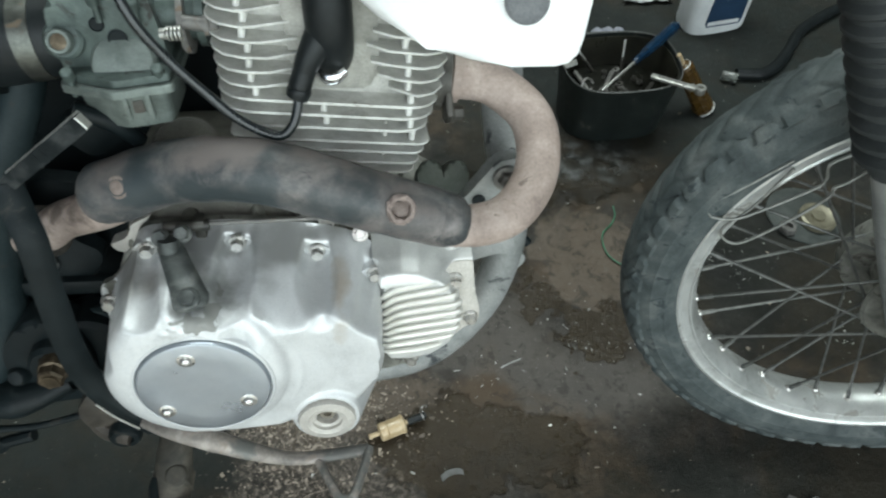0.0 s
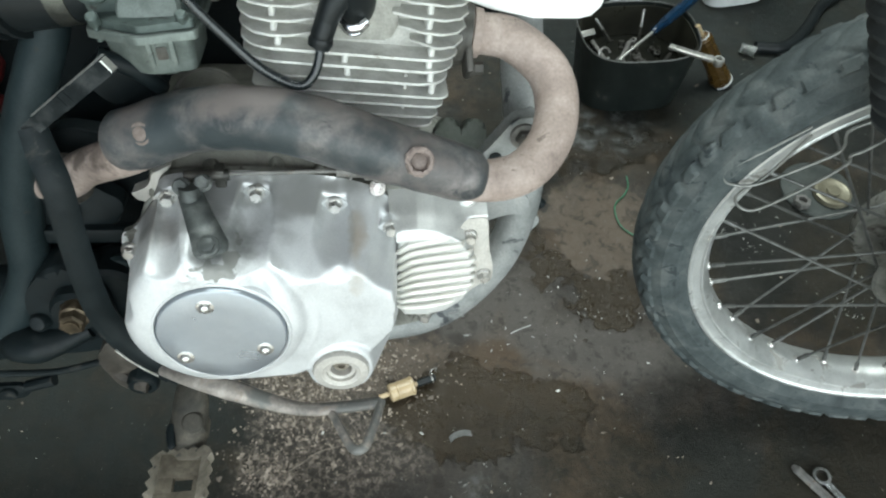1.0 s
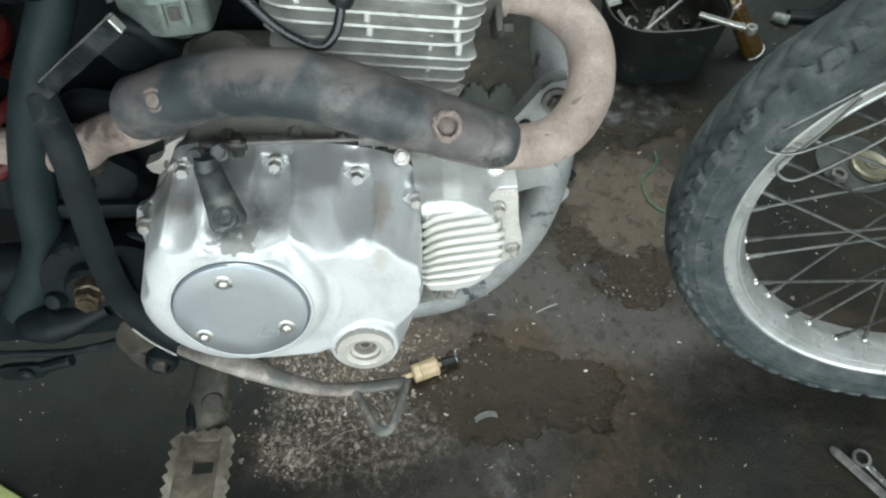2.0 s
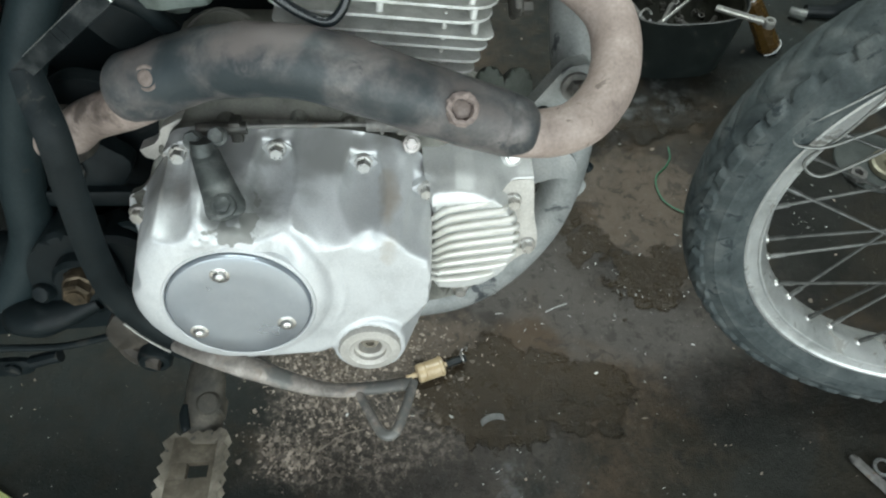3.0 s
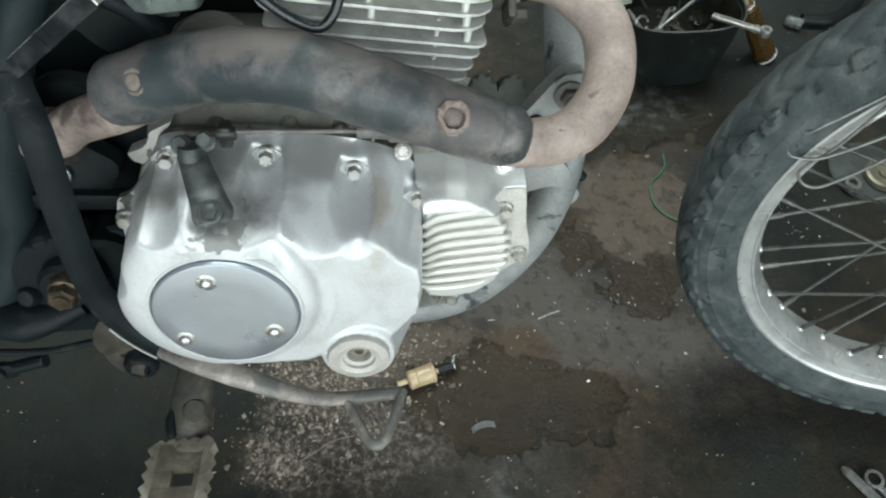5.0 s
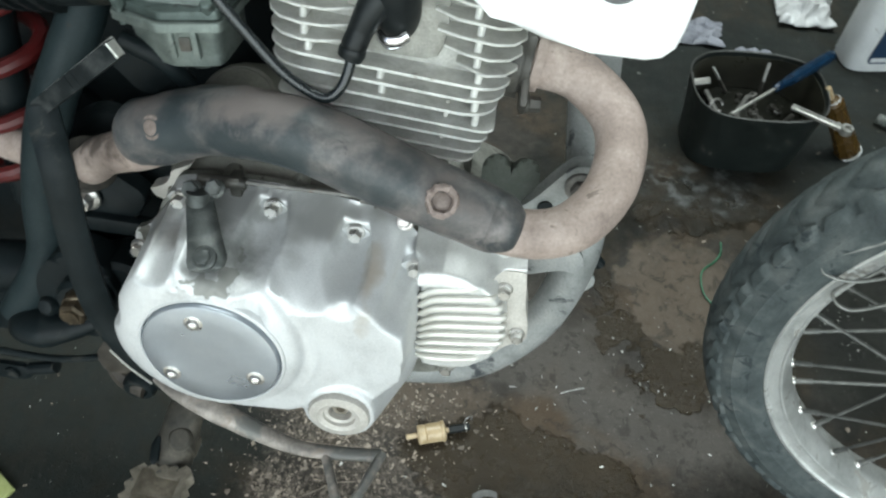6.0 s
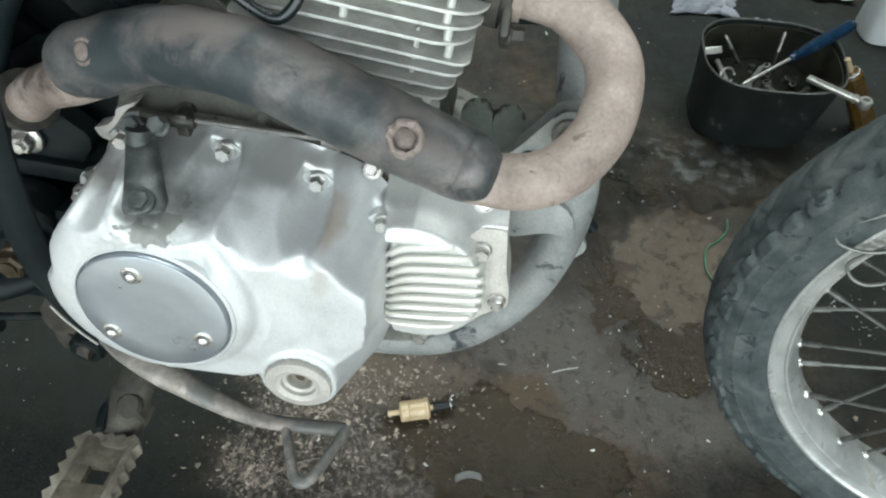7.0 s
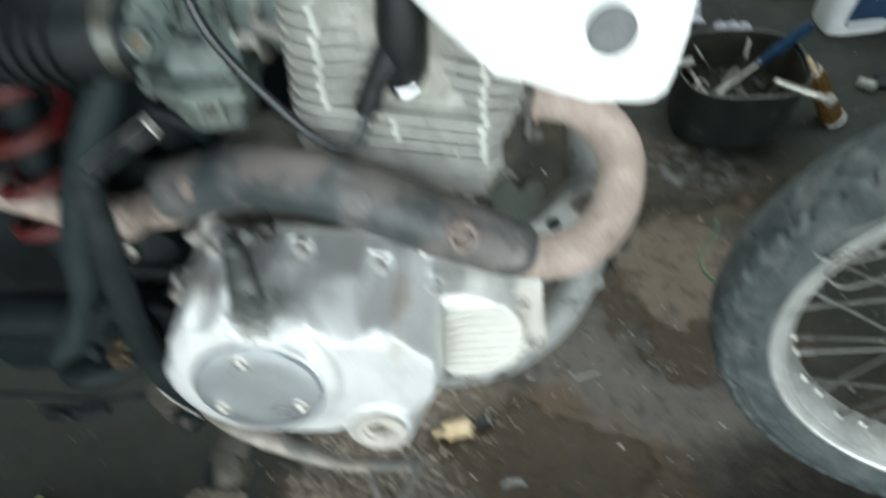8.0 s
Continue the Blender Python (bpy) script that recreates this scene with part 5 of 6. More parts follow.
# added plate, fills the dark gap between pipe and kick arm
part("rear_engine_plate", plate(rounded([(-0.20, 0.30), (-0.20, 0.47), (-0.12, 0.52), (-0.04, 0.50), (-0.04, 0.30)], 4, 0.15), 0.052, 0.036, 0.003), BLACK_PAINT, bike, "greasy black plate added to fill the gap behind the engine")
part("frame_bracket", merged(plate(rounded([(-0.16, 0.445), (-0.155, 0.485), (-0.10, 0.487), (-0.075, 0.465), (-0.09, 0.44)], 4, 0.3), 0.02, 0.004, 0.002), block((0.09, 0.012, 0.014), (-0.10, 0.002, 0.438), 0.003, (0, 4, 0))), BLACK_PAINT, bike, "greasy black frame bracket")
part("bracket_nut", merged(hex_bolt((-0.1223, 0.0, 0.462), (0, -1, 0), 0.013, 0.008, 0.011), lathe([(0.004, 0), (0.004, 0.013), (0, 0.0135)], 14, (-0.1223, 0, 0.462), (0, -1, 0))), STEEL, bike, "steel bracket nut")
part("hanger_plate", plate(rounded([(-0.026, 0.509), (-0.044, 0.501), (-0.0456, 0.494), (-0.0516, 0.4885), (-0.0630, 0.4845), (-0.060, 0.478), (-0.054, 0.475), (-0.0470, 0.4800), (-0.0375, 0.4960)], 3, 0.16), 0.002, -0.010, 0.001), BOSS_METAL, bike, "pale metal hanger plate")
part("hanger_lug", plate(rounded([(-0.0450, 0.4855), (-0.0325, 0.5000), (-0.0320, 0.4915), (-0.0400, 0.4820)], 3, 0.2), -0.006, -0.0210, 0.001), BOSS_METAL, bike, "bright casting lug")
kick = part("kick_starter", merged(
    tube([(-0.0918, -0.0523, 0.5714), (-0.0885, -0.060, 0.556), (-0.0835, -0.070, 0.535), (-0.087, -0.0725, 0.490), (-0.0915, -0.070, 0.440), (-0.0915, -0.067, 0.405), (-0.083, -0.066, 0.376), (-0.068, -0.066, 0.352), (-0.056, -0.064, 0.334)], [0.0095, 0.0105, 0.0105, 0.0105, 0.0108, 0.0108, 0.0112, 0.0118, 0.0125], 8, 8, flat=0.6, turn=0.39),
    lathe([(0.0145, 0), (0.0145, 0.028), (0.012, 0.031), (0, 0.031)], 24, (-0.052, -0.036, 0.330), (0, -1, 0))), BLACK_PAINT, bike, "black kick starter arm")
part("kick_pedal", tube([(-0.0955, -0.0513, 0.5685), (-0.0905, -0.0526, 0.5722), (-0.0263, -0.0672, 0.6198)], [0.0046, 0.0050, 0.0052], 4, 1, smooth=False, turn=0.785, flat=1.45), PEDAL_BLACK, kick, "worn black square folding kick pedal", sharp=30)
ahead = (Vector((-0.0263, -0.0672, 0.6198)) - Vector((-0.0905, -0.0526, 0.5722))).normalized()
across = ahead.cross(Vector((0, 0, 1))).normalized()
edge = -across * 0.0036 + across.cross(ahead) * 0.0050
# thin metal strip: wear on the edge and the highlight along it
part("worn_edge", tube([Vector((-0.0890, -0.0529, 0.5733)) + edge, Vector((-0.0270, -0.0670, 0.6193)) + edge], [0.0011, 0.0015], 8, 1, smooth=False), TOOL_METAL, kick, "bright worn edge, strip in place of a glint")
# end plate: worn metal and the highlight on the end face
part("worn_end", tube([Vector((-0.0263, -0.0672, 0.6198)) - ahead * 0.0006, Vector((-0.0263, -0.0672, 0.6198)) + ahead * 0.0009], [0.0051, 0.0042], 4, 1, smooth=False, turn=0.785, flat=1.40), TOOL_METAL, kick, "bright worn end, plate in place of a highlight")
# thin metal strip stands in for the specular line on the arm
part("worn_edge", tube([(-0.0885, -0.0780, 0.381), (-0.0820, -0.0778, 0.368), (-0.0740, -0.0775, 0.356), (-0.0650, -0.0770, 0.3445)], 0.0009, 8, 6), TOOL_METAL, kick, "bright worn edge, strip in place of a glint")
for s in (0.42, 0.50):
    a, b = Vector((-0.0905, -0.0526, 0.5722)), Vector((-0.0263, -0.0672, 0.6198))
    part("pedal_groove", tube([a.lerp(b, s), a.lerp(b, s + 0.035)], 0.0055, 4, 1, smooth=False, turn=0.785, flat=1.42), PEDAL_BLACK, kick)
part("frame_gusset", merged(plate(rounded([(-0.085, 0.575), (-0.03, 0.60), (-0.022, 0.572), (-0.06, 0.545)], 3, 0.3), 0.03, 0.012, 0.002), tube([(-0.05, -0.02, 0.604), (-0.03, -0.015, 0.590), (-0.018, -0.006, 0.570)], 0.006, 12, 4)), BLACK_PAINT, bike, "black frame gusset and drain hose")
# added black panel, covers floor that would show through left of the carburettor
part("air_box", merged(plate(rounded([(-0.36, 0.46), (-0.36, 0.80), (0.052, 0.80), (0.052, 0.54), (-0.03, 0.47), (-0.15, 0.44)], 4, 0.2), 0.16, 0.102, 0.012, 3), plate(rounded([(-0.33, 0.56), (-0.33, 0.74), (-0.12, 0.74), (-0.11, 0.58)], 4, 0.2), 0.106, 0.085, 0.006, 3)), BLACK_PAINT, bike, "black panel added behind the carburettor")
# added black panel, darkens the gap behind the swing arm
part("mudguard", plate(rounded([(-0.40, 0.19), (-0.34, 0.50), (-0.18, 0.52), (-0.10, 0.44), (-0.12, 0.26), (-0.17, 0.20)], 4, 0.2), 0.11, 0.09, 0.006, 3), BLACK_PAINT, bike, "black panel added behind the swing arm")
part("front_gusset", plate(rounded([(0.186, 0.545), (0.190, 0.66), (0.262, 0.68), (0.262, 0.60), (0.235, 0.548)], 4, 0.2), 0.085, 0.075, 0.003), FRAME_PAINT, bike, "dark frame gusset")
shock = part("shock_absorber", merged(tube([(-0.205, 0.05, 0.42), (-0.165, 0.05, 0.72)], 0.016, 20, 2)), BLACK_PAINT, bike, "rear shock absorber with a red spring")
coil = [(-0.205 + 0.04 * s + 0.031 * math.cos(s * 40.8), 0.05 + 0.031 * math.sin(s * 40.8), 0.43 + 0.28 * s) for s in np.linspace(0, 1, 90)]
part("spring", tube(coil, 0.0065, 10, 1, smooth=False), RED_SPRING, shock, "red coil spring")

footrest_bracket = part("footrest_bracket", merged(
    plate(rounded([(-0.117, 0.352), (-0.104, 0.371), (-0.096, 0.372), (-0.083, 0.343), (-0.094, 0.327), (-0.112, 0.331)], 3, 0.22), -0.040, -0.061, 0.003),
    tube([(-0.112, -0.050, 0.333), (-0.100, -0.058, 0.324), (-0.080, -0.063, 0.320)], [0.007, 0.009, 0.010], 10, 4)), BRACKET_BROWN, bike, "scraped brownish footrest bracket")
part("bracket_bolt", merged(lathe([(0.0135, -0.03), (0.0135, 0.003), (0.0115, 0.006), (0.0075, 0.006), (0.0065, 0.0025), (0, 0.0025)], 24, (-0.0845, -0.064, 0.3240), (0.0, -0.93, -0.1))), BLACK_PAINT, footrest_bracket, "black hollow bolt")
part("stop_spring", tube([(-0.34, -0.045, 0.334), (-0.22, -0.048, 0.330), (-0.162, -0.050, 0.3287), (-0.124, -0.050, 0.3363), (-0.105, -0.050, 0.342)], 0.0030, 10, 6), BLACK_PAINT, bike, "thin black brake rod")
part("hanger_tab", merged(plate(rounded([(-0.228, 0.300), (-0.228, 0.318), (-0.194, 0.318), (-0.186, 0.309), (-0.194, 0.300)], 4, 0.35), -0.048, -0.053, 0.001), lathe([(0.0065, 0), (0.0065, 0.003), (0, 0.003)], 20, (-0.205, -0.053, 0.309), (0, -1, 0)), tube([(-0.190, -0.050, 0.312), (-0.165, -0.050, 0.318)], 0.0055, 10, 3)), BLACK_PAINT, bike, "dark oval hanger tab")

footrest = part("footrest", merged(
    tube([(-0.046, -0.058, 0.316), (-0.047, -0.078, 0.304), (-0.050, -0.104, 0.284), (-0.050, -0.116, 0.280)], [0.012, 0.0155, 0.0160, 0.014], 16, 5, flat=0.75),
    plate(rounded([(-0.068, 0.278), (-0.066, 0.299), (-0.034, 0.301), (-0.032, 0.280)], 3, 0.3), -0.084, -0.100, 0.002)), PEG_METAL, bike, "scuffed dark metal folding footrest with a toothed tread")
part("pivot_pin", lathe([(0.0095, -0.006), (0.0095, 0.005), (0.0075, 0.0075), (0.004, 0.0080), (0, 0.0072)], 20, (-0.0435, -0.094, 0.299), (0.1, -0.5, 0.85)), PEG_METAL, footrest, "dull pin head")
# dark strip stands in for the shaded slot with its spring
part("return_spring", tube([(-0.0610, -0.094, 0.2995), (-0.0622, -0.101, 0.2965), (-0.0606, -0.110, 0.2935), (-0.0585, -0.113, 0.2920)], [0.0030, 0.0042, 0.0040, 0.0028], 10, 5, flat=0.7), BLACK_PAINT, footrest, "dark strip for the slot and its spring")
tread = bmesh.new()
teeth = 8
rows = []
for side, x in ((-1, -0.0735), (1, -0.0275)):
    line_out, line_in = [], []
    for k in range(teeth * 2 + 1):
        y = -0.1150 - 0.0035 * (side > 0) - 0.085 * k / (teeth * 2)
        slope = (x + 0.05) * 0.2
        jut = (0.0036 if k % 2 else 0.0) + random.uniform(-0.0005, 0.0005)
        line_out.append(tread.verts.new((x + side * jut, y, 0.2925 + slope + (0.0012 if k % 2 else 0.0))))
        line_in.append(tread.verts.new((x - side * (0.0055 + random.uniform(-0.0004, 0.0004)), y, 0.2905 + slope)))
    rows.append((line_out, line_in))
for line_out, line_in in rows:
    for k in range(teeth * 2):
        tread.faces.new((line_out[k], line_out[k + 1], line_in[k + 1], line_in[k]))
tips, roots = [rows[0][0][0]], [rows[0][1][1]]
for k in range(1, 10):
    u = k / 10
    x = -0.0735 + 0.046 * u
    tips.append(tread.verts.new((x, -0.1150 - 0.0035 * u + (0.0034 if k % 2 else 0.0), 0.2925 + (x + 0.05) * 0.2)))
    roots.append(tread.verts.new((-0.0680 + 0.0350 * u, -0.1225 - 0.0035 * u, 0.2905 + (x + 0.05) * 0.15)))
tips.append(rows[1][0][0])
roots.append(rows[1][1][1])
for k in range(10):
    tread.faces.new((tips[k], tips[k + 1], roots[k + 1], roots[k]))
tread.faces.new((rows[0][0][0], rows[0][1][0], rows[0][1][1]))
tread.faces.new((rows[1][0][0], rows[1][1][1], rows[1][1][0]))
solid = bmesh.ops.extrude_face_region(tread, geom=tread.faces[:])
bmesh.ops.translate(tread, vec=(0, 0, -0.011), verts=[v for v in solid["geom"] if isinstance(v, bmesh.types.BMVert)])
bmesh.ops.recalc_face_normals(tread, faces=tread.faces)
part("toothed_tread", tread, PEG_GREY, footrest, "pale worn toothed rim", sharp=20)
part("tread_plate", merged(
    block((0.036, 0.023, 0.006), (-0.0505, -0.1285, 0.2868), 0.001), block((0.036, 0.049, 0.006), (-0.0505, -0.1775, 0.2868), 0.001),
    block((0.013, 0.014, 0.006), (-0.0610, -0.1465, 0.2868), 0.001), block((0.005, 0.014, 0.006), (-0.0360, -0.1465, 0.2868), 0.001)), TREAD_MUD, footrest, "muddy brown pressed plate with a slot")

brake = part("brake_pedal", tube([(-0.060, -0.070, 0.345), (-0.035, -0.088, 0.352), (-0.008, -0.096, 0.346), (0.025, -0.096, 0.322), (0.054, -0.0955, 0.307), (0.085, -0.095, 0.305), (0.118, -0.094, 0.306)], [0.0075, 0.008, 0.0095, 0.0075, 0.0060, 0.0055, 0.0052], 16, 8, flat=0.75, dents=0.06), BRAKE_METAL, bike, "scuffed grey brake pedal")
part("pedal_pad", tube([(0.074, -0.0955, 0.304), (0.084, -0.118, 0.304), (0.091, -0.134, 0.305), (0.097, -0.140, 0.306), (0.104, -0.137, 0.307), (0.112, -0.116, 0.307), (0.119, -0.093, 0.307)], [0.0036, 0.0036, 0.0039, 0.0042, 0.0039, 0.0037, 0.0037], 12, 6), BRAKE_METAL, brake, "bent rod foot pad")

# white side shroud of the tank
SHROUD = [(0.106, 0.80), (0.112, 0.714), (0.127, 0.691), (0.150, 0.673), (0.176, 0.6595), (0.201, 0.6505), (0.225, 0.6470), (0.252, 0.6435), (0.2600, 0.6450), (0.2660, 0.6500), (0.2690, 0.6580), (0.2715, 0.680), (0.288, 0.80)]
panel = plate(SHROUD, -0.060, -0.084, 0.008, 4)
for v in panel.verts:
    v.co.y += (v.co.z - 0.66) * 0.25 + (0.02 if v.co.x < 0.17 else 0.0) * (0.17 - v.co.x) / 0.04
shroud = part("tank_shroud", panel, WHITE_PLASTIC, bike, "glossy white plastic tank shroud")
part("shroud_grommet", lathe([(0.0125, -0.004), (0.0125, 0.0008), (0.0112, 0.0016), (0.0095, 0.0008), (0.0040, 0.0006), (0, 0.0012)], 32, (0.2335, -0.0805, 0.6820), (0, -0.97, 0.24)), GROMMET, shroud, "dark rubber grommet")

# ---- front wheel and fork ----
WHEEL = pose(0.697, 0.106, 0.303, 0, 0, -15.2) @ pose(0, 0, 0, -7.5, 0, 0)
wheel = new("front_wheel")
wheel.parent = bike
wheel.matrix_basis = LEAN.inverted() @ WHEEL
wheel["label"] = "dusty spoked front wheel"
R_RIM = 0.238


def tyre_mesh():
    bm = bmesh.new()
    around, across = 640, 72
    rings = []
    for n in range(around):
        a = 2 * math.pi * n / around
        ring = []
        for k in range(across + 1):
            u = -1 + 2 * k / across
            ang = u * math.radians(128)
            w, r = 0.0375 * math.sin(ang), 0.2600 + 0.0355 * math.cos(ang)
            lane, side = abs(u), (1 if u > 0 else -1)
            if lane < 0.47:
                wob = 1.6 * noise.noise(Vector((n * 0.11, k * 0.35, 2.0)))
                if lane > 0.31:
                    phase, wide, gap = n + 5 * side + 14 * (lane - 0.39) * side + wob, 10, 0.34
                elif lane > 0.145:
                    phase, wide, gap = n + 4 + 40 * lane + 3 * side + wob, 10, 0.30
                else:
                    phase, wide, gap = n + 30 * u + wob, 10, 0.30
                s = abs((phase / wide) % 1.0 - 0.5) * 2
                block_edge = min(1.0, max(0.0, (1 - gap * 0.75 - s) / 0.14))
                lane_edge = min(1.0, min(abs(lane - c) for c in (0.125, 0.31, 0.47)) / 0.022)
                if abs(lane - 0.31) < 0.03 and int(phase / wide) % 2:
                    lane_edge = 1.0
                worn = 0.75 + 0.35 * noise.noise(Vector((n * 0.07, k * 0.2, 5.0)))
                lift = (0.0048 if lane > 0.31 else 0.0024) * worn * block_edge * lane_edge
                r += lift * math.cos(ang)
                w += lift * math.sin(ang)
            elif 0.60 < lane < 0.63 or 0.80 < lane < 0.82:
                r += 0.0007 * math.cos(ang)
                w += 0.0007 * math.sin(ang)
            ring.append(bm.verts.new((r * math.cos(a), w, r * math.sin(a))))
        rings.append(ring)
    for n in range(around):
        a, b = rings[n], rings[(n + 1) % around]
        for k in range(across):
            bm.faces.new((a[k], a[k + 1], b[k + 1], b[k]))
    return bm


part("tyre", tyre_mesh(), RUBBER, wheel, "dusty black tyre with worn block tread", sharp=38)
rim_profile = [(R_RIM, -0.024), (R_RIM + 0.002, -0.027), (R_RIM - 0.0005, -0.0294), (R_RIM - 0.0030, -0.0294), (R_RIM - 0.0044, -0.0276), (R_RIM - 0.0060, -0.0268), (R_RIM - 0.0135, -0.0254), (R_RIM - 0.0150, -0.0262), (R_RIM - 0.0168, -0.0256), (R_RIM - 0.0195, -0.0195), (R_RIM - 0.0235, -0.010), (R_RIM - 0.0245, 0.0), (R_RIM - 0.0235, 0.010), (R_RIM - 0.020, 0.020), (R_RIM - 0.014, 0.026), (R_RIM - 0.002, 0.0285), (R_RIM + 0.002, 0.027), (R_RIM, 0.024), (R_RIM - 0.012, 0.018), (R_RIM - 0.012, -0.018)]
part("rim", lathe(rim_profile, 160, (0, 0, 0), (0, 1, 0), closed=True), RIM_METAL, wheel, "dusty alloy rim")
part("bead_seam", lathe([(R_RIM + 0.0012, -0.0270), (R_RIM + 0.0030, -0.0296), (R_RIM + 0.0044, -0.0290), (R_RIM + 0.0040, -0.0260)], 160, (0, 0, 0), (0, 1, 0), closed=True), BLACK_RUBBER, wheel, "dark bead seam")
part("hub", lathe([(0.010, -0.062), (0.020, -0.060), (0.024, -0.045), (0.052, -0.040), (0.055, -0.036), (0.052, -0.031), (0.034, -0.025), (0.032, 0.02), (0.052, 0.026), (0.060, 0.03), (0.060, 0.045), (0.02, 0.05), (0.01, 0.06)], 56, (0, 0, 0), (0, 1, 0)), CASE_METAL, wheel, "dull alloy hub")


def spoke(side, lead):
    """A spoke from the hub's flange to the rim at angle 0, and its nipple."""
    a = radians(62 * lead)
    start = Vector((0.046 * math.cos(a), side * 0.034, 0.046 * math.sin(a)))
    end = Vector((R_RIM - 0.024, side * 0.004, 0))
    way = (end - start).normalized()
    nipple = lathe([(0.0048, -0.001), (0.0046, 0.0012), (0.0036, 0.0026), (0, 0.0026)], 12, end, -way)
    return merged(tube([start, end], 0.0016, 8, 2), tube([end - way * 0.018, end + way * 0.003], 0.0028, 8, 2)), nipple


first = {}
for k in range(36):
    side, lead = (1 if k % 2 else -1), (1, -1, -1, 1)[k % 4]
    turn = Matrix.Rotation(radians(142.5 - 10 * k), 4, "Y")
    if (side, lead) not in first:
        wire, nipple = spoke(side, lead)
        first[side, lead] = part("spoke", wire, SPOKE_METAL, wheel), part("nipple", nipple, STEEL, wheel, "bright spoke nipple")
        for piece in first[side, lead]:
            piece.matrix_basis = turn
    else:
        for name, piece in zip(("spoke", "nipple"), first[side, lead]):
            again(name, piece, turn, wheel)
HAIRPIN = [(-0.1878, 0.1602), (-0.2142, 0.13), (-0.2391, 0.1032), (-0.2422, 0.0926), (-0.2348, 0.0843), (-0.2148, 0.0854), (-0.1936, 0.1006), (-0.1593, 0.1319), (-0.1533, 0.1441), (-0.1565, 0.1553), (-0.155, 0.1632), (-0.1392, 0.1766)]
SECOND = [(-0.1189, 0.1594), (-0.1327, 0.141), (-0.1417, 0.133), (-0.141, 0.1229), (-0.1633, 0.0907), (-0.194, 0.0565), (-0.2092, 0.0522), (-0.2206, 0.062), (-0.2189, 0.0738), (-0.2031, 0.0987), (-0.1833, 0.1497)]
part("wire_clip", merged(tube([(x, -0.036, z) for x, z in HAIRPIN], 0.0015, 8, 5), tube([(x, -0.033, z) for x, z in SECOND], 0.0015, 8, 5)), CLIP_WIRE, wheel, "bent steel wire clip hooked on the rim")

fork = part("fork_leg", merged(
    tube([(0.0, -0.082, -0.03), (-0.075, -0.082, 0.10), (-0.135, -0.082, 0.215)], [0.025, 0.024, 0.024], 26, 4)), GREY_TUBE, bike, "dull grey fork slider")
fork.matrix_basis = LEAN.inverted() @ WHEEL
bellows = [(0.024, -0.012), (0.027, 0.0)]
for k in range(13):
    bellows += [(0.0262, 0.004 + 0.0165 * k), (0.0335 - 0.0004 * k, 0.0085 + 0.0165 * k), (0.0335 - 0.0004 * k, 0.0125 + 0.0165 * k), (0.0262, 0.017 + 0.0165 * k)]
gaiter = part("fork_gaiter", lathe(bellows, 28, (-0.135, -0.082, 0.211), (-0.48, 0, 0.88)), GAITER, bike, "black ribbed rubber fork gaiter")
gaiter.matrix_basis = LEAN.inverted() @ WHEEL

# ---- things on the floor ----
def fuel_filter():
    a, b = Vector((0.1235, 0.1235, 0.0)), Vector((0.1590, 0.1340, 0.0))
    way = (b - a).normalized()
    base = thing("fuel_filter", axis_pose(a + Vector((0, 0, 0.0125)), way), "small amber plastic fuel filter lying on the floor", "fuel filter")
    part("body", lathe([(0.004, 0), (0.0105, 0.0005), (0.0122, 0.0025), (0.0122, 0.010), (0.0112, 0.011), (0.0122, 0.012), (0.0122, 0.030), (0.0132, 0.031), (0.0132, 0.034), (0.0100, 0.036), (0.004, 0.0365)], 28), FILTER_PLASTIC, base)
    part("spigot", lathe([(0.0032, -0.014), (0.0040, -0.012), (0.0032, -0.010), (0.0034, 0.001)], 16), FILTER_PLASTIC, base)
    part("spigot", lathe([(0.0034, 0.036), (0.0032, 0.048), (0.0040, 0.050), (0.0030, 0.053)], 16), FILTER_PLASTIC, base)
    part("hose_end", lathe([(0.0048, 0.040), (0.0052, 0.044), (0.0048, 0.066), (0.003, 0.067)], 16), BLACK_RUBBER, base, "short black hose end")
    part("clip", merged(tube([(0.0056 * math.cos(t), 0.0056 * math.sin(t), 0.060 + 0.0006 * t) for t in np.linspace(0, 6.6, 20)], 0.0008, 6, 1, False), tube([(0.0056, 0, 0.060), (0.011, 0.002, 0.066), (0.010, 0.006, 0.072), (0.006, 0.0055, 0.069)], 0.0008, 6, 4)), STEEL, base, "wire hose clip")
    return base


fuel_filter()

scrap = thing("metal_shim", pose(0.213, 0.060, 0, 0, 0, 12), "small curved shiny metal shim on the floor", "scrap metal")
shim = bmesh.new()
cols = []
for k in range(9):
    a = -0.9 + 1.8 * k / 8
    cols.append([shim.verts.new((0.019 * math.sin(a), 0.012 * math.cos(a) - 0.008 + dy, dz)) for dy, dz in ((-0.0035, 0.0004), (0.0035, 0.0036), (0.0035, 0.0046), (-0.0035, 0.0014))])
for a, b in zip(cols, cols[1:]):
    for k in range(4):
        shim.faces.new((a[k], a[(k + 1) % 4], b[(k + 1) % 4], b[k]))
shim.faces.new(cols[0])
shim.faces.new(cols[-1])
part("body", shim, SPOKE_METAL, scrap)

tagged(part("green_wire", tube([(0.5431, 0.4816, 0.008), (0.541, 0.462, 0.006), (0.5302, 0.4458, 0.003), (0.513, 0.430, 0.003), (0.507, 0.410, 0.003), (0.510, 0.3834, 0.003), (0.5247, 0.3647, 0.003), (0.545, 0.352, 0.003)], 0.0013, 8, 8), GREEN_WIRE, None, "thin green wire offcut on the floor"), "", "wire")
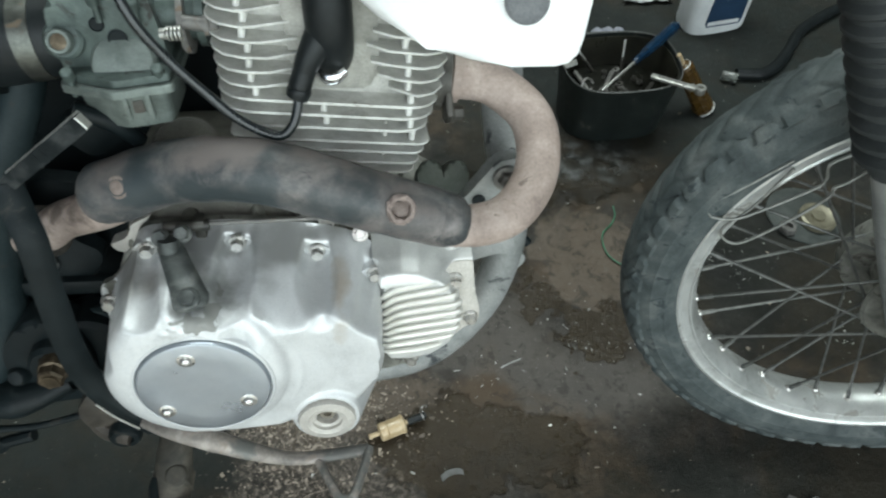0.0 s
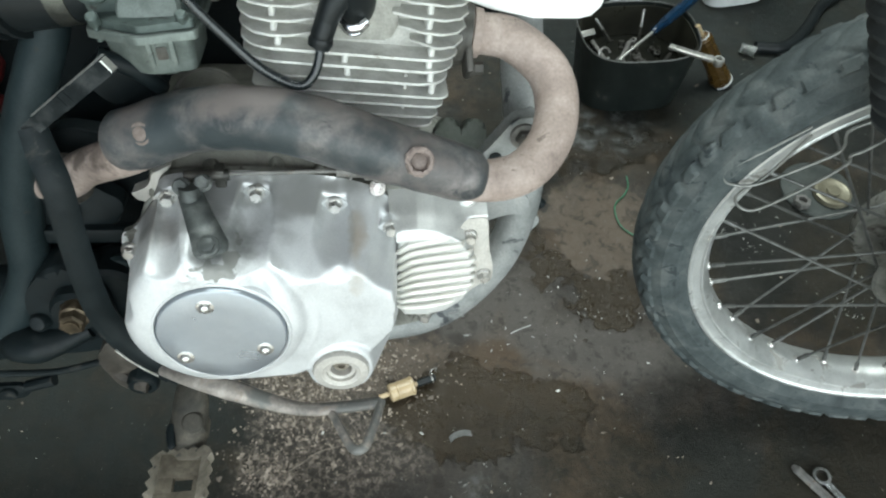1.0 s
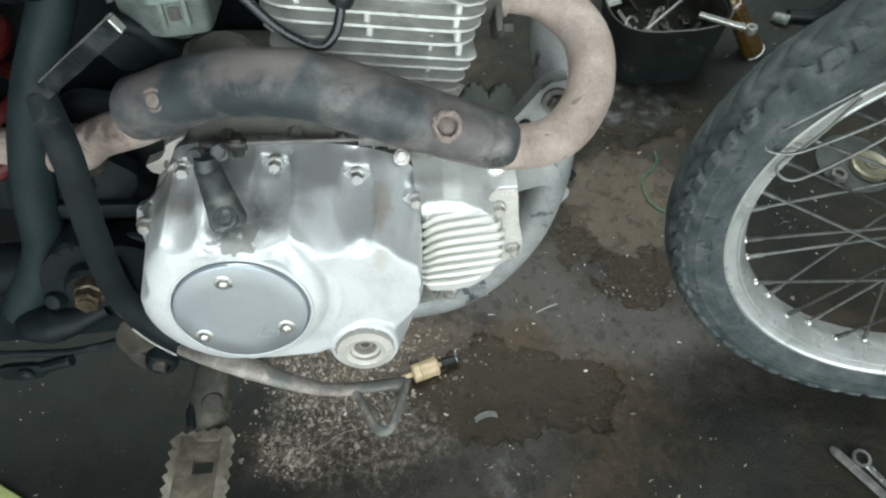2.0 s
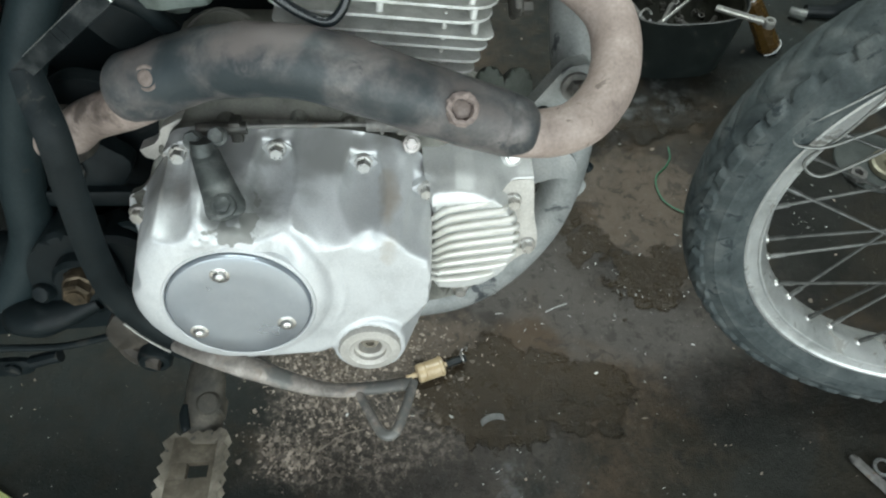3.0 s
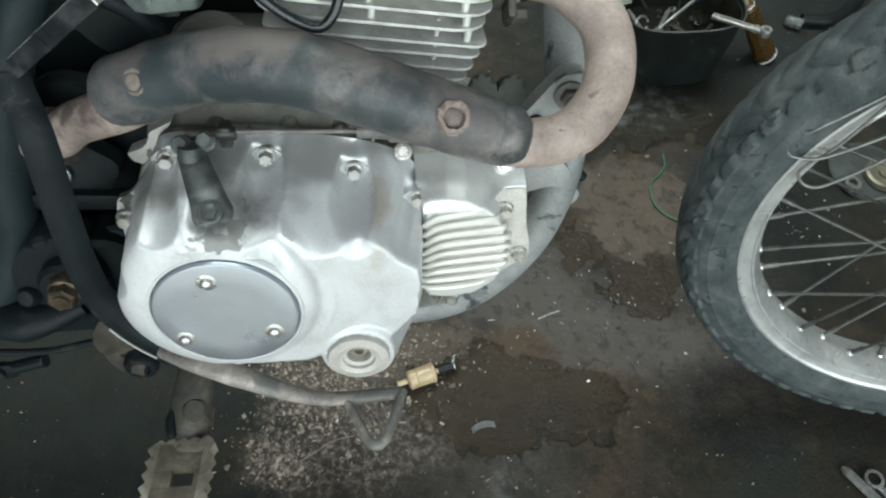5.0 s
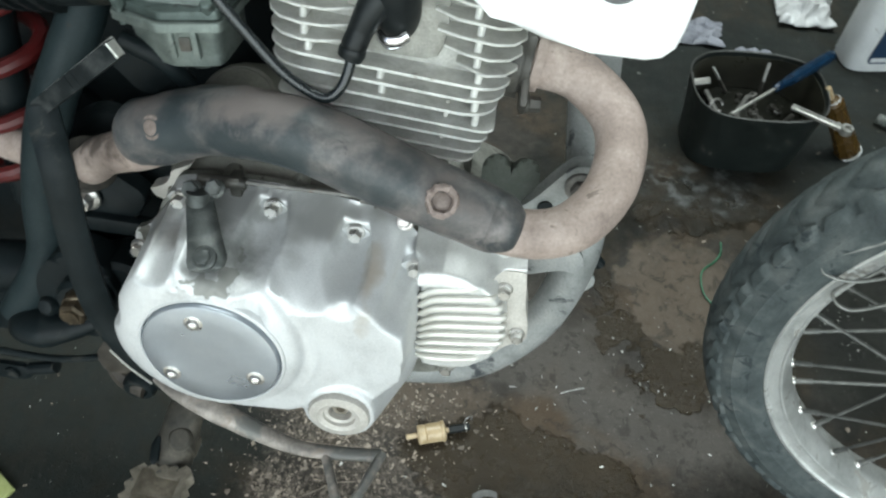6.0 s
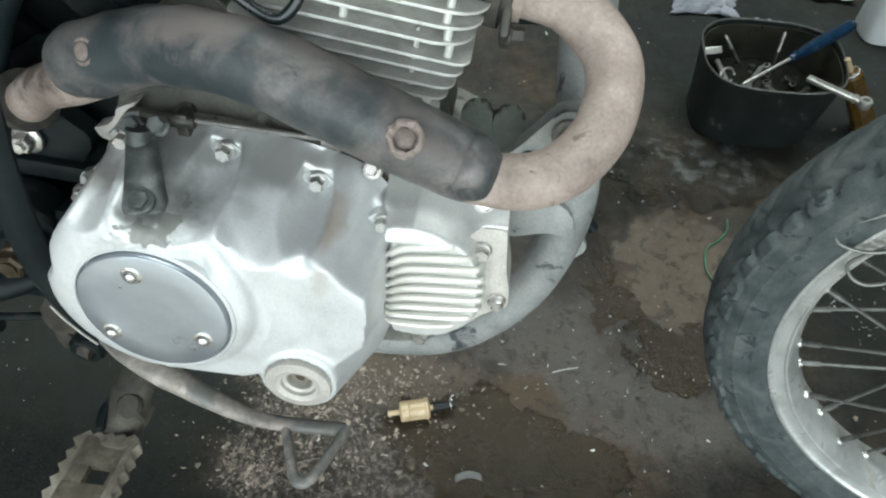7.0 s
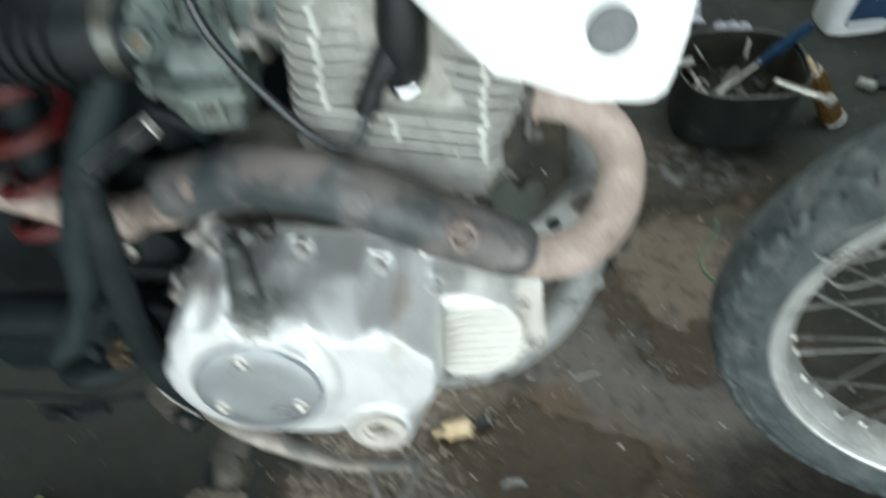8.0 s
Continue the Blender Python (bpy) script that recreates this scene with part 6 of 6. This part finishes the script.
tagged(part("pale_twig", tube([(0.303, 0.206, 0.002), (0.318, 0.212, 0.002), (0.334, 0.217, 0.002)], 0.0011, 6, 4), SWARF, None, "straight pale straw on the floor"), "", "straw")
tagged(part("straw", tube([(-0.012, 0.033, 0.002), (0.008, 0.043, 0.004), (0.03, 0.056, 0.003), (0.056, 0.061, 0.002)], 0.0009, 6, 6), LEAF_LITTER, None, "dry curved straw on the floor"), "", "straw")


def spanner(name, origin, angle, label):
    base = thing(name, Matrix.Translation(origin) @ pose(0, 0, 0, 0, 0, angle), label, "spanner")
    part("shank", block((0.13, 0.010, 0.0045), (0.075, 0, 0.003), 0.0015), CHROME, base)
    ring = lathe([(0.0115, 0), (0.0125, 0.002), (0.0125, 0.006), (0.0115, 0.008), (0.0075, 0.008), (0.0072, 0.004), (0.0075, 0)], 26, closed=True)
    part("ring_end", ring, CHROME, base)
    return base


spanner("ring_spanner", (0.6690, -0.0355, 0.0), -62, "chrome ring spanner lying on the floor")
bar = thing("steel_bar", pose(0.640, -0.0235, 0.0, 0, 0, -57), "dark steel bar lying on the floor beside a spanner", "tool")
part("shaft", tube([(0, 0, 0.006), (0.16, 0, 0.006)], 0.006, 6, 2), RUSTY_STEEL, bar)
part("tip", tube([(-0.006, 0, 0.006), (0.002, 0, 0.006)], [0.003, 0.006], 12, 2), RUSTY_STEEL, bar)

plate_lid = thing("dusty_lid", pose(0.862, 0.432, 0.0, 0, 0, 20), "round dusty grey metal lid lying on the floor", "lid")
part("disc", lathe([(0.060, 0), (0.062, 0.0015), (0.061, 0.0035), (0.054, 0.0030), (0.050, 0.0042), (0, 0.0045)], 48), LID_METAL, plate_lid)
brass_cup = thing("brass_cap", pose(0.878, 0.418, 0.0042), "round brassy metal cap lying on a dusty lid", "metal cap")
part("cup", lathe([(0.029, 0), (0.031, 0.003), (0.030, 0.010), (0.026, 0.012), (0.018, 0.009), (0.011, 0.009), (0.0105, 0.013), (0, 0.0135)], 40), DUSTY_BRASS, brass_cup)
lost_nut = thing("loose_nut", pose(0.8187, 0.4029, 0.0044), "loose greasy hexagon nut on a dusty lid", "nut")
part("nut", lathe([(0.013, 0), (0.0145, 0.002), (0.0145, 0.010), (0.013, 0.012), (0.0075, 0.012), (0.0075, 0.004), (0, 0.004)], 6), RUSTY_STEEL, lost_nut)

# open parts pan with tools
PAN = (0.595, 0.711)
pan = thing("parts_pan", pose(PAN[0], PAN[1], 0.0), "oily black plastic pan full of small tools and bolts", "pan")


def oval(rx, ry, z, n=56, ripple=0.0):
    def power(v):
        return math.copysign(abs(v) ** 0.68, v)

    return [((rx + ripple * math.sin(5 * a)) * power(math.cos(a)), (ry + ripple * math.cos(3 * a)) * power(math.sin(a)), z) for a in np.linspace(0, 2 * math.pi, n, endpoint=False)]


def shell(rings, open_ends=False):
    bm = bmesh.new()
    loops = [[bm.verts.new(p) for p in ring] for ring in rings]
    for a, b in zip(loops, loops[1:]):
        for n in range(len(a)):
            bm.faces.new((a[n], a[(n + 1) % len(a)], b[(n + 1) % len(a)], b[n]))
    if open_ends:
        for n in range(len(loops[0])):
            m = (n + 1) % len(loops[0])
            bm.faces.new((loops[-1][n], loops[-1][m], loops[0][m], loops[0][n]))
    else:
        bm.faces.new(loops[0])
        bm.faces.new(loops[-1])
    return bm


part("wall", shell([oval(0.085, 0.066, 0.0), oval(0.093, 0.072, 0.004), oval(0.098, 0.077, 0.06), oval(0.104, 0.082, 0.121, ripple=0.001), oval(0.1045, 0.0825, 0.1245, ripple=0.001), oval(0.1025, 0.0805, 0.1245, ripple=0.001), oval(0.095, 0.074, 0.06), oval(0.089, 0.068, 0.012)]), PAN_PLASTIC, pan)
part("sludge", shell([oval(0.090, 0.069, 0.058), oval(0.092, 0.071, 0.061), oval(0.06, 0.05, 0.066)]), PAN_INSIDE, pan, "black oily sludge")
part("liner", shell([oval(0.0995, 0.0775, 0.119), oval(0.1005, 0.0785, 0.119), oval(0.0935, 0.0725, 0.0595), oval(0.0925, 0.0715, 0.0595)], True), PAN_FILM, pan, "tan film of dried oil")
part("rim_wire", tube([*oval(0.1045, 0.0825, 0.1255, 40, 0.001), oval(0.1045, 0.0825, 0.1255, 40, 0.001)[0]], 0.0015, 6, 1, False), SPOKE_METAL, pan, "bright worn rim")


def rod_thing(name, a, b, r, mat, label, category, segs=10, knob=None, greasy=None):
    a, b = Vector(a), Vector(b)
    base = thing(name, axis_pose(a, b - a), label, category)
    n = (b - a).length
    part("shaft", lathe([(r * 0.7, 0), (r, 0.002), (r, n - 0.002), (r * 0.7, n)], segs), mat, base)
    if greasy:
        part("grease", lathe([(r * 0.9, greasy[0] * n), (r * 1.12, greasy[0] * n + 0.001), (r * 1.15, greasy[1] * n - 0.001), (r * 0.7, greasy[1] * n + 0.0005)], segs), DARK_GREASE, base, "black grease on the lower end")
    if knob:
        part("head", lathe([(knob, -0.006), (knob, 0.004), (knob * 0.8, 0.006), (0, 0.006)], 8), mat, base)
    return base


rod_thing("long_bolt", (0.534, 0.768, 0.110), (0.568, 0.760, 0.066), 0.0026, TOOL_METAL, "bright bolt in the parts pan", "bolt", greasy=(0.46, 1.0))
rod_thing("long_bolt", (0.6185, 0.750, 0.066), (0.6229, 0.776, 0.120), 0.0026, TOOL_METAL, "bright bolt in the parts pan", "bolt", greasy=(0.0, 0.5))
rod_thing("long_bolt", (0.550, 0.675, 0.070), (0.5308, 0.752, 0.074), 0.004, RUSTY_STEEL, "greasy bolt in the parts pan", "bolt", knob=0.008)
rod_thing("long_bolt", (0.572, 0.700, 0.067), (0.602, 0.750, 0.070), 0.0045, RUSTY_STEEL, "greasy bolt in the parts pan", "bolt", knob=0.009)
rod_thing("long_bolt", (0.632, 0.672, 0.068), (0.668, 0.712, 0.070), 0.004, DARK_GREASE, "greasy black bolt in the parts pan", "bolt", knob=0.008)
flat_clip = thing("flat_clip", pose(0.518, 0.756, 0.088, 35, -5, 12), "bright flat steel clip in the parts pan", "clip")
part("strip", block((0.034, 0.011, 0.0016), (0, 0, 0), 0.0004), TOOL_METAL, flat_clip)
for k in range(15):
    a, r = random.uniform(0, 6.28), random.uniform(0.01, 0.07)
    x, y = PAN[0] + r * math.cos(a) * 1.05, PAN[1] + r * math.sin(a) * 0.8
    s = random.uniform(0.004, 0.008)
    nut = thing("small_nut", Matrix.Translation((x, y, 0.0655)) @ pose(0, 0, 0, random.uniform(-25, 25), random.uniform(-25, 25), random.uniform(0, 60)), "small greasy nut in the parts pan", "nut", "nuts in the pan")
    part("nut", lathe([(s, -0.004), (s, s * 0.9), (s * 0.55, s), (s * 0.5, 0.0)], random.choice((6, 6, 20))), (DARK_GREASE, DARK_GREASE, RUSTY_STEEL)[k % 3] if k else STEEL, nut)
clip_ring = thing("wire_ring", pose(0.523, 0.662, 0.118, 60, 0, 20), "small wire ring hooked on the pan", "wire ring")
part("ring", tube([(0.011 * math.cos(t), 0.011 * math.sin(t), 0) for t in np.linspace(0, 5.6, 24)], 0.0018, 8, 1, False), STEEL, clip_ring)

adjustable = thing("chrome_wrench", axis_pose((0.634, 0.662, 0.1290), Vector((0.6955, 0.6205, 0.1315)) - Vector((0.634, 0.662, 0.1290))), "small chrome wrench resting across the pan rim", "wrench")
part("handle", block((0.0115, 0.006, 0.080), (0, 0, 0.040), 0.002), TOOL_METAL, adjustable)
part("grip_inlay", block((0.006, 0.0068, 0.050), (0, 0, 0.036), 0.0008), RUSTY_STEEL, adjustable)
part("head", lathe([(0.0085, -0.006), (0.0092, -0.004), (0.0092, 0.004), (0.0085, 0.006), (0.005, 0.006), (0.005, 0.0)], 22, (0, 0, 0.084), (0, 1, 0)), TOOL_METAL, adjustable)
part("collar", block((0.013, 0.008, 0.006), (0, 0, 0.070), 0.0015), TOOL_METAL, adjustable)

# oil bottle standing behind the pan
bottle = thing("oil_bottle", pose(0.892, 0.974, 0.0, 0, 0, 8.5), "white plastic oil bottle with dark blue label on the floor", "bottle")
rings = []
for z, w, d in ((0.0, 0.064, 0.038), (0.003, 0.068, 0.041), (0.012, 0.070, 0.042), (0.16, 0.070, 0.042), (0.19, 0.062, 0.038), (0.21, 0.036, 0.030), (0.22, 0.018, 0.018), (0.245, 0.017, 0.017)):
    rings.append([(w * math.copysign(abs(math.cos(a)) ** 0.55, math.cos(a)), d * math.copysign(abs(math.sin(a)) ** 0.55, math.sin(a)), z) for a in np.linspace(0, 2 * math.pi, 48, endpoint=False)])
part("body", shell(rings), BOTTLE_WHITE, bottle)
part("cap", lathe([(0.020, 0.232), (0.0205, 0.234), (0.0205, 0.256), (0.018, 0.258), (0, 0.258)], 32), BLUE_PLASTIC, bottle, "blue screw cap")
for sign in (1, -1):
    part("label", plate(rounded([(-0.040, 0.022), (-0.036, 0.15), (0.040, 0.15), (0.044, 0.022)], 3, 0.1), sign * 0.0405, sign * 0.0432, 0.0), LABEL_BLUE, bottle, "dark blue label")
    part("label_band", plate([(-0.036, 0.026), (-0.036, 0.035), (0.036, 0.035), (0.038, 0.026)], sign * 0.0428, sign * 0.0438, 0.0), BOTTLE_WHITE, bottle, "white band")
    part("label_band", plate([(-0.010, 0.085), (-0.010, 0.091), (0.012, 0.091), (0.012, 0.085)], sign * 0.0428, sign * 0.0438, 0.0), BOTTLE_WHITE, bottle, "white line")

# screwdriver lying across the pan on its rim
TIP, BUTT = Vector((0.540, 0.634, 0.1290)), Vector((0.7205, 0.789, 0.1365))
driver = thing("screwdriver", axis_pose(TIP, BUTT - TIP), "screwdriver with a blue plastic handle lying across the pan", "screwdriver")
reach = (BUTT - TIP).length
part("blade", lathe([(0.0012, 0), (0.0024, 0.004), (0.0024, 0.100), (0.0028, 0.104)], 12), TOOL_METAL, driver, "bright steel blade")
part("handle", lathe([(0.0045, 0.096), (0.0062, 0.099), (0.0068, 0.108), (0.0062, 0.116), (0.0085, 0.130), (0.0098, 0.160), (0.0100, reach - 0.016), (0.0088, reach - 0.005), (0.0055, reach)], 10), BLUE_PLASTIC, driver, "blue plastic handle")

# amber handle leaning against the pan
amber = thing("amber_handle", axis_pose((0.785, 0.705, 0.004), Vector((0.7060, 0.7145, 0.120)) - Vector((0.785, 0.705, 0.004))), "amber plastic tool handle leaning on the pan", "tool handle")
part("grip", lathe([(0.0185, 0), (0.0205, 0.003), (0.0205, 0.012), (0.0178, 0.05), (0.0165, 0.095), (0.0165, 0.118), (0.0120, 0.124), (0.006, 0.126)], 10), AMBER, amber)
part("end_band", lathe([(0.0205, 0.0005), (0.0211, 0.002), (0.0207, 0.0035)], 24), BOTTLE_WHITE, amber, "pale end band")
part("ferrule", lathe([(0.0125, 0.119), (0.0132, 0.121), (0.0125, 0.124)], 20), CLOTH, amber, "pale collar")
part("stem", tube([(0, 0, 0.12), (0, 0, 0.15)], 0.0045, 10, 2), FILTER_PLASTIC, amber)


def rag(name, centre, size, mat, label, seed):
    """A crumpled cloth: a sheet folded by noise."""
    bm = bmesh.new()
    n = 34
    grid = []
    for i in range(n):
        row = []
        for j in range(n):
            u, v = 2 * i / (n - 1) - 1, 2 * j / (n - 1) - 1
            p = Vector((u * 2.1, v * 2.1, seed))
            lift = 0.5 + 0.5 * noise.fractal(p * 0.9, 1.0, 2.0, 4)
            shrink = 0.72 + 0.28 * noise.noise(p * 0.7 + Vector((9, 0, 0)))
            edge = max(abs(u), abs(v))
            z = max(0.002, size[2] * lift * (1 - 0.75 * edge**2))
            row.append(bm.verts.new((size[0] * u * shrink + 0.01 * noise.noise(p * 2), size[1] * v * shrink, z)))
        grid.append(row)
    for i in range(n - 1):
        for j in range(n - 1):
            bm.faces.new((grid[i][j], grid[i + 1][j], grid[i + 1][j + 1], grid[i][j + 1]))
    solid = bmesh.ops.extrude_face_region(bm, geom=bm.faces[:])
    bmesh.ops.translate(bm, vec=(0, 0, 0.0025), verts=[v for v in solid["geom"] if isinstance(v, bmesh.types.BMVert)])
    ob = part(name, bm, mat, None, label, 60)
    ob.location = centre
    return tagged(ob, "", "rag")


rag("white_rag", (0.782, 1.095, 0.0), (0.075, 0.06, 0.07), CLOTH, "crumpled grubby white rag on the floor", 1.3)
rag("lilac_rag", (0.553, 1.005, 0.0), (0.080, 0.050, 0.040), LILAC_CLOTH, "crumpled pale lilac rag on the floor", 4.1)
rag("white_rag", (0.665, 0.93, 0.0), (0.04, 0.05, 0.03), LILAC_CLOTH, "small grubby rag scrap on the floor", 7.7)

lid = thing("clear_cup", pose(0.850, 0.791, 0.011, 90, 0, 60), "small clear plastic cup lying on the floor", "cup")
part("cup", lathe([(0.008, 0), (0.0098, 0.003), (0.0106, 0.030), (0.0097, 0.030), (0.0087, 0.004), (0, 0.003)], 32), CLEAR, lid)
tagged(part("black_hose", tube([(0.88, 0.79, 0.011), (0.93, 0.785, 0.011), (0.975, 0.81, 0.011), (1.02, 0.855, 0.011), (1.08, 0.92, 0.011), (1.20, 0.99, 0.011)], 0.011, 16, 8), BLACK_RUBBER, None, "black rubber hose lying on the floor"), "", "hose")
tagged(part("plastic_scraper", block((0.05, 0.018, 0.006), (0, 0, 0.004), 0.002), YELLOW_GREEN, None, "yellow-green plastic stick on the floor"), "", "stick").matrix_world = pose(-0.372, 0.012, 0.0, 0, 0, -32)


# ---- litter: leaf crumbs, swarf and grit ----
def litter(name, mat, count, spread, label, category, size, thick, slim=(0.18, 0.9)):
    verts, faces = [], []
    for _ in range(count):
        x, y = spread()
        s = random.uniform(*size) * random.choice((0.6, 0.8, 1, 1, 1.2, 1.2, 2.0))
        turn, tip = random.uniform(0, 6.28), random.uniform(-0.45, 0.45)
        sides = random.choice((5, 6, 7, 8, 9))
        long = random.uniform(*slim)
        base = len(verts)
        ragged = [random.uniform(0.5, 1.2) for _ in range(sides)]
        z0 = 0.0006 + 0.4 * s * abs(math.sin(tip))
        for layer in (0, 1):
            for k in range(sides):
                a = 6.283 * k / sides + 0.3 * math.sin(k * 9.1 + x * 100)
                jag = ragged[k]
                u, v = s * jag * math.cos(a), s * jag * long * math.sin(a)
                dx, dy = u * math.cos(turn) - v * math.sin(turn), u * math.sin(turn) + v * math.cos(turn)
                verts.append((x + dx, y + dy, max(0.0002, z0 + u * math.sin(tip)) + layer * thick * (1 + s * 60)))
        faces.append(tuple(range(base + sides, base + 2 * sides)))
        for k in range(sides):
            n = (k + 1) % sides
            faces.append((base + k, base + n, base + sides + n, base + sides + k))
    mesh = bpy.data.meshes.new(name)
    mesh.from_pydata(verts, [], faces)
    mesh.materials.append(mat)
    return tagged(new(name, mesh), label, category, "", "stuff")


def near_engine():
    spot = random.choice(((-0.028, 0.034, 0.022, 0.015), (-0.030, 0.034, 0.016, 0.012), (0.0, 0.10, 0.035, 0.022), (0.005, 0.155, 0.045, 0.018), (0.05, 0.085, 0.040, 0.030), (0.065, 0.150, 0.070, 0.030), (0.10, 0.16, 0.06, 0.028), (0.0, 0.07, 0.06, 0.04)))
    return random.gauss(spot[0], spot[2]), random.gauss(spot[1], spot[3])


def in_front():
    spot = random.choice(((0.46, 0.26, 0.06, 0.05), (0.45, 0.245, 0.05, 0.03), (0.5, 0.22, 0.05, 0.04), (0.27, 0.0, 0.13, 0.05), (0.36, 0.2, 0.1, 0.08), (0.44, 0.6, 0.07, 0.06), (0.84, 0.36, 0.07, 0.05), (0.24, 0.22, 0.06, 0.05), (0.82, 0.22, 0.016, 0.02), (0.82, 0.197, 0.02, 0.012), (0.708, 0.326, 0.010, 0.012), (0.895, 0.302, 0.01, 0.012), (0.685, 0.359, 0.014, 0.012)))
    return random.gauss(spot[0], spot[2]), random.gauss(spot[1], spot[3])


def anywhere():
    return random.uniform(-0.6, 1.4), random.uniform(-0.15, 1.3)


litter("leaf_crumbs", LEAF_LITTER, 3000, near_engine, "dry leaf crumbs and dirt flakes under the engine", "litter", (0.0004, 0.0028), 0.0004)
litter("metal_chips", SWARF, 230, in_front, "pale metal chips scattered on the floor", "litter", (0.0008, 0.0030), 0.0004, (0.1, 0.5))
litter("grit", SWARF, 900, anywhere, "pale grit scattered on the floor", "litter", (0.0003, 0.0018), 0.0005, (0.15, 0.7))
litter("leaf_crumbs", LEAF_LITTER, 500, anywhere, "brown crumbs of dirt on the floor", "litter", (0.0006, 0.0024), 0.0005)
